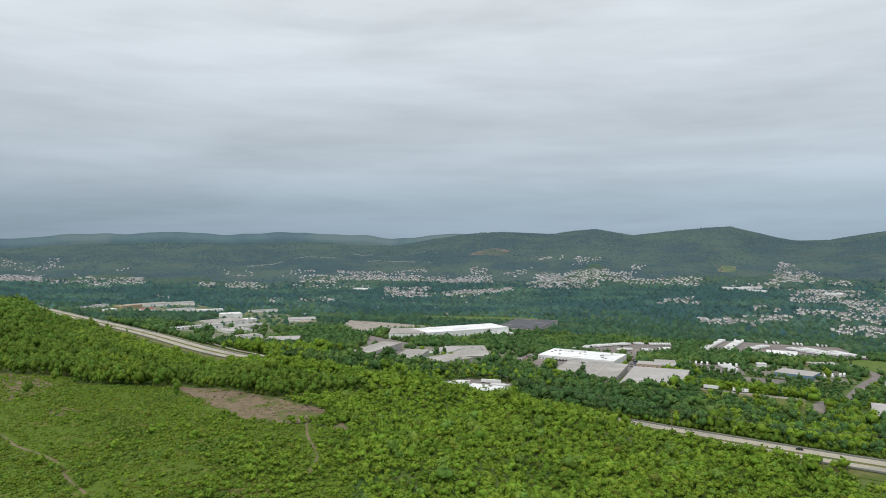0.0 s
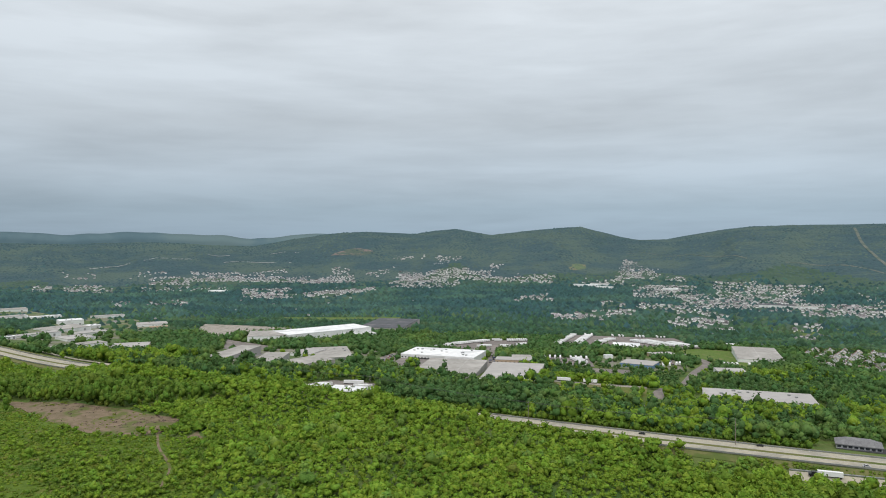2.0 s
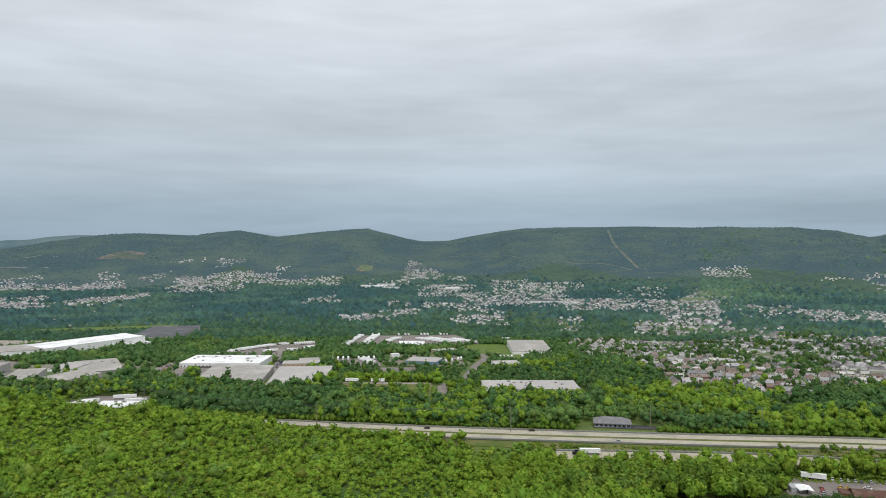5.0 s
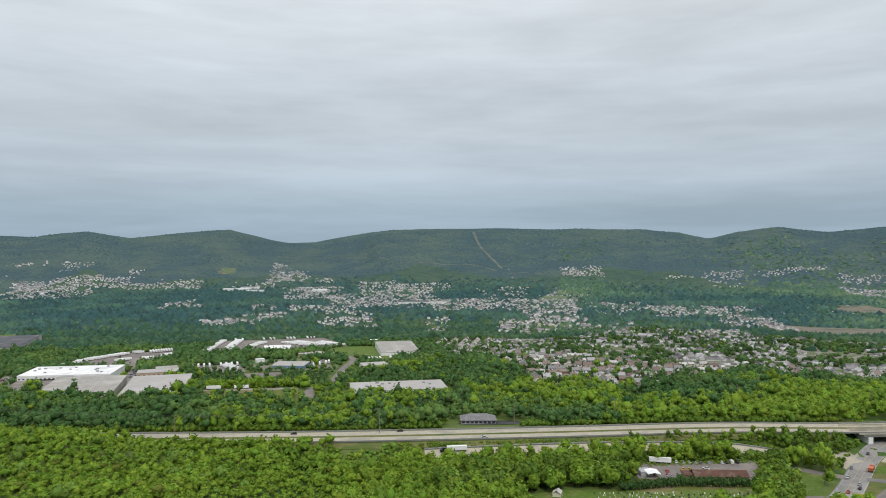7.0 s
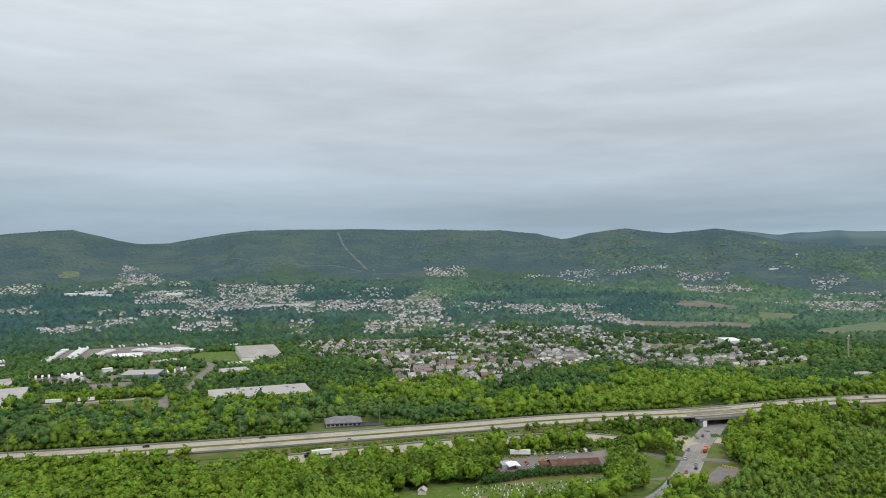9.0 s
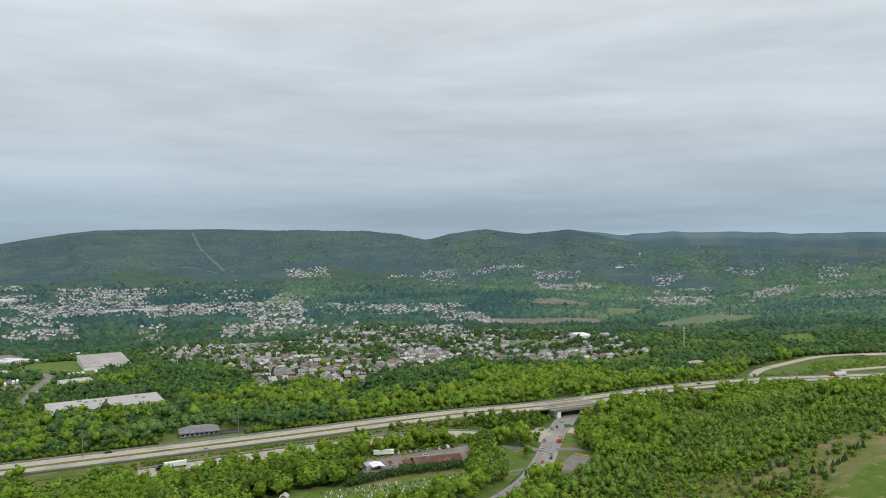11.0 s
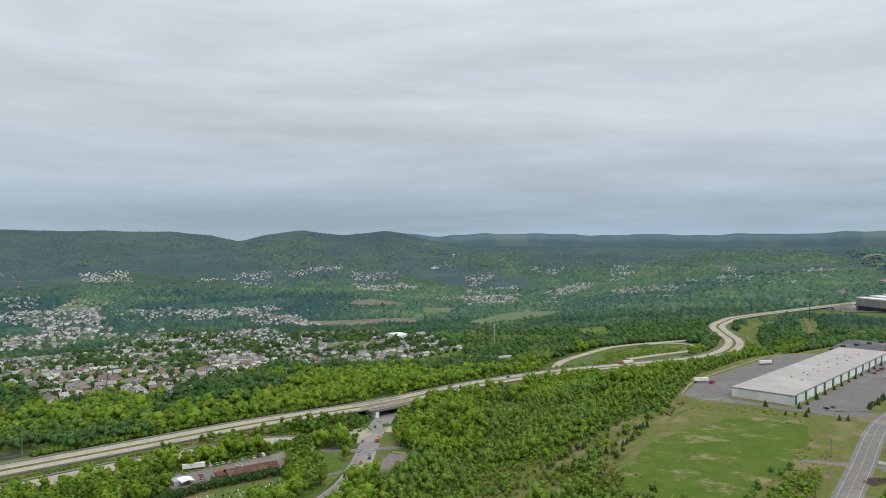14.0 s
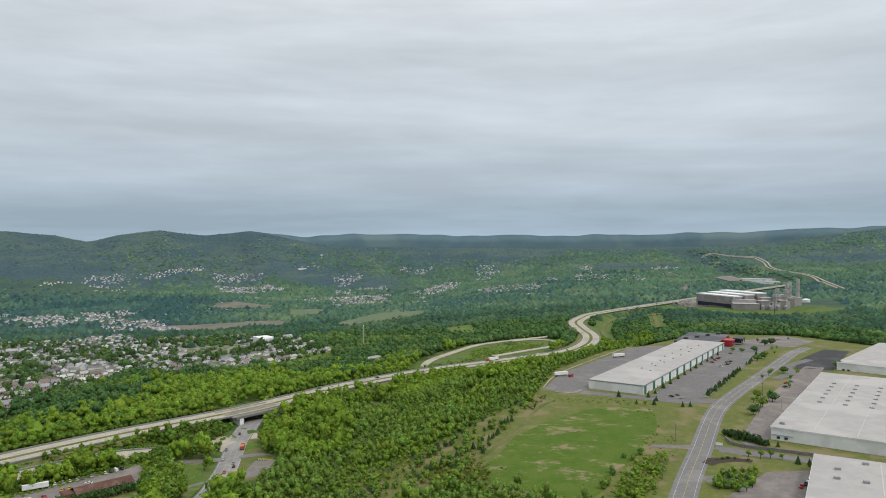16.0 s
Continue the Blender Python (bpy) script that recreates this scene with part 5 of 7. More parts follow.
HAMLETS += [(0.50, o) for o in (
    [(1128, 1477), (1181, 1444), (986, 1205), (937, 1227)],
    [(1236, 1318), (1301, 1286), (1063, 1050), (1004, 1070)],
    [(1205, 1224), (1320, 1173), (1150, 1022), (1041, 1057)],
    [(1398, 1243), (1450, 1224), (1281, 1081), (1234, 1097)],
    [(2527, 2192), (2567, 2089), (2438, 1983), (2375, 2059)],
    [(1475, 2711), (1534, 2668), (1462, 2542), (1403, 2578)],
    [(2826, 343), (3308, 245), (3278, 166), (2904, 158), (2722, 266)],
    [(2759, 97), (2851, -31), (2547, -180), (2299, -145), (2440, -8)],
    [(2918, -312), (2735, -430), (2312, -355), (2437, -270)],
)]
HAMLETS += [(0.50, o) for o in (
    [(3330, 759), (3418, 665), (3231, 624), (3091, 692)],
    [(3358, -395), (3240, -421), (2903, -384), (3076, -362)],
)]
HAMLETS += [(0.30, o) for o in (
    [(664, 3500), (753, 3397), (726, 3275), (640, 3375)],
    [(867, 2009), (967, 1977), (904, 1849), (812, 1882)],
    [(1519, 2956), (1555, 2940), (1373, 2596), (1344, 2617)],
    [(1177, 2728), (1276, 2663), (1182, 2466), (1086, 2519)],
    [(1789, 2291), (1847, 2260), (1686, 2063), (1634, 2092)],
    [(1260, 1800), (1383, 1744), (1286, 1621), (1176, 1680)],
    [(1901, 2014), (1978, 1957), (1727, 1708), (1655, 1753)],
    [(1928, 1795), (2001, 1757), (1869, 1641), (1796, 1672)],
    [(1936, 1700), (2005, 1672), (1698, 1415), (1634, 1434)],
)]
HAMLETS += [(0.30, o) for o in (
    [(1698, 1415), (1924, 1369), (1780, 1266), (1588, 1324)],
    [(1570, 1276), (1670, 1244), (1581, 1177), (1488, 1209)],
    [(2412, 2174), (2431, 2081), (2364, 2023), (2328, 2098)],
    [(1387, 1099), (1503, 1068), (1356, 964), (1251, 991)],
    [(2494, 738), (2578, 609), (2455, 580), (2373, 702)],
    [(2658, 312), (2653, 259), (2422, 236), (2431, 286)],
    [(3707, 510), (3843, 345), (3703, 332), (3572, 492)],
    [(3664, 101), (3700, -11), (3226, -10), (3276, 90)],
    [(2595, -463), (2617, -540), (2333, -481), (2308, -412)],
)]
HAMLETS += [(0.30, o) for o in (
    [(3077, -667), (3092, -765), (2902, -718), (2904, -629)],
    [(2764, -608), (2768, -704), (2620, -666), (2598, -572)],
    [(2949, -208), (2816, -260), (2557, -236), (2710, -191)],
)]


def hamlet(x, y):
    """How densely a place is built on, 0 to 1."""
    x, y = x + 14 * wave(x, y, 60, 6), y + 14 * wave(x, y, 75, 8)
    t = np.zeros(np.shape(x))
    for share, outline in HAMLETS:
        t = np.maximum(t, share * inside(x, y, outline))
    return t


hrng = np.random.default_rng(5)
# plots along slightly bent streets
su, sv = np.meshgrid(np.arange(-4200, 4200, 10.5), np.arange(-4200, 4200, 19.0))
sv = sv + 10 * np.sin(su * 0.006 + sv * 0.002)
su, sv = (su + hrng.uniform(-4, 4, su.shape)).ravel(), (sv + hrng.choice((-4.6, 4.6), su.shape) + hrng.uniform(-2, 2, su.shape)).ravel()
sx, sy = su * U.x + sv * V.x, su * U.y + sv * V.y
near_band = (np.hypot(sx, sy) > 1500) & (np.hypot(sx, sy) < 4000) & (sy > -1500) & (sx > -2300)
sx, sy = sx[near_band], sy[near_band]
built = hamlet(sx, sy)
keep = (built > 0) & (hrng.random(len(sx)) < built * (1.2 - 0.2 * (np.hypot(sx, sy) < 2200))) & (wave(sx, sy, 55, 2) > -0.6)
loose = (np.hypot(sx, sy) < 3350) & (wave(sx, sy, 420, 9) > 0.15) & (hrng.random(len(sx)) < 0.008)
keep |= loose & (np.degrees(np.arctan2(sx, sy)) > -34) & (np.degrees(np.arctan2(sx, sy)) < 106)
sx, sy = sx[keep], sy[keep]
fx = np.concatenate([sx, [p[0] for p in far_spots]])
fy = np.concatenate([sy, [p[1] for p in far_spots]])


def far_houses(x, y):
    n = len(x)
    # house sizes shrink with distance to fit the camera's view
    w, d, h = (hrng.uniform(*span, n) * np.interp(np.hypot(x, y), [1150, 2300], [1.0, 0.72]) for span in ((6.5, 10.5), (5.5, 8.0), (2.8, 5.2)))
    big = np.where(hrng.random(n) < 0.04, 2.2, 1.0)
    w, d = w * big, d * big
    turn = np.where(hrng.random(n) < 0.6, radians(-36), radians(54)) + hrng.normal(0, 0.15, n)
    z = height(x, y) - 0.8
    c, s = np.cos(turn), np.sin(turn)

    def put(px, py, pz):
        return np.stack([x + px * c - py * s, y + px * s + py * c, z + pz], -1)

    o = h * 0
    wall = np.stack([put(a * w / 2, b * d / 2, k) for k in (o, h + .8) for a, b in ((-1, -1), (1, -1), (1, 1), (-1, 1))], 1).reshape(-1, 3)
    wf = np.array([[0, 1, 5, 4], [1, 2, 6, 5], [2, 3, 7, 6], [3, 0, 4, 7]])
    top = h + 0.8 + d * 0.3
    roof = np.stack([put(a * (w / 2 + .5), b * (d / 2 + .5), h + .6) for a, b in ((-1, -1), (1, -1), (1, 1), (-1, 1))] + [put(a * (w / 2 - .6), b * 0.2, top) for a, b in ((-1, -1), (1, -1), (1, 1), (-1, 1))], 1).reshape(-1, 3)
    rf = np.array([[0, 1, 5, 4], [1, 2, 6, 5], [2, 3, 7, 6], [3, 0, 4, 7], [4, 5, 6, 7]])
    wfaces = (wf[None] + (np.arange(n) * 8)[:, None, None]).reshape(-1, 4)
    rfaces = (rf[None] + (np.arange(n) * 8)[:, None, None]).reshape(-1, 4) + len(wall)
    verts, faces = np.concatenate([wall, roof]), np.concatenate([wfaces, rfaces])
    index = np.concatenate([np.zeros(len(wfaces)), np.ones(len(rfaces))])
    return mesh_from("distant_houses", verts, faces, [FAR_WALL, FAR_ROOF], False, index)


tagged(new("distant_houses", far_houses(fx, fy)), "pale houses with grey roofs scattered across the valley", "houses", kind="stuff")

# ---- the bridge over the crossing road ----
BX, BY, BT = 592, 211, -35.2
bridge = tagged(new("bridge"), "concrete highway bridge with pale abutments over the road", "bridge", kind="structure")
bridge.matrix_basis = pose(BX, BY, 0, 0, 0, BT)
for y in (5.8, -8.8):
    part("girder", boxes(((44, 10.4, 1.5), (0, y, -1.85))), STONE, bridge, "grey bridge girder")
    part("parapet", boxes(((52, 0.4, 1.1), (0, y + 5.2, 0.12)), ((52, 0.4, 1.1), (0, y - 5.2, 0.12))), CONCRETE, bridge, "pale concrete parapet")
for x in (-16, 16):
    part("abutment", boxes(((3.6, 25, 5.6), (x * 1.05, -1.5, -7.6))), WHITE, bridge, "pale concrete abutment")


def ground_z(x, y):
    return float(height(x, y))


def lies(x, y):
    """The top of a sheet or road at a place."""
    return ground_z(x, y) + float(over(x, y, 0)) + 0.1


paved("road", "asphalt side road to the garage yard", [(484, 190), (481, 208), (472, 236)], 9, LOT, rise=0.05)
paved("road", "narrow cemetery road", [(437, 178), (421, 192), (396, 204), (372, 213), (345, 226), (320, 245)], 4.5, LOT, rise=0.05)
paved("road", "short asphalt side road into the trees", [(490, 182), (499, 164), (506, 150)], 8, ASPHALT, rise=0.05)
paved("road", "short slip to the highway ramp", [(525, 200), (527, 212), (520, 226)], 10, CONCRETE, rise=0.05)
paved("road", "dark asphalt lane to the white warehouse", [(690, -262), (720, -288), (757, -300), (800, -340)], 9, ASPHALT, rise=0.12)
for px, py in (((588, -176), (603, -150)), ((460, -138), (452, -152)), ((397, -113), (405, -138))):
    paved("driveway", "asphalt driveway off the road", [px, py], 9, ASPHALT, rise=-0.03)

# ---- vehicles ----
RUBBER = material("tyre_rubber", (0.02, 0.02, 0.02), (0.03, 0.03, 0.03), 3.0)
PAINTS = {"white": (0.72, 0.72, 0.72), "silver": (0.42, 0.43, 0.45), "black": (0.02, 0.02, 0.024), "red": (0.42, 0.035, 0.03), "blue": (0.04, 0.10, 0.30), "grey": (0.14, 0.145, 0.155), "yellow": (0.62, 0.40, 0.03), "orange": (0.50, 0.10, 0.025)}
PAINT = {k: material(k + "_car_paint", v, tuple(c * 0.9 for c in v), 0.6, rough=0.3, soft=0.5) for k, v in PAINTS.items()}


def profile(bm, pts, half, narrow=1.0):
    """A side outline of (x, z) points carried across to a width, the upper points drawn in."""
    zs = [z for _, z in pts]
    lo, hi = min(zs), max(zs)
    rows = [[bm.verts.new((x, s * half * (1 - (1 - narrow) * (z - lo) / (hi - lo)), z)) for x, z in pts] for s in (-1, 1)]
    n = len(pts)
    for k in range(n):
        bm.faces.new((rows[0][k], rows[0][(k + 1) % n], rows[1][(k + 1) % n], rows[1][k]))
    bm.faces.new(rows[0][::-1])
    bm.faces.new(rows[1])
    bmesh.ops.recalc_face_normals(bm, faces=bm.faces)
    return bm


def wheel(bm, x, y, r=0.33, w=0.24):
    tube(bm, [(x, y - w / 2, r), (x, y + w / 2, r)], [r, r], 10)
    return bm


def car(colour, pickup=False, van=False):
    kind = "pickup" if pickup else "van" if van else "car"
    ob = thing(kind, f"{colour} {kind} with dark windows on asphalt", kind)
    L = 2.7 if pickup or van else 2.3
    top = 1.9 if van else 0.95
    part("body", profile(bmesh.new(), [(-L, 0.3), (L, 0.3), (L, 0.7), (L * 0.5, top - 0.02 if van else 0.92), (-L, top)], 0.9, 0.97), PAINT[colour], ob)
    if pickup:
        cab = [(-0.5, 0.95), (1.3, 0.93), (0.7, 1.65), (-0.4, 1.68)]
    elif van:
        cab = [(0.2, 1.2), (2.3, 0.95), (1.6, 1.95), (0.2, 2.1)]
    else:
        cab = [(-1.7, 0.95), (1.15, 0.92), (0.45, 1.42), (-1.2, 1.45)]
    part("cabin", profile(bmesh.new(), cab, 0.8, 0.82), GLASS, ob, "dark glass cabin")
    part("cabin_roof", boxes(((1.3, 1.2, 0.05), ((cab[2][0] + cab[3][0]) / 2, 0, max(cab[2][1], cab[3][1]) - 0.01))), PAINT[colour], ob)
    for sx in (-1, 1):
        for sy in (-1, 1):
            part("wheel", wheel(bmesh.new(), sx * L * 0.62, sy * 0.82), RUBBER, ob)
    return ob


def trailer(label, length=14.5, legs=True, tint=None):
    ob = thing("semi_trailer", label, "trailer")
    part("box", boxes(((length, 2.6, 2.8), (0, 0, 1.2), 0, 1.0)), tint or WHITE, ob)
    part("chassis", boxes(((length * 0.95, 1.0, 0.3), (0, 0, 0.85))), DARK, ob)
    for x in (-0.42, -0.33):
        for y in (-1, 1):
            part("wheel", wheel(bmesh.new(), x * length, y * 1.0, 0.5, 0.5), RUBBER, ob)
    part("landing_leg", boxes(((0.2, 1.8, 0.9), (length * 0.28, 0, 0))), STEEL, ob)
    return ob


def lorry(colour, load=True):
    ob = thing("lorry", f"{colour} lorry with {'a long white trailer' if load else 'an open tipper body'}", "truck")
    part("cab", profile(bmesh.new(), [(2.2, 0.6), (6.6, 0.6), (6.6, 1.7), (5.0, 1.9), (4.6, 3.1), (2.4, 3.2)], 1.2, 0.95), PAINT[colour], ob)
    part("windscreen", boxes(((0.2, 2.0, 0.9), (4.85, 0, 1.95))), GLASS, ob)
    if load:
        part("box", boxes(((14, 2.6, 2.8), (-5.4, 0, 1.2))), WHITE, ob, "white trailer box")
    else:
        part("tipper", boxes(((6.2, 2.5, 1.8), (-1.4, 0, 1.1), 0, 1.06)), PAINT[colour], ob, "tipper body")
    for x in ((-11, -9.8, 1.0, 2.2, 5.6) if load else (-3.2, -1.9, 5.4)):
        for y in (-1, 1):
            part("wheel", wheel(bmesh.new(), x, y * 1.05, 0.5, 0.5), RUBBER, ob)
    return ob


CARS = {c: car(c) for c in ("white", "silver", "black", "red", "blue", "grey", "yellow")}
PICKUPS = {c: car(c, pickup=True) for c in ("white", "red", "black")}
VANS = {"white": car("white", van=True)}
used = set()


def park(made, x, y, turn, z=None):
    """Puts the first of a kind at its place, and copies after it."""
    m = pose(x, y, lies(x, y) if z is None else z, 0, 0, turn)
    if made.name in used:
        return copy_thing(made, m)
    used.add(made.name)
    made.matrix_basis = m
    return made


vr = random.Random(21)
# the garage yard
for k, (x, y) in enumerate(((427, 278), (430, 274.5), (433, 271.8), (436, 269), (438.5, 266.5), (443, 263.5), (450, 258), (453, 256))):
    park(CARS[("white", "silver", "white", "silver", "grey", "silver", "white", "black")[k]], x, y, 40 + vr.uniform(-6, 6))
park(VANS["white"], 456, 254, 45)
park(PICKUPS["black"], 459.5, 252, 45)
for c, x, y, t in (("yellow", 418, 267, 20), ("yellow", 421, 264.5, 25), ("white", 431, 258, 100), ("white", 407, 260, 70), ("red", 394, 291, 10), ("red", 402, 268, 30), ("grey", 390, 286, 80), ("black", 386, 281, 20), ("red", 406, 271, 50), ("silver", 399, 265, 10), ("blue", 388, 278, 60)):
    park(CARS[c], x, y, t)
# on the roads
for c, x, y, t in (("grey", 507, 198, -165), ("silver", 484, 191, -165), ("silver", 474, 180, 14), ("black", 465, 176.5, 14), ("red", 452, 178, -165), ("black", 548, 203, -165)):
    park(CARS[c], x, y, t)
tip = lorry("orange", False)
tip.matrix_basis = pose(512, 187.5, lies(512, 187.5), 0, 0, 14)


def on_highway(made, x, across):
    across = across - 3.2 if across > 0 else across
    i = float(np.interp(x, HWX, HWY))
    t = math.degrees(math.atan2(float(np.interp(x + 6, HWX, HWY)) - i, 6))
    n = Vector((-math.sin(radians(t)), math.cos(radians(t)))) * across
    return park(made, x + n.x, i + n.y, t + (180 if across > 0 else 0), 0.17)


for c, x, a in (("black", 236, 9), ("silver", 350, -12.5), ("black", 300, 12), ("white", 640, 9.5), ("grey", 676, 12.5), ("black", 735, 9.5), ("grey", 880, -9), ("white", 905, 12), ("black", 970, -12.5), ("silver", 655, -12), ("black", -470, -9), ("white", 1120, 10)):
    on_highway(CARS[c], x, a)
rig = lorry("red", True)
on_highway(rig, 850, 10)
rig2 = lorry("black", True)
rig2.matrix_basis = pose(311, 381.5, lies(311, 381.5), 0, 0, 149)

# trailers: at the long warehouse, the garage, the lanes and the truck yards
TRAIL = trailer("white box semi-trailer parked on a yard")
for x, y, t in ((691, -62, -62), (806, -136, -62), (417, 284, -50), (272, 718, -31), (296, 704, -31), (112, 897, 62)):
    park(TRAIL, x, y, t)
cargo = thing("skip", "dark red open skip on asphalt", "skip", (687, -71, lies(687, -71)), -30)
part("bin", boxes(((6, 2.4, 2.2), (0, 0, 0), 0, 1.08, 0.08)), RED, cargo)
part("rim", boxes(((6.5, 2.7, 0.2), (0, 0, 2.15))), DARK, cargo)
copy_thing(cargo, pose(811, -141, lies(811, -141), 0, 0, -50))


def rowed(a, b, n, turn, skip=0.1):
    for k in range(n):
        if vr.random() < skip:
            continue
        x, y = pt(a, b, (k + 0.5) / n)
        park(TRAIL, x, y, turn + vr.uniform(-2, 2))


def pt(a, b, t):
    return (a[0] + (b[0] - a[0]) * t, a[1] + (b[1] - a[1]) * t)


rowed((420, 1150), (517, 1316), 34, -30)
rowed((466, 1165), (548, 1310), 28, -30)
rowed((510, 1178), (574, 1250), 14, -30)
rowed((530, 1330), (700, 1290), 26, 75, 0.5)
rowed((592, 1212), (606, 1118), 18, 10)
rowed((615, 1215), (626, 1110), 20, 10)
rowed((645, 1175), (645, 1090), 16, 5)
rowed((457, 1130), (550, 1084), 9, -25, 0.3)
rowed((207, 1124), (247, 1168), 9, -30, 0)
rowed((250, 1170), (280, 1192), 6, -30, 0)
rowed((284, 1194), (316, 1212), 7, -30, 0)
rowed((318, 1134), (336, 1131), 5, 80, 0)
rowed((350, 1150), (372, 1158), 6, 80, 0)
rowed((352, 1212), (392, 1218), 9, 80, 0.15)
rowed((332, 1236), (338, 1210), 3, 0, 0)
rowed((284, 1134), (300, 1143), 4, -10, 0)
rowed((6, 690), (22, 722), 5, -8, 0)
rowed((44, 739), (56, 736), 2, -10, 0)
rowed((53, 712), (61, 703), 2, -14, 0)
rowed((345, 1000), (408, 975), 9, 70, 0.35)
for k in range(14):
    park(VANS["white"] if k % 3 else CARS["grey"], *pt((338, 950), (380, 918), k / 13), 60 + vr.uniform(-8, 8))
rowed((388, 980), (380, 925), 6, 15, 0.2)
rowed((470, 885), (525, 905), 9, 60, 0.3)
rowed((568, 888), (607, 870), 8, 65, 0.2)
for k in range(46):
    u, v = vr.random(), vr.random()
    park(CARS[vr.choice(("white", "silver", "black", "grey", "red", "white"))], 92 + 36 * u + 6 * v, 952 + 96 * u - 20 * v, 60 + vr.uniform(-4, 4))
for k in range(26):
    park(CARS[vr.choice(("white", "silver", "black", "grey", "red"))], *pt((500, 900), (520, 945), vr.random()), vr.uniform(0, 90))
for k in range(22):
    x, y = pt((258, 948), (284, 1030), vr.random())
    park(CARS[vr.choice(("white", "silver", "black", "grey", "blue"))], x + vr.uniform(-8, 10), y, 20)

# cars at the warehouses
for c, x, y in (("white", 752, -231), ("black", 764, -241), ("white", 768, -239), ("silver", 772, -246), ("grey", 776, -244), ("black", 782, -250), ("white", 787, -250), ("red", 776, -229), ("black", 800, -242), ("red", 806, -246), ("black", 606, -146), ("grey", 611, -152), ("black", 812, -285), ("grey", 838, -268), ("red", 790, -236)):
    park(CARS[c], x, y, 28 + vr.uniform(-8, 8))
for c, x, y in (("red", 668, -263), ("blue", 676, -270), ("black", 652, -256), ("red", 672, -266)):
    park(CARS[c], x, y, -60)
park(PICKUPS["white"], 398, -169, -30)
park(PICKUPS["black"], 392, -165, -30)
park(PICKUPS["red"], 388, -161, -30)
park(CARS["white"], 486, -168, -30)
park(CARS["black"], 489, -172, -30)
for k in range(24):
    park(CARS[vr.choice(("white", "silver", "black", "grey", "red"))], *pt((965, -345), (1060, -410), vr.random()), -32 + vr.choice((0, 90)))

# ---- the garage: white-roofed shed, long brown-roofed workshop, hedge ----
shed = thing("garage_shed", "open repair shed with pale metal roof", "shed", (391, 272, lies(391, 272) - .1), 52)
part("wall", boxes(((14, 11, 4.2), (3, 3, -0.6))), GREY_SIDING, shed)
part("roof", gable(bmesh.new(), 14.5, 12, 3.7, 4.7, 0.4, 0.2), WHITE_ROOF, shed, "pale metal roof")
shed.children[1].matrix_basis = pose(3, 3, 0)
# no opening is cut: a dark panel gives the doorway's shade
part("door", boxes(((4, 0.2, 3.2), (1, -2.6, 0))), DARK, shed, "dark panel standing for the shaded doorway")
shed.scale = (0.66, 0.66, 0.8)
long_shop = thing("workshop", "long low brick workshop with rust-brown roof", "building", (420, 242.5, lies(420, 242.5) - .1), -41)
part("wall", boxes(((33, 11, 4), (0, 0, -0.6))), CREAM, long_shop)
part("roof", gable(bmesh.new(), 33, 12, 3.4, 5.6, 0.7, 0.25), BROWN_ROOF, long_shop, "rust-brown pitched roof")
part("annex", boxes(((9, 8, 3.6), (-18, 1, -0.6))), BRICK, long_shop)
part("annex_roof", boxes(((10, 9, 0.5), (-18.3, 1, 3.0), 0, 0.9)), BROWN_ROOF, long_shop)
for k in range(6):
    part("window", boxes(((1.8, 0.12, 1.2), (-13 + k * 5.2, -5.53, 1.2))), GLASS, long_shop)
BUILT += [[(380, 275), (395, 262), (408, 278), (392, 292)], [(396, 252), (425, 226), (440, 240), (410, 266)]]

# ---- cemetery ----
hut = thing("mausoleum", "small pale stone mausoleum on the lawn", "monument", (314, 284, lies(314, 284) - .1), 30)
part("body", boxes(((4.2, 5, 3.2), (0, 0, -0.5))), CREAM, hut)
part("roof", gable(bmesh.new(), 5.0, 4.4, 2.7, 4.2, 0.3, 0.2), PALE_ROOF, hut)
part("door", boxes(((0.9, 0.1, 1.9), (0.2, -2.52, 0))), DARK, hut)
STONES = []
for label, mat, size in (("pale upright headstone on mown grass", CONCRETE, (0.7, 0.3, 0.7)), ("white upright headstone on mown grass", WHITE, (0.6, 0.3, 0.75)), ("dark granite headstone on mown grass", DARK, (0.8, 0.3, 0.65))):
    bm = boxes(((size[0] * 1.25, size[1] * 1.8, 0.2), (0, 0, -0.05)), ((size[0], size[1], size[2]), (0, 0, 0.15), 0, 0.9))
    st = part("headstone", bm, mat)
    STONES.append(tagged(st, label, "headstone", group="cemetery headstones"))
CEM = [(330, 278), (352, 262), (374, 242), (412, 217), (402, 210), (374, 219), (345, 232), (320, 256)]
first = set()
for k in range(380):
    row = k // 38
    x, y = pt((332, 270), (405, 213), (k % 38) / 37)
    x, y = x - row * 2.4 + vr.uniform(-1.2, 1.2) + 3, y - row * 3.0 + vr.uniform(-1.2, 1.2) + 2
    if not inside(np.array([x]), np.array([y]), CEM)[0] or vr.random() < 0.2:
        continue
    st = vr.choice(STONES)
    m = pose(x, y, lies(x, y) - 0.1, 0, 0, -38 + vr.uniform(-8, 8))
    if st.name in first:
        copy_thing(st, m)
    else:
        first.add(st.name)
        st.matrix_basis = m

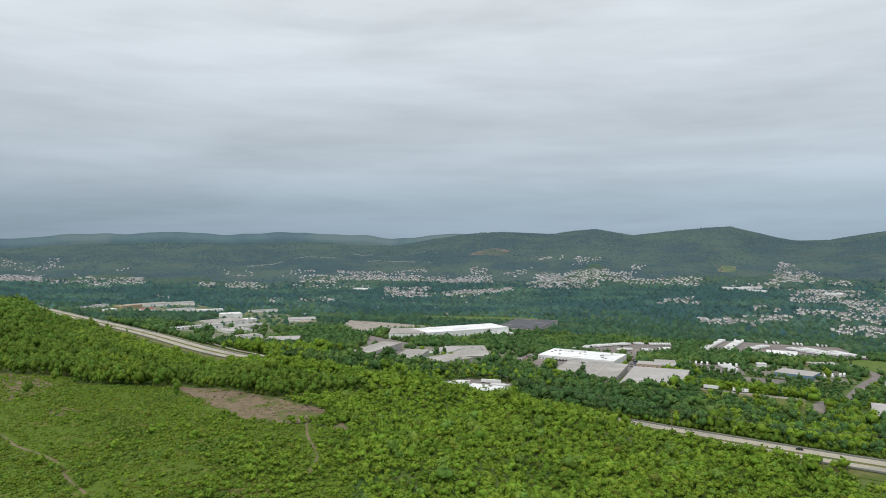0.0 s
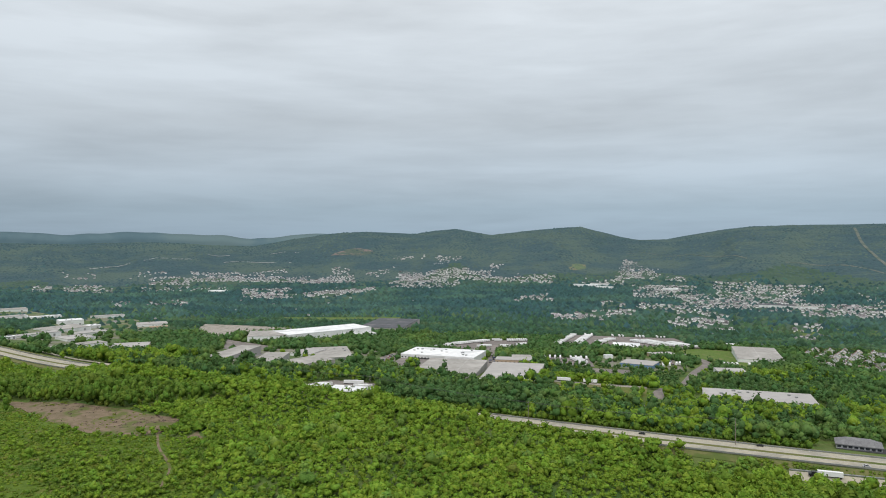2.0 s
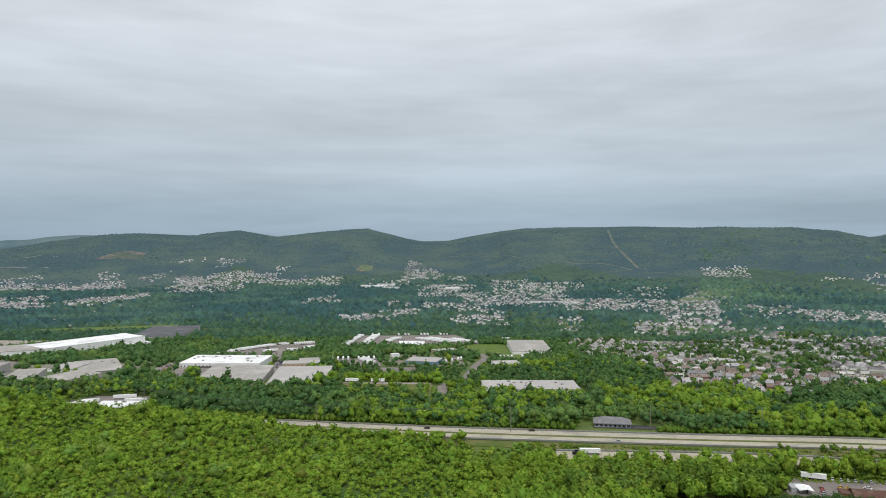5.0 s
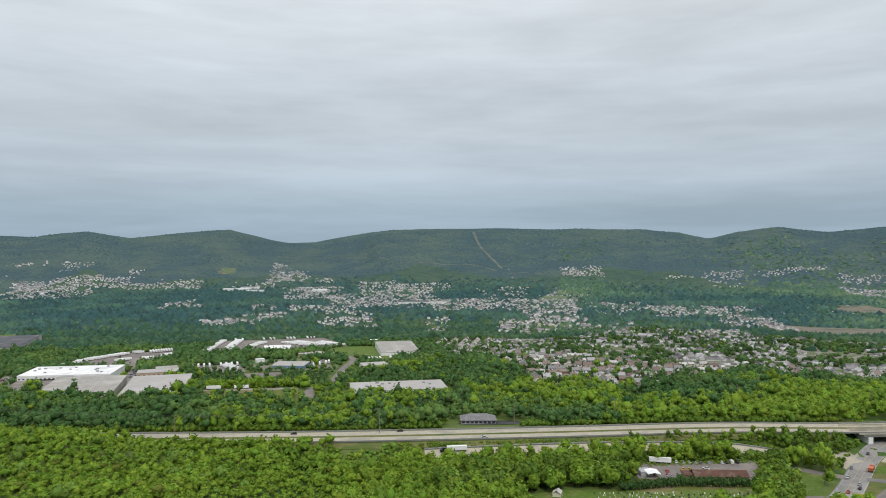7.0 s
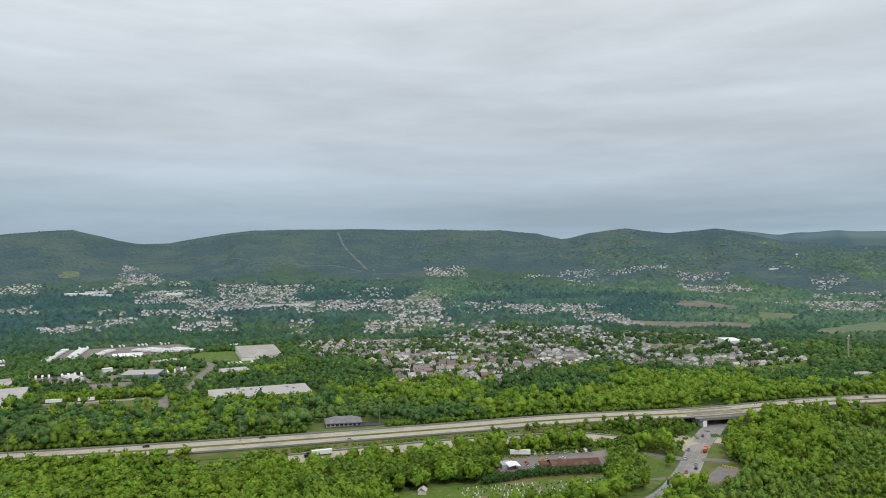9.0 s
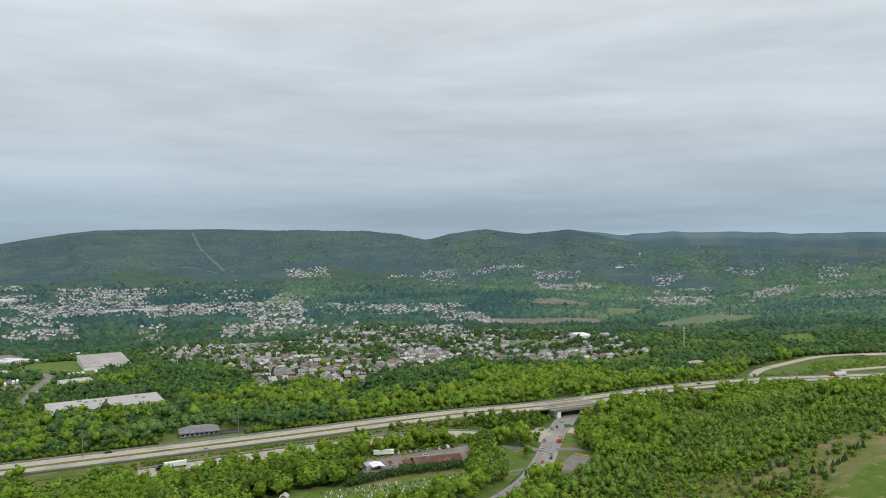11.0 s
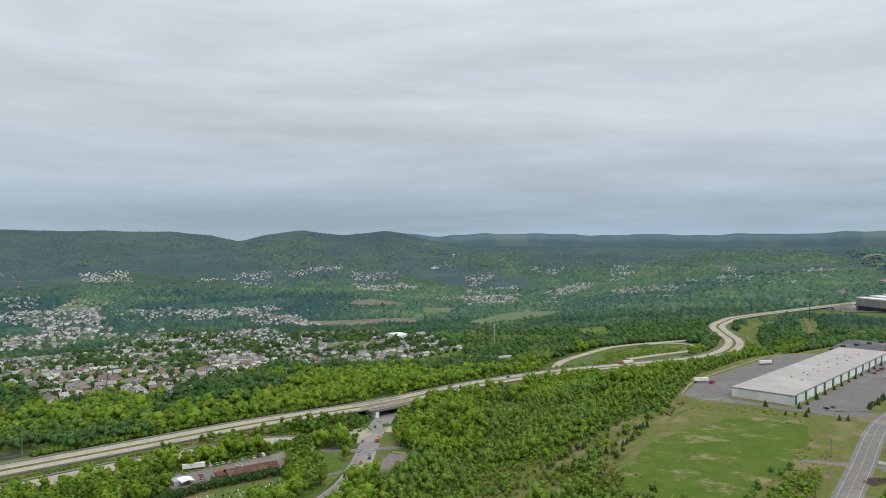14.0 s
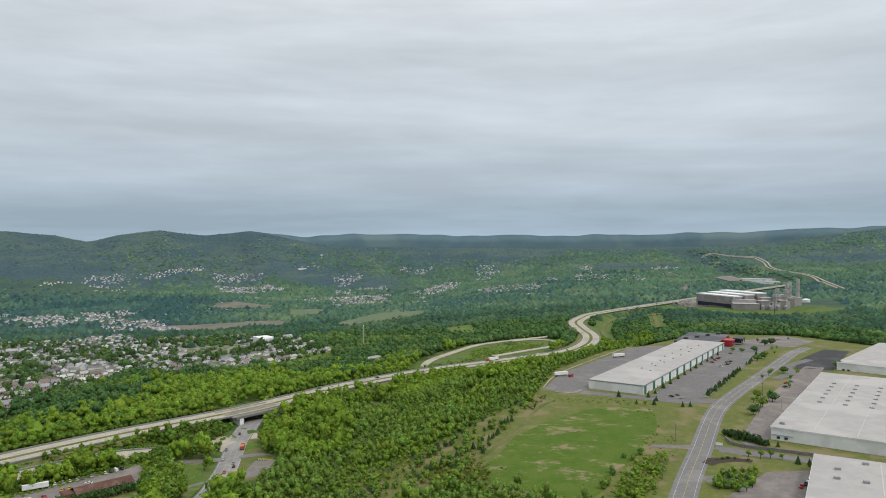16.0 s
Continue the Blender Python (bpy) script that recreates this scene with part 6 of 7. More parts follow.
# ---- signs, barriers, poles, lamps ----
sign = thing("road_sign", "yellow rectangular road sign on two posts", "sign", (441, 167.2, lies(441, 167.2) - .2), -75)
part("board", boxes(((5.0, 0.12, 3.2), (0, 0, 1.2))), PAINT["yellow"], sign)
part("post", boxes(((0.15, 0.15, 2.6), (-1.6, 0.12, 0)), ((0.15, 0.15, 2.6), (1.6, 0.12, 0))), STEEL, sign)
for k in range(5):
    b = thing("barrier", "yellow and white striped road barrier", "barrier", (480.5 - 0.1 * k, 164 - k * 2.1, lies(480, 160) - .1), -70, "row of barriers")
    part("rail", boxes(((1.9, 0.2, 0.5), (0, 0, 0.6), 18)), PAINT["yellow"], b)
    part("foot", boxes(((0.2, 0.9, 0.65), (-0.7, 0, 0)), ((0.2, 0.9, 0.65), (0.7, 0, 0))), WHITE, b)
green_sign = thing("highway_sign", "green highway sign on steel posts", "sign", (-205, 838, ground_z(-205, 838)), 50)
part("board", boxes(((5, 0.2, 3), (0, 0, 4))), GREEN, green_sign)
part("post", boxes(((0.25, 0.25, 4.2), (-1.8, 0.2, 0)), ((0.25, 0.25, 4.2), (1.8, 0.2, 0))), STEEL, green_sign)
low_sign = thing("entrance_sign", "low white entrance sign beside the driveway", "sign", (462, -141, lies(462, -141) - 0.1), 72)
part("board", boxes(((4.2, 0.35, 1.5), (0, 0, 0.7))), WHITE, low_sign)
part("post", boxes(((0.3, 0.3, 0.8), (-1.6, 0, 0)), ((0.3, 0.3, 0.8), (1.6, 0, 0))), STEEL, low_sign)


def utility_pole(tall, double=False, mat=None):
    ob = thing("utility_pole", "tall pale wooden utility pole with cross-arms", "utility pole")
    part("shaft", tube(bmesh.new(), [(0, 0, -1), (0, 0, tall * 0.6), (0, 0, tall)], [0.32, 0.26, 0.2], 8), mat or WOOD, ob)
    for k in range(2 if double else 1):
        z = tall - 0.8 - k * 2.4
        part("cross_arm", boxes(((3.4, 0.2, 0.22), (0, 0.2, z))), WOOD, ob)
        for x in (-1.5, -0.6, 0.6, 1.5):
            part("insulator", tube(bmesh.new(), [(x, 0.2, z + 0.2), (x, 0.2, z + 0.6)], [0.09, 0.07], 6), STEEL, ob)
    return ob


POLES = [(-50, 752, 18), (58, 640, 19), (166, 513, 20), (291, 439, 20), (388, 396, 14), (455, 351, 14), (705, 365, 20), (636, 349, 14), (680, 250, 12)]
base_pole = utility_pole(19, True)
for k, (x, y, h) in enumerate(POLES):
    m = pose(x, y, ground_z(x, y), 0, 0, 55)
    if k == 0:
        base_pole.matrix_basis = m
    else:
        copy_thing(base_pole, m)
short = utility_pole(12)
short.matrix_basis = pose(458, 194, ground_z(458, 194), 0, 0, 20)
for x, y in ((477, 196.5), (415, 187), (397, -91), (470, -116), (612, -222), (572, -206)):
    copy_thing(short, pose(x, y, ground_z(x, y), 0, 0, 20))
wires = []
for a, b in zip(POLES[:4], POLES[1:4]):
    for off in (-1.5, 0, 1.5):
        bm = bmesh.new()
        pts = []
        for t in np.linspace(0, 1, 9):
            x, y = pt(a, b, t)
            z = (ground_z(a[0], a[1]) + 18.7) * (1 - t) + (ground_z(b[0], b[1]) + 18.7) * t - 5 * 4 * t * (1 - t) * 0.4
            pts.append((x + off * 0.55, y + off * 0.82, z))
        wires.append(tagged(part("power_line", tube(bm, pts, [0.05] * 9, 4), DARK), "thin dark power line sagging between poles", "power line"))


def street_lamp(tall=9.0):
    ob = thing("street_lamp", "slim pale street lamp with a flat head", "street lamp")
    part("post", tube(bmesh.new(), [(0, 0, -0.5), (0, 0, tall)], [0.14, 0.09], 8), STEEL, ob)
    part("arm", boxes(((1.6, 0.1, 0.1), (0.7, 0, tall - 0.1))), STEEL, ob)
    part("head", boxes(((0.8, 0.35, 0.15), (1.5, 0, tall - 0.12))), WHITE, ob)
    return ob


lamp = street_lamp()
for k, (x, y) in enumerate(((609, -179), (628, -190), (700, -226), (760, -258), (648, -252), (572, -222), (626, -236), (548, -196), (700, -240), (985, -345), (1030, -385), (1070, -420))):
    m = pose(x, y, 13.3, 0, 0, 60)
    lamp.matrix_basis = m if k == 0 else lamp.matrix_basis
    if k:
        copy_thing(lamp, m)
mast = thing("floodlight_mast", "tall pale floodlight mast among trees", "mast", (1143, 216, ground_z(1143, 216)), 0)
part("shaft", tube(bmesh.new(), [(0, 0, -1), (0, 0, 20), (0, 0, 38)], [0.9, 0.7, 0.45], 8), PALE_ROOF, mast)
part("head", boxes(((4.5, 1.2, 2.0), (0, 0, 36))), WHITE, mast, "white lamp head")
copy_thing(mast, pose(1222, 232, ground_z(1222, 232) - 14, 0, 0, 40))
for x, y in ((1560, -236), (1450, -320), (1620, 60), (1900, 250), (1480, -560)):
    py = thing("pylon", "dark slim power pylon among trees", "pylon", (x, y, ground_z(x, y)), 25)
    part("shaft", tube(bmesh.new(), [(0, 0, -1), (0, 0, 34)], [0.8, 0.35], 6), DARK, py)
    for z in (24, 28, 32):
        part("arm", boxes(((9 - (z - 24) * 0.4, 0.4, 0.4), (0, 0, z))), DARK, py)
water = thing("water_tower", "white bulb water tower far across the valley", "water tower", (3740, 933, ground_z(3740, 933)), 0)
part("stem", tube(bmesh.new(), [(0, 0, -1), (0, 0, 16)], [1.6, 1.4], 8), WHITE, water)
part("tank", tube(bmesh.new(), [(0, 0, 14), (0, 0, 17), (0, 0, 21), (0, 0, 23)], [2, 6, 6, 2], 14), WHITE, water)

# the curved block wall below the warehouse
ret = tagged(new("retaining_wall"), "curved grey block retaining wall topped by shrubs", "wall")
bm = bmesh.new()
for (ax, ay), (bx, by) in zip([(478, -150), (466, -150), (460, -156), (456, -166), (449, -182), (440, -200)], [(466, -150), (460, -156), (456, -166), (449, -182), (440, -200), (430, -222)]):
    l = math.hypot(bx - ax, by - ay)
    box(bm, (l + 0.6, 0.7, 3.4), ((ax + bx) / 2, (ay + by) / 2, 12.9), math.degrees(math.atan2(by - ay, bx - ax)))
part("wall", bm, STONE, ret)
kerb = tagged(strip("kerb", [(618, -50), (614, -58), (616, -66), (628, -74)], 0.7, CONCRETE, rise=0.35), "pale concrete kerb round the yard corner", "kerb", kind="structure")
tagged(strip("kerb", [(633, -41), (700, -60), (800, -113), (892, -166)], 0.8, CONCRETE, rise=0.5), "low pale wall behind the truck yard", "kerb", kind="structure")

# ---- woods ----
rng = np.random.default_rng(7)


def template(level, squash=0.85):
    bm = bmesh.new()
    bmesh.ops.create_icosphere(bm, subdivisions=level, radius=1)
    bm.verts.ensure_lookup_table()
    v = np.array([p.co for p in bm.verts])
    f = np.array([[q.index for q in p.verts] for p in bm.faces])
    bm.free()
    return v * (1, 1, squash), f


ICO1 = template(1)
CAP = (np.array([[math.cos(a), math.sin(a), -.45] for a in np.linspace(0, 2 * math.pi, 6, endpoint=False)] + [[0, 0, .62]]), np.array([[k, (k + 1) % 6, 6] for k in range(6)]))
DOME = (np.array([[math.cos(a), math.sin(a), -.5] for a in np.linspace(0, 2 * math.pi, 5, endpoint=False)] + [[.68 * math.cos(a + .5), .68 * math.sin(a + .5), .3] for a in np.linspace(0, 2 * math.pi, 5, endpoint=False)] + [[0, 0, .72]]), np.array([t for k in range(5) for t in ([k, (k + 1) % 5, 5 + k], [(k + 1) % 5, 5 + (k + 1) % 5, 5 + k], [5 + k, 5 + (k + 1) % 5, 10])]))


def crowns(x, y, z, size, tall, shape, lobes, tufts, rough):
    """Verts, faces, a tone for each vert and smooth flags for each face of many crowns, each of several dented lobes under sprays of leaves."""
    v, f = shape
    n, nv = len(x), len(v)
    scale = np.stack([size, size, tall], 1)[:, None]
    at = np.stack([x, y, z], 1)[:, None]
    own = rng.random(n)
    if lobes > 1:
        d = rng.normal(size=(n, lobes, 3))
        d /= np.linalg.norm(d, axis=-1, keepdims=True)
        d[:, 0] = (0, 0, 0.6)
        core = d * scale * 0.5
        big = np.repeat(scale, lobes, 1) * rng.uniform(0.46, 0.64, (n, lobes, 1))
    else:
        core, big = np.zeros((n, 1, 3)), scale * (0.92 if tufts else 1.0)
    mid = (core + at).reshape(-1, 1, 3)
    wide = big.reshape(-1, 1, 3)
    m = len(mid)
    turn = rng.uniform(0, 2 * math.pi, m)
    c, s = np.cos(turn)[:, None], np.sin(turn)[:, None]
    w = np.stack([v[:, 0] * c - v[:, 1] * s, v[:, 0] * s + v[:, 1] * c, np.broadcast_to(v[:, 2], (m, nv))], -1)
    dent = 1 + rough * (rng.random((m, nv, 1)) - 0.5) * 2
    verts = (w * dent * wide + mid).reshape(-1, 3)
    faces = (f[None] + (np.arange(m) * nv)[:, None, None]).reshape(-1, 3)
    tone = np.repeat(own, lobes * nv)
    smooth = np.ones(len(faces), bool)
    if tufts:
        pick = rng.integers(0, lobes, (n, tufts))
        row = np.arange(n)[:, None]
        d = rng.normal(size=(n, tufts, 3))
        d[..., 2] = np.abs(d[..., 2]) * 1.1 - 0.35
        d /= np.linalg.norm(d, axis=-1, keepdims=True)
        hub = core[row, pick] + at + d * big[row, pick] * rng.uniform(0.92, 1.38, (n, tufts, 1))
        # each spray lies over the crown, a little tilted
        facing = d + rng.normal(size=d.shape) * 0.6
        facing /= np.linalg.norm(facing, axis=-1, keepdims=True)
        a = np.cross(facing, rng.normal(size=d.shape))
        a /= np.linalg.norm(a, axis=-1, keepdims=True)
        b = np.cross(facing, a)
        reach = (size * (0.42 if lobes == 1 else 0.29))[:, None, None] * rng.uniform(0.6, 1.25, (n, tufts, 1))
        tri = np.stack([hub + a * reach, hub - a * reach * 0.55 + b * reach * 0.8, hub - a * reach * 0.5 - b * reach * 0.85], 2)
        more = np.arange(n * tufts * 3).reshape(-1, 3) + len(verts)
        verts, faces = np.concatenate([verts, tri.reshape(-1, 3)]), np.concatenate([faces, more])
        tone = np.concatenate([tone, np.repeat(own, tufts * 3)])
        smooth = np.concatenate([smooth, np.zeros(n * tufts, bool)])
    return verts, faces, tone, smooth


def leafage(name, made, mat):
    """A mesh object of crowns."""
    verts, faces, tone, smooth = made
    me = mesh_from(name, verts, faces, [mat], smooth)
    me.attributes.new("tone", "FLOAT", "POINT").data.foreach_set("value", tone.astype(np.float32))
    return new(name, me)


def scatter(r0, r1, a0, a1, gap):
    """Uneven places in a ring of the land, about gap apart."""
    g = np.arange(-r1, r1, gap)
    x, y = np.meshgrid(g, g)
    x[1::2] += gap / 2
    x, y = (x + rng.uniform(-.45, .45, x.shape) * gap).ravel(), (y + rng.uniform(-.45, .45, y.shape) * gap).ravel()
    r, az = np.hypot(x, y), np.degrees(np.arctan2(x, y))
    keep = (r >= r0) & (r < r1) & (az > a0) & (az < a1)
    return x[keep], y[keep]


LOOP_LAND = [(790, 62), (800, 100), (870, 96), (1005, 36), (1072, -34), (1080, -92), (1010, -100), (905, -46), (860, 8)]


def bearing(x, y):
    return np.degrees(np.arctan2(x, y))


def wooded(x, y):
    """Where trees may stand."""
    ok = seg_dist(x, y, HIGHWAY) > np.where((bearing(x, y) > -17) & (bearing(x, y) < 63) | (side(x, y) > 0), 19.5, 23)
    # open verges: beside the highway to the west, and round the loop
    ok &= ~((bearing(x, y) < -17) & (bearing(x, y) > -26) & (side(x, y) < 0) & (side(x, y) > -46))
    ok &= ~inside(x, y, LOOP_LAND)
    ok &= (seg_dist(x, y, RAMP_LOW) > np.where(x < 340, 12, 24)) | ((x > 352) & (x < 470)) | (side(x, y) > -20)
    for line, half in ((RAMP_LOW, 6.5), (RAMP_OUT, 9), (LOOP, 9), (ROADX, 12.5), (MILL_ROAD, 13), (YARD_ROAD, 9), (RAMP_WEST, 9), (FAR_HIGHWAY, 24), (TRACK, 2.5), (FOOTPATH, 2.4), (WOOD_TRACKS[0], 17), (WOOD_TRACKS[1], 17)):
        ok &= seg_dist(x, y, line) > half
    for _, _, outline, mat in OPEN:
        few = 0.10 if mat is TOWN_GROUND else 0.006 if mat is SCRUB_GRASS else 0.0
        ok &= ~inside(x, y, outline) | (rng.random(len(x)) < few)
    for outline in BUILT:
        ok &= ~inside(x, y, outline)
    return ok


def stand(name, label, mat, ring, gap, size, stretch, shape, lobes, tufts, rough, want=None, clear=True, sink=0.0):
    x, y = scatter(*ring, gap)
    if clear:
        keep = wooded(x, y)
        x, y = x[keep], y[keep]
    if want is not None:
        keep = want(x, y)
        x, y = x[keep], y[keep]
    n = len(x)
    k = rng.uniform(*size, n) * np.exp(0.16 * rng.normal(size=n)) * (1 + 0.22 * wave(x, y, 45, 4))
    k = k * (1 - 0.38 * inside(x, y, LOW_WOOD))
    tall = k * rng.uniform(*stretch, n)
    z = height(x, y) + relief(x, y) - sink * tall + (tall * 0.4 if shape is DOME or shape is CAP else tall * 0.7 if lobes == 1 else tall + k * 0.25)
    return tagged(leafage(name, crowns(x, y, z, k, tall, shape, lobes, tufts, rough), mat), label, "woods", kind="stuff")


def near_side(x, y):
    return side(x, y) < 0


def fresh(x, y):
    """Lighter woods in wide patches, more of them to the east."""
    return wave(x, y, 420, 2) + 0.5 * rng.normal(size=len(x)) > 0.75 - 0.95 * sstep(54, 80, bearing(x, y))


def thin(x, y):
    """Fewer trees between the houses."""
    far, t = hamlet(x, y), np.zeros(len(x), bool)
    for outline in TOWN:
        t |= inside(x, y, outline)
    return ~(t | (far > 0)) | (rng.random(len(x)) < np.where(t, 0.05, 0.5 - 0.5 * far))


def tall_wood(x, y):
    """The grown wood behind the clearing, well away from the highway."""
    return (np.hypot(x, y) > 560) & (side(x, y) < -105) & (bearing(x, y) < -6)


EDGE_TREES = [(255, 345), (300, 345), (345, 318), (380, 292), (396, 300), (376, 276), (352, 270), (320, 292), (262, 318)]
LOW_WOOD = [(300, 780), (330, 960), (470, 860), (560, 910), (600, 850), (520, 770), (400, 720)]
SAPLINGS = [(360, 100), (392, 96), (447, 99), (520, 62), (600, 16), (680, -18), (650, -14), (578, 4), (537, 18), (513, 34), (476, 42), (440, 46), (413, 56), (395, 62), (350, 72)]
COPSE = [(426, 226), (436, 224), (472, 232), (478, 212), (468, 200), (446, 196), (424, 206), (420, 216)]

# ---- trees that can be told apart ----
def bare_tree(bm, tall, r):
    tube(bm, [(0, 0, -0.6), (0.1, 0, tall * 0.3), (0, 0.1, tall * 0.75)], [0.28, 0.2, 0.06], 6)
    for k in range(5):
        a = k * 2.4
        z = tall * (0.3 + 0.08 * k)
        tube(bm, [(0, 0, z), (math.cos(a) * r * 0.4, math.sin(a) * r * 0.4, z + r * 0.3), (math.cos(a) * r * 0.75, math.sin(a) * r * 0.75, z + r * 0.7)], [0.1, 0.07, 0.03], 4)
    return bm


def tree(label, tall, r, mat, lobes=8, tufts=190, name="tree"):
    ob = thing(name, label, "tree")
    part("trunk", bare_tree(bmesh.new(), tall, r), BARK, ob, "grey-brown trunk with limbs")
    half = tall * (0.42 if name == "tree" else 0.5)
    crown = leafage("crown", crowns(np.zeros(1), np.zeros(1), np.full(1, tall - half), np.full(1, r), np.full(1, half), ICO1, lobes, tufts, 0.45), mat)
    crown.parent = ob
    tagged(crown, "uneven crown of leaves")
    return ob


def conifer(label, tall, r):
    ob = thing("conifer", label, "tree")
    part("trunk", tube(bmesh.new(), [(0, 0, -0.3), (0, 0, tall * 0.9)], [0.14, 0.04], 6), BARK, ob)
    bm = bmesh.new()
    for k in range(7):
        z, w = tall * (0.08 + 0.125 * k), r * (1 - 0.13 * k)
        ring = [bm.verts.new((math.cos(a) * w * q, math.sin(a) * w * q, z - 0.1 * w * (q - 0.8))) for a, q in zip(np.linspace(0, 2 * math.pi, 12, endpoint=False) + k, [1.1, 0.72] * 6)]
        tip = bm.verts.new((0, 0, z + tall * 0.24))
        for i in range(12):
            bm.faces.new((ring[i], ring[(i + 1) % 12], tip))
    part("needles", bm, NEEDLES, ob, "tiers of dark needles")
    return ob


def plant_out(kinds, spots, pick):
    done = set()
    for x, y in spots:
        made = pick.choice(kinds)
        k = pick.uniform(0.8, 1.2)
        m = pose(x, y, ground_z(x, y), 0, 0, pick.uniform(0, 360))
        if made.name in done:
            ob = copy_thing(made, m)
        else:
            done.add(made.name)
            ob = made
            ob.matrix_basis = m
        ob.scale = (k, k, k * pick.uniform(0.9, 1.1))
    for made in kinds:
        if made.name not in done:
            for o in (*made.children, made):
                bpy.data.objects.remove(o)


tr = random.Random(3)
BIG = [tree("bright green broadleaf tree at the wood's edge", 13.5, 4.6, YOUNG), tree("tall green broadleaf tree at the wood's edge", 15, 5.2, GROWN), tree("young green broadleaf tree", 10.5, 3.6, YOUNG), tree("rounded mid-green broadleaf tree", 12.5, 4.8, ASPEN), tree("dense green broadleaf tree", 12, 4.2, GROWN)]
spots = []
ex, ey = scatter(300, 620, 35, 75, 6.0)
ek = wooded(ex, ey) & (inside(ex, ey, EDGE_TREES) | inside(ex, ey, COPSE))
spots = list(zip(ex[ek].tolist(), ey[ek].tolist()))[:250]
cx, cy = scatter(400, 500, 55, 72, 6.5)
ck = inside(cx, cy, [(386, 205), (398, 182), (416, 187), (436, 199), (431, 218), (411, 209)]) & (seg_dist(cx, cy, ROADX) > 14) & (seg_dist(cx, cy, [(437, 178), (421, 192), (396, 204), (372, 213)]) > 4.5)
spots += list(zip(cx[ck].tolist(), cy[ck].tolist()))
plant_out(BIG, spots, tr)
HEDGE = [tree("tall dark green hedge bush", 6.4, 2.2, GARDEN, 5, 60, "hedge_bush"), tree("dark green hedge bush", 5.8, 2.1, GARDEN, 5, 60, "hedge_bush")]
plant_out(HEDGE, [(x + tr.uniform(-.6, .6), y + tr.uniform(-.6, .6)) for a, b, n in (((352, 266), (388, 249), 28), ((388, 249), (406, 231), 18), ((406, 231), (424, 218), 16)) for x, y in [pt(a, b, k / n) for k in range(n)]], tr)
FIRS = [conifer("dark green conifer beside the car park", 5.4, 1.9), conifer("small dark green conifer", 4.0, 1.6), conifer("broad dark green conifer", 4.8, 2.1)]
fir_spots = [(x + tr.uniform(-1, 1), y + tr.uniform(-1, 1)) for a, b, n in (((612, -177), (668, -208), 14), ((672, -210), (735, -245), 14), ((765, -262), (792, -276), 5)) for x, y in [pt(a, b, k / n) for k in range(n)]]
fir_spots += [(602, -126), (617, -135), (640, -147), (660, -158), (684, -171), (704, -182), (724, -193), (742, -203), (762, -214), (782, -226), (803, -237), (826, -250), (603, -102), (579, -112), (575, -125), (570, -146), (571, -152), (590, -130), (429, -176), (428, -182), (424, -181), (478, -157), (475, -160), (473, -164), (470, -168), (467, -173), (464, -178), (830, -300), (836, -296)]
fir_spots += [(458, 44), (466, 38), (430, 40), (431, 29), (449, 22), (456, 15), (470, 5), (484, -1), (456, 48), (445, 25), (512, -8), (476, 2), (522, 10), (480, 0), (462, 41), (434, 34), (427, 36), (452, 19), (473, 3), (508, -6), (516, -11)]
plant_out(FIRS, fir_spots, tr)
LAWN = [tree("small round green tree on a lawn", 5.0, 2.0, ASPEN, 6, 70), tree("small bright green lawn tree", 4.4, 1.7, YOUNG, 5, 60)]
lawn_spots = [(441, -152), (438, -158), (439, -164), (437, -170), (597, -212), (612, -227), (570, -203), (648, -258), (622, -232), (590, -207), (575, -118), (382, -117), (396, -128), (390, -131), (386, -135), (402, -142), (384, -124), (380, -130), (388, -126), (660, -262), (690, -276), (722, -296), (746, -345), (735, -352), (728, -362), (880, -330), (905, -345), (990, -352), (1010, -375), (1060, -420), (840, -318), (690, -250), (706, -262), (720, -270)]
plant_out(LAWN, lawn_spots, tr)

bush_kinds = [tree("tall loose willow bush in rough grass", 4.6, 2.0, ASPEN, 5, 70, "bush"), tree("bright green bush at the field's edge", 3.4, 1.7, YOUNG, 5, 60, "bush"), tree("dark green shrub beside the driveway", 3.8, 1.9, WOODS, 5, 60, "bush")]
bx, by = scatter(330, 620, 74, 118, 4.2)
bk = (inside(bx, by, [(437, -76), (452, -92), (400, -92), (356, -72), (356, -50), (393, -60)]) & (rng.random(len(bx)) < 0.24)) | (inside(bx, by, [(398, -119), (410, -131), (412, -146), (394, -141), (376, -124), (384, -112)]) & (rng.random(len(bx)) < 0.75)) | (inside(bx, by, [(447, 99), (472, 60), (489, 33), (542, 4), (568, -12), (610, -38), (560, -24), (430, 12), (397, 29), (370, 60), (400, 85)]) & (rng.random(len(bx)) < 0.28))
plant_out(bush_kinds, list(zip(bx[bk].tolist(), by[bk].tolist())), tr)
BED_SHRUBS = [tree("low dark shrub in a mulch bed", 1.5, 1.1, WOODS, 4, 40, "shrub")]
plant_out(BED_SHRUBS, [(435, -135), (436.5, -138.5), (436, -142.5), (433, -131), (433.5, -149)], tr)
ROUND_TREES = [tree("large round green tree beside the car park", 8.0, 4.0, WOODS, 8, 120), tree("broad green tree on the verge", 7.0, 3.4, ASPEN, 8, 110)]
plant_out(ROUND_TREES, [(593, -223), (605, -215), (573, -208), (547, -192), (719, -281), (864, -279), (855, -286), (857, -301), (934, -341), (944, -354), (805, -291), (790, -281), (822, -301), (746, -345)], tr)
TIGHT = [tree("dense dark arborvitae in a tall hedge", 6.0, 2.0, NEEDLES, 7, 90, "hedge_bush"), tree("dark arborvitae in a hedge", 5.2, 1.8, NEEDLES, 7, 80, "hedge_bush")]
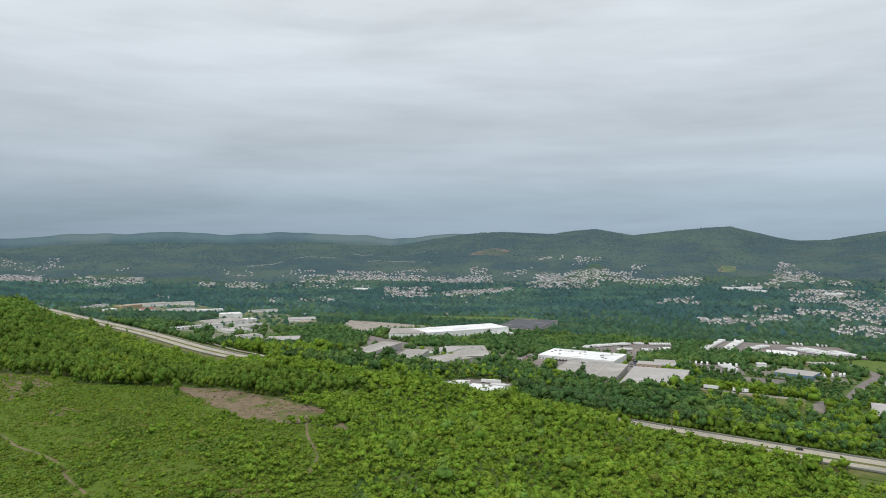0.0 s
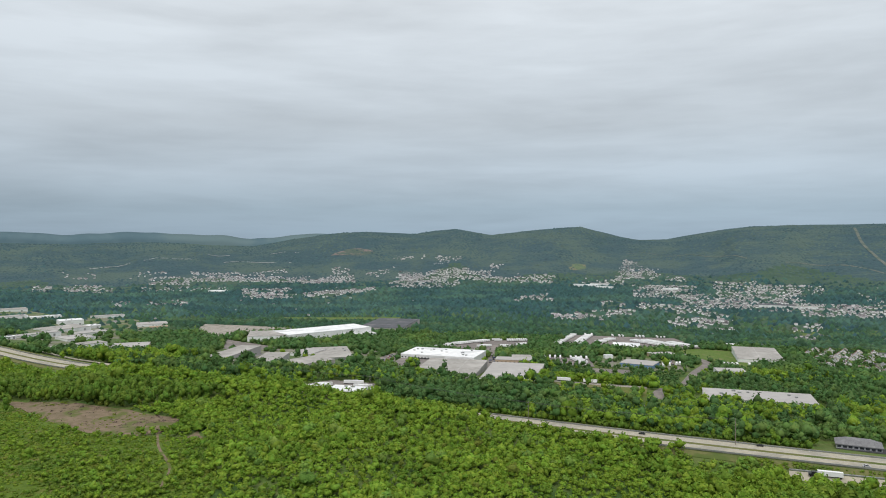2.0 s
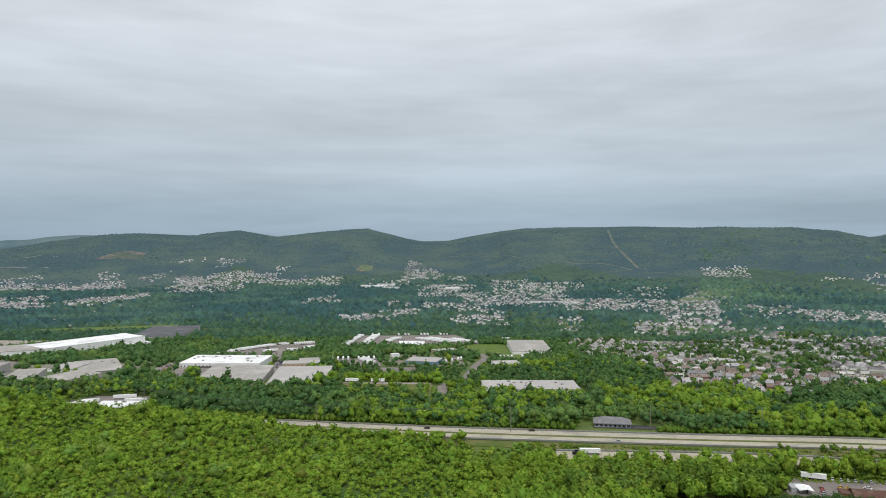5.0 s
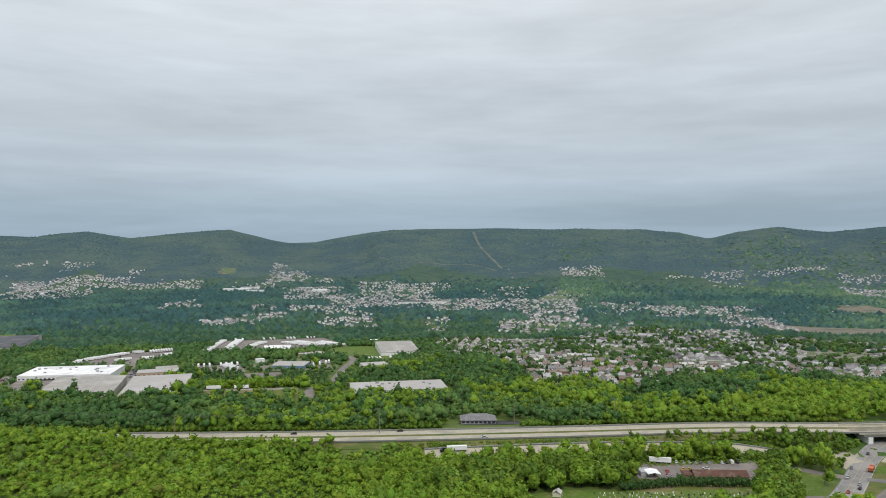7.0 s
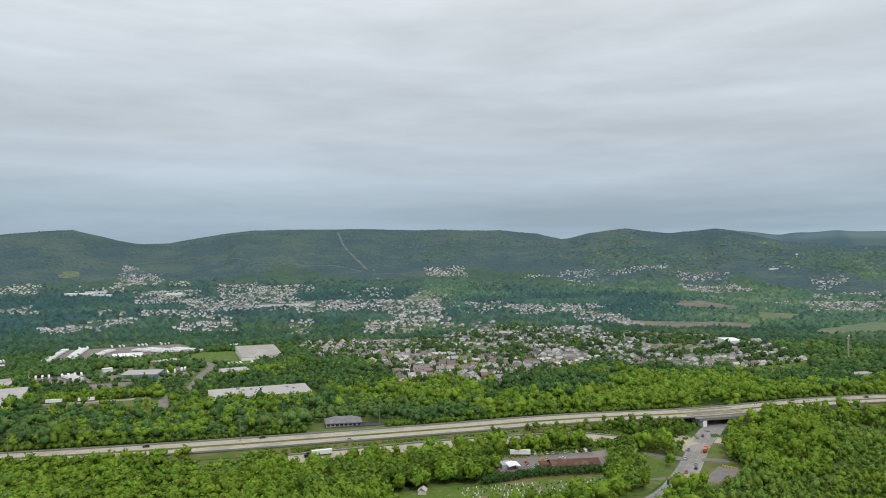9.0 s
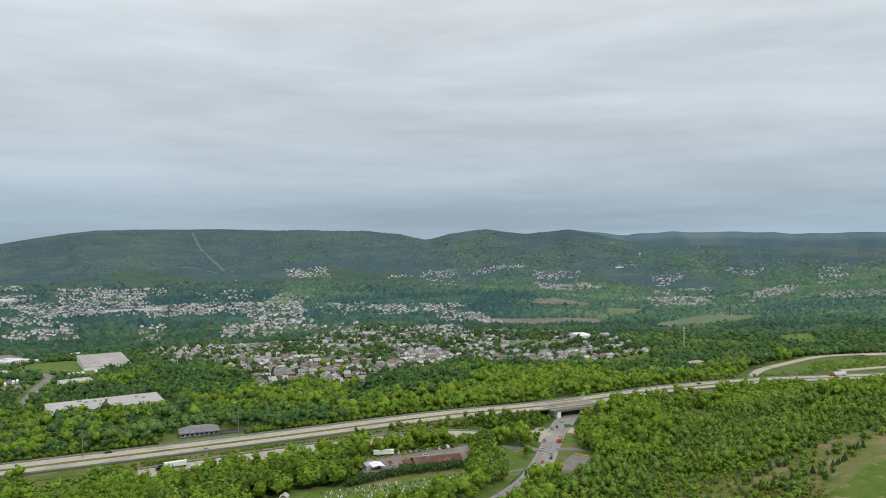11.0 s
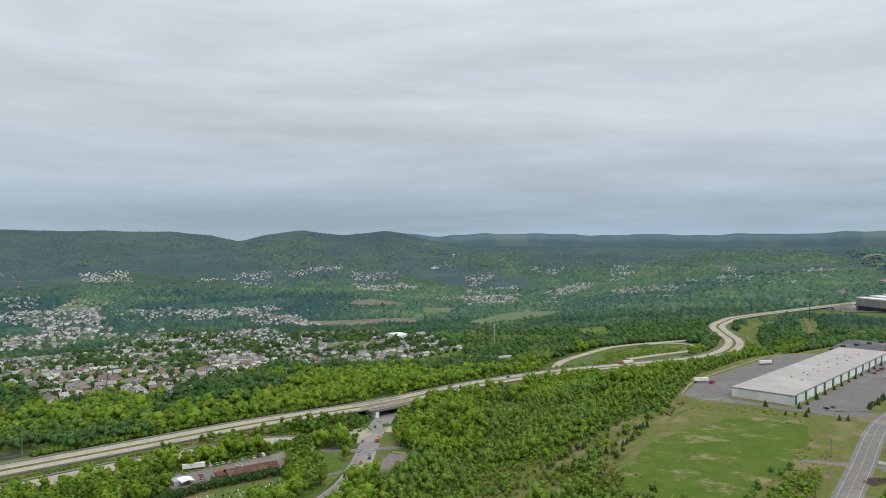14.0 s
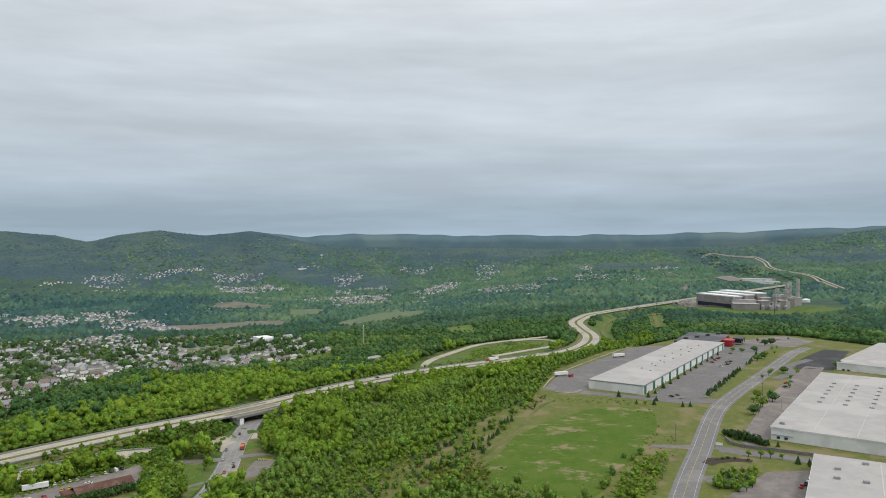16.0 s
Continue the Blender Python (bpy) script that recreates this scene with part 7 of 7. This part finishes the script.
plant_out(TIGHT, [(x + tr.uniform(-.4, .4) + ox, y + tr.uniform(-.4, .4) + oy) for ox, oy in ((0, 0), (1.6, 1.2)) for x, y in [pt((487, -154.5), (465, -170.5), k / 11) for k in range(12)]], tr)

stand("young_woods", "dense bright green thicket of young trees on the slope", YOUNG, (285, 560, -34, 30), 4.3, (2.0, 3.6), (0.55, 0.95), ICO1, 2, 24, 0.42, lambda x, y: near_side(x, y) & (side(x, y) < -60), sink=0.35)
stand("young_woods", "scattered taller green trees in the thicket", ASPEN, (285, 620, -34, 30), 13.0, (2.4, 4.2), (0.9, 1.4), ICO1, 4, 40, 0.32, lambda x, y: near_side(x, y) & (side(x, y) < -50) & (rng.random(len(x)) < 0.22 + 0.25 * wave(x, y, 60, 8)), sink=0.35)
stand("young_woods", "olive and yellowish bushes in the thicket", OLIVE, (285, 700, -34, 30), 9.0, (1.4, 2.8), (0.8, 1.3), ICO1, 3, 30, 0.32, lambda x, y: near_side(x, y) & (side(x, y) < -40) & (rng.random(len(x)) < 0.24 + 0.25 * wave(x, y, 50, 5)), sink=0.45)
stand("young_woods", "dense bright green young woods on the slope", YOUNG, (300, 1000, -34, 30), 5.1, (2.4, 4.2), (0.65, 1.05), ICO1, 2, 26, 0.42, lambda x, y: near_side(x, y) & ((np.hypot(x, y) > 560) | (side(x, y) > -60)) & ~tall_wood(x, y), sink=0.25)
stand("broadleaf_woods", "tall green woods in a close row behind the clearing", GROWN, (540, 1000, -34, -4), 5.5, (2.5, 4.1), (1.4, 1.95), ICO1, 3, 24, 0.4, lambda x, y: near_side(x, y) & tall_wood(x, y))
stand("broadleaf_woods", "dense green broadleaf woods below the highway", YOUNG, (330, 700, 30, 70), 6.2, (3.3, 4.6), (1.1, 1.5), ICO1, 4, 60, 0.45, lambda x, y: near_side(x, y) & (y < np.interp(x, [p[0] for p in RAMP_LOW], [p[1] for p in RAMP_LOW])) & ~inside(x, y, EDGE_TREES) & ~inside(x, y, COPSE))
stand("broadleaf_woods", "bright broadleaf woods between road and highway", YOUNG, (380, 1100, 70, 104), 6.4, (3.3, 4.8), (1.0, 1.4), ICO1, 4, 50, 0.45, lambda x, y: near_side(x, y) & (side(x, y) > -88 - 50 * wave(x, y, 80, 1)))
stand("aspen_woods", "slender mid-green aspens and saplings", ASPEN, (350, 1100, 70, 104), 4.0, (1.3, 2.6), (1.2, 2.1), ICO1, 2, 24, 0.45, lambda x, y: near_side(x, y) & (side(x, y) < -70 - 50 * wave(x, y, 80, 1)) & (rng.random(len(x)) < 0.85 - 0.5 * (wave(x, y, 40, 5) > 0.5)))
stand("aspen_woods", "loose bright green saplings at the edge of the grass", YOUNG, (350, 720, 76, 96), 4.4, (1.1, 2.2), (0.9, 1.6), ICO1, 2, 26, 0.42, lambda x, y: inside(x, y, SAPLINGS) & (rng.random(len(x)) < 0.8 + 0.3 * wave(x, y, 30, 2)), clear=False)
stand("undergrowth", "low green undergrowth below the aspens", SCRUB, (350, 900, 70, 104), 4.8, (1.1, 2.0), (0.6, 1.0), ICO1, 1, 8, 0.3, lambda x, y: near_side(x, y) & (side(x, y) < -60) & (rng.random(len(x)) < 0.8))
stand("woods", "bright green woods on the far part of the slope", GROWN, (1000, 1400, -36, 20), 7.5, (3.6, 5.2), (0.9, 1.3), ICO1, 1, 8, 0.2, near_side)
stand("woods", "dense green broadleaf woods beyond the highway", WOODS, (480, 1000, -34, 104), 6.8, (3.2, 5.0), (0.95, 1.4), ICO1, 3, 22, 0.45, lambda x, y: ~near_side(x, y) & thin(x, y) & (wave(x, y, 120, 3) < 0.15 - 1.0 * sstep(190, 90, side(x, y)) * sstep(44, 56, bearing(x, y)) + 0.5 * rng.normal(size=len(x))))
stand("woods", "lighter yellow-green woods beyond the highway", YOUNG, (480, 1000, -34, 104), 7.0, (3.2, 5.0), (0.9, 1.35), ICO1, 3, 22, 0.45, lambda x, y: ~near_side(x, y) & thin(x, y) & (wave(x, y, 120, 3) > 0.15 - 1.0 * sstep(190, 90, side(x, y)) * sstep(44, 56, bearing(x, y)) + 0.3 * rng.normal(size=len(x))))
stand("woods", "dense green broadleaf woods in the valley", WOODS, (1000, 1330, -34, 119), 8.0, (3.7, 5.4), (1.0, 1.35), ICO1, 1, 8, 0.22, lambda x, y: (~near_side(x, y) | (bearing(x, y) > 80)) & thin(x, y))
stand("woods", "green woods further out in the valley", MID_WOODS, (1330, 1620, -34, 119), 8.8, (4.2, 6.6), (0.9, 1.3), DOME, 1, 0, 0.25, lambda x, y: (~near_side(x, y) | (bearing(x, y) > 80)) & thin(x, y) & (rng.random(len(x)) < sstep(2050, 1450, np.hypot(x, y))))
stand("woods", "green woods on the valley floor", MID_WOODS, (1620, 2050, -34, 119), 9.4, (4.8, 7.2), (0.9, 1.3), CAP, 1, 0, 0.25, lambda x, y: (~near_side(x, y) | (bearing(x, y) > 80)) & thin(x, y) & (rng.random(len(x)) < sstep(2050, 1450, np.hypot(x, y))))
stand("woods", "dense green woods behind the warehouses", WOODS, (600, 1000, 104, 119), 8.0, (3.6, 5.4), (0.9, 1.3), ICO1, 2, 10, 0.22)
stand("distant_woods", "darker green woods across the valley floor, tinted blue for haze", FAR_WOODS, (1450, 3150, -34, 119), 12.5, (6.3, 9.6), (0.7, 1.05), CAP, 1, 0, 0.25, lambda x, y: thin(x, y) & (rng.random(len(x)) < sstep(3150, 2500, np.hypot(x, y))) & (rng.random(len(x)) < sstep(1450, 2000, np.hypot(x, y))) & ~fresh(x, y) & (~near_side(x, y) | (bearing(x, y) > 80)))
stand("distant_woods", "fresh yellow-green woods across the valley, blued for haze", FAR_BRIGHT, (1500, 4300, 48, 119), 12.5, (6.3, 9.6), (0.7, 1.05), CAP, 1, 0, 0.25, lambda x, y: thin(x, y) & (rng.random(len(x)) < sstep(1500, 1900, np.hypot(x, y)) * sstep(4300, 2900, np.hypot(x, y))) & fresh(x, y))
stand("distant_woods", "woods on the far hillsides, tinted blue for haze", HILL_LEAVES, (2500, 4450, -36, 119), 20.5, (10.0, 15.5), (0.4, 0.65), CAP, 1, 0, 0.25, lambda x, y: thin(x, y) & (rng.random(len(x)) < sstep(2500, 3150, np.hypot(x, y)) * (1 - 0.75 * sstep(56, 72, bearing(x, y)) * sstep(4250, 3300, np.hypot(x, y)))) & (seg_dist(x, y, HILL_CUT) > 16), sink=0.62)


def in_town(x, y):
    """Gardens between the houses, clear of the houses themselves."""
    t = np.zeros(len(x), bool)
    for outline in (TOWN_NEAR, TERRACES):
        t |= inside(x, y, outline)
    hx, hy = np.array([p[0] for p in near_spots + far_spots]), np.array([p[1] for p in near_spots + far_spots])
    where = np.flatnonzero(t)
    for k in where:
        t[k] = ((hx - x[k]) ** 2 + (hy - y[k]) ** 2).min() > 56
    return t & (rng.random(len(x)) < 0.34 + 0.42 * wave(x, y, 85, 5))


stand("garden_trees", "dark green garden trees between the town houses", GARDEN, (600, 2300, 20, 85), 7.6, (2.3, 4.7), (0.9, 1.4), ICO1, 1, 14, 0.25, in_town, clear=False)


def in_scrub(x, y):
    """Scrubland and the grass of the loop."""
    t = np.zeros(len(x), bool)
    for name, _, outline, _ in OPEN:
        if name in ("scrubland", "loop_lawn"):
            t |= inside(x, y, outline)
    return t & (seg_dist(x, y, TRACK) > 2) & (seg_dist(x, y, FOOTPATH) > 1.6)


stand("scrub", "low green bushes scattered over rough grass", SCRUB, (300, 1100, -34, 105), 2.9, (0.75, 1.75), (0.45, 0.8), ICO1, 1, 7, 0.4, lambda x, y: in_scrub(x, y) & (rng.random(len(x)) < 0.86 + 0.35 * wave(x, y, 22, 2)), clear=False, sink=0.25)
stand("young_woods", "young bright trees spreading into the scrub", YOUNG, (300, 540, -34, -2), 4.8, (1.2, 2.5), (0.6, 1.0), ICO1, 2, 20, 0.42, lambda x, y: in_scrub(x, y) & (rng.random(len(x)) < 0.75 * sstep(-210, -55, x + 30 * wave(x, y, 50, 3)) + 0.05), clear=False, sink=0.3)
stand("scrub", "low olive bushes in rough grass", OLIVE, (300, 760, -40, 0), 5.0, (0.8, 1.7), (0.4, 0.8), ICO1, 1, 10, 0.4, lambda x, y: in_scrub(x, y) & (rng.random(len(x)) < 0.35 + 0.4 * wave(x, y, 40, 1)), clear=False, sink=0.25)
stand("scrub", "darker bushes and saplings in rough grass", ASPEN, (300, 1100, -34, 105), 6.0, (0.7, 1.5), (0.8, 1.4), ICO1, 2, 10, 0.25, lambda x, y: in_scrub(x, y) & (rng.random(len(x)) < 0.30 + 0.4 * wave(x, y, 35, 7)), clear=False)
stand("bank_bushes", "low green bushes on the bank below the highway", ASPEN, (440, 800, 10, 80), 2.8, (0.9, 1.9), (0.9, 1.4), ICO1, 1, 12, 0.25, lambda x, y: (side(x, y) < -24) & (side(x, y) > -44) & (rng.random(len(x)) < 0.85 + 0.3 * wave(x, y, 30, 1)))
stand("bank_bushes", "dense bushes under the trees beyond the highway", GROWN, (480, 1000, -12, 90), 3.2, (1.3, 2.4), (0.9, 1.5), ICO1, 1, 12, 0.25, lambda x, y: (side(x, y) > 17.5) & (side(x, y) < 27) & ~((bearing(x, y) > 38.5) & (bearing(x, y) < 45)) & (np.abs(bearing(x, y) - 70) > 2), clear=False)

def before_ramp(x, y):
    """The strip below the slip road."""
    return (seg_dist(x, y, RAMP_LOW) > 5.5) & (seg_dist(x, y, ROADX) > 11) & ~inside(x, y, OPEN[OPEN_YARD][2])


OPEN_YARD = [o[1] for o in OPEN].index("worn asphalt yard of a repair garage")
stand("bank_bushes", "low green bushes beside the slip road", GROWN, (400, 640, 36, 70), 2.9, (1.1, 2.1), (0.8, 1.2), ICO1, 2, 14, 0.28, lambda x, y: before_ramp(x, y) & (seg_dist(x, y, RAMP_LOW) < np.where(x < 340, 12, 25)) & (side(x, y) < -34) & (rng.random(len(x)) < 0.85 + 0.4 * wave(x, y, 30, 3)), clear=False)
stand("bank_trees", "young green trees between highway and slip road", GROWN, (480, 640, 50, 72), 4.6, (1.7, 2.7), (1.1, 1.6), ICO1, 3, 30, 0.28, lambda x, y: (seg_dist(x, y, RAMP_LOW) > 6) & (seg_dist(x, y, ROADX) > 10) & (side(x, y) < -19) & (y > np.interp(x, [p[0] for p in RAMP_LOW], [p[1] for p in RAMP_LOW])) & (x > 425) & (x < 585), clear=False)
stand("bank_weeds", "dark weeds on the bank between highway and slip road", SCRUB, (400, 700, 34, 72), 2.0, (0.7, 1.4), (0.55, 0.9), ICO1, 1, 6, 0.3, lambda x, y: (seg_dist(x, y, RAMP_LOW) > 5) & (seg_dist(x, y, ROADX) > 12) & (side(x, y) < -17.5) & (side(x, y) > -52) & (rng.random(len(x)) < 0.8 + 0.5 * wave(x, y, 25, 3)), clear=False, sink=0.2)
stand("weeds", "tufts of tall weeds in rough grass", SCRUB, (340, 640, 74, 118), 3.0, (0.3, 0.9), (0.4, 0.7), ICO1, 1, 6, 0.3, lambda x, y: (inside(x, y, OPEN[0][2]) | inside(x, y, [(447, 99), (472, 60), (568, -18), (610, -44), (430, 9), (397, 27), (370, 60)])) & ~inside(x, y, [(616, -52), (890, -170), (960, -330), (800, -300), (596, -180), (575, -130)]) & (seg_dist(x, y, MILL_ROAD) > 12) & (x < 600) & (y > -118) & (rng.random(len(x)) < np.where(inside(x, y, [(548, -22), (581, -36), (574, -104), (463, -95), (395, -62), (364, -40), (430, 7)]), 0.0, 0.30 + 0.35 * wave(x, y, 25, 3))), clear=False)
CLEARINGS = [o for name, _, o, _ in OPEN if name == "clearing"]
def cleared(x, y):
    return inside(x, y, CLEARINGS[0]) | inside(x, y, CLEARINGS[1]) | inside(x, y, CLEARINGS[2]) | inside(x, y, CLEARINGS[3])


stand("brush_piles", "grey brush and stumps strewn over bare earth", BRUSH, (400, 760, -36, -2), 2.4, (0.5, 1.5), (0.2, 0.45), ICO1, 1, 6, 0.45, lambda x, y: cleared(x, y) & (rng.random(len(x)) < 0.24 + 0.3 * wave(x, y, 18, 6)), clear=False, sink=0.5)
stand("scrub", "olive saplings and grass coming up in the clearing", OLIVE, (400, 760, -36, -2), 2.6, (0.5, 1.2), (0.4, 0.8), ICO1, 1, 6, 0.3, lambda x, y: cleared(x, y) & (rng.random(len(x)) < 0.45 * (wave(x, y, 26, 4) > 0.25)), clear=False, sink=0.3)
stand("scrub", "bright green bushes along the road verge", YOUNG, (350, 480, 95, 112), 2.3, (0.8, 1.7), (0.7, 1.2), ICO1, 2, 16, 0.3, lambda x, y: inside(x, y, [(368, -58), (395, -70), (437, -94), (449, -104), (424, -101), (373, -80), (358, -70)]) & (rng.random(len(x)) < 0.75), clear=False)
stand("scrub", "yellowish olive bushes at the foot of the bank", OLIVE, (370, 480, 80, 95), 2.4, (0.8, 1.8), (0.7, 1.1), ICO1, 2, 16, 0.3, lambda x, y: inside(x, y, [(413, 45), (432, 30), (434, 13), (394, 2), (379, 11), (391, 30)]) & (rng.random(len(x)) < 0.7), clear=False)
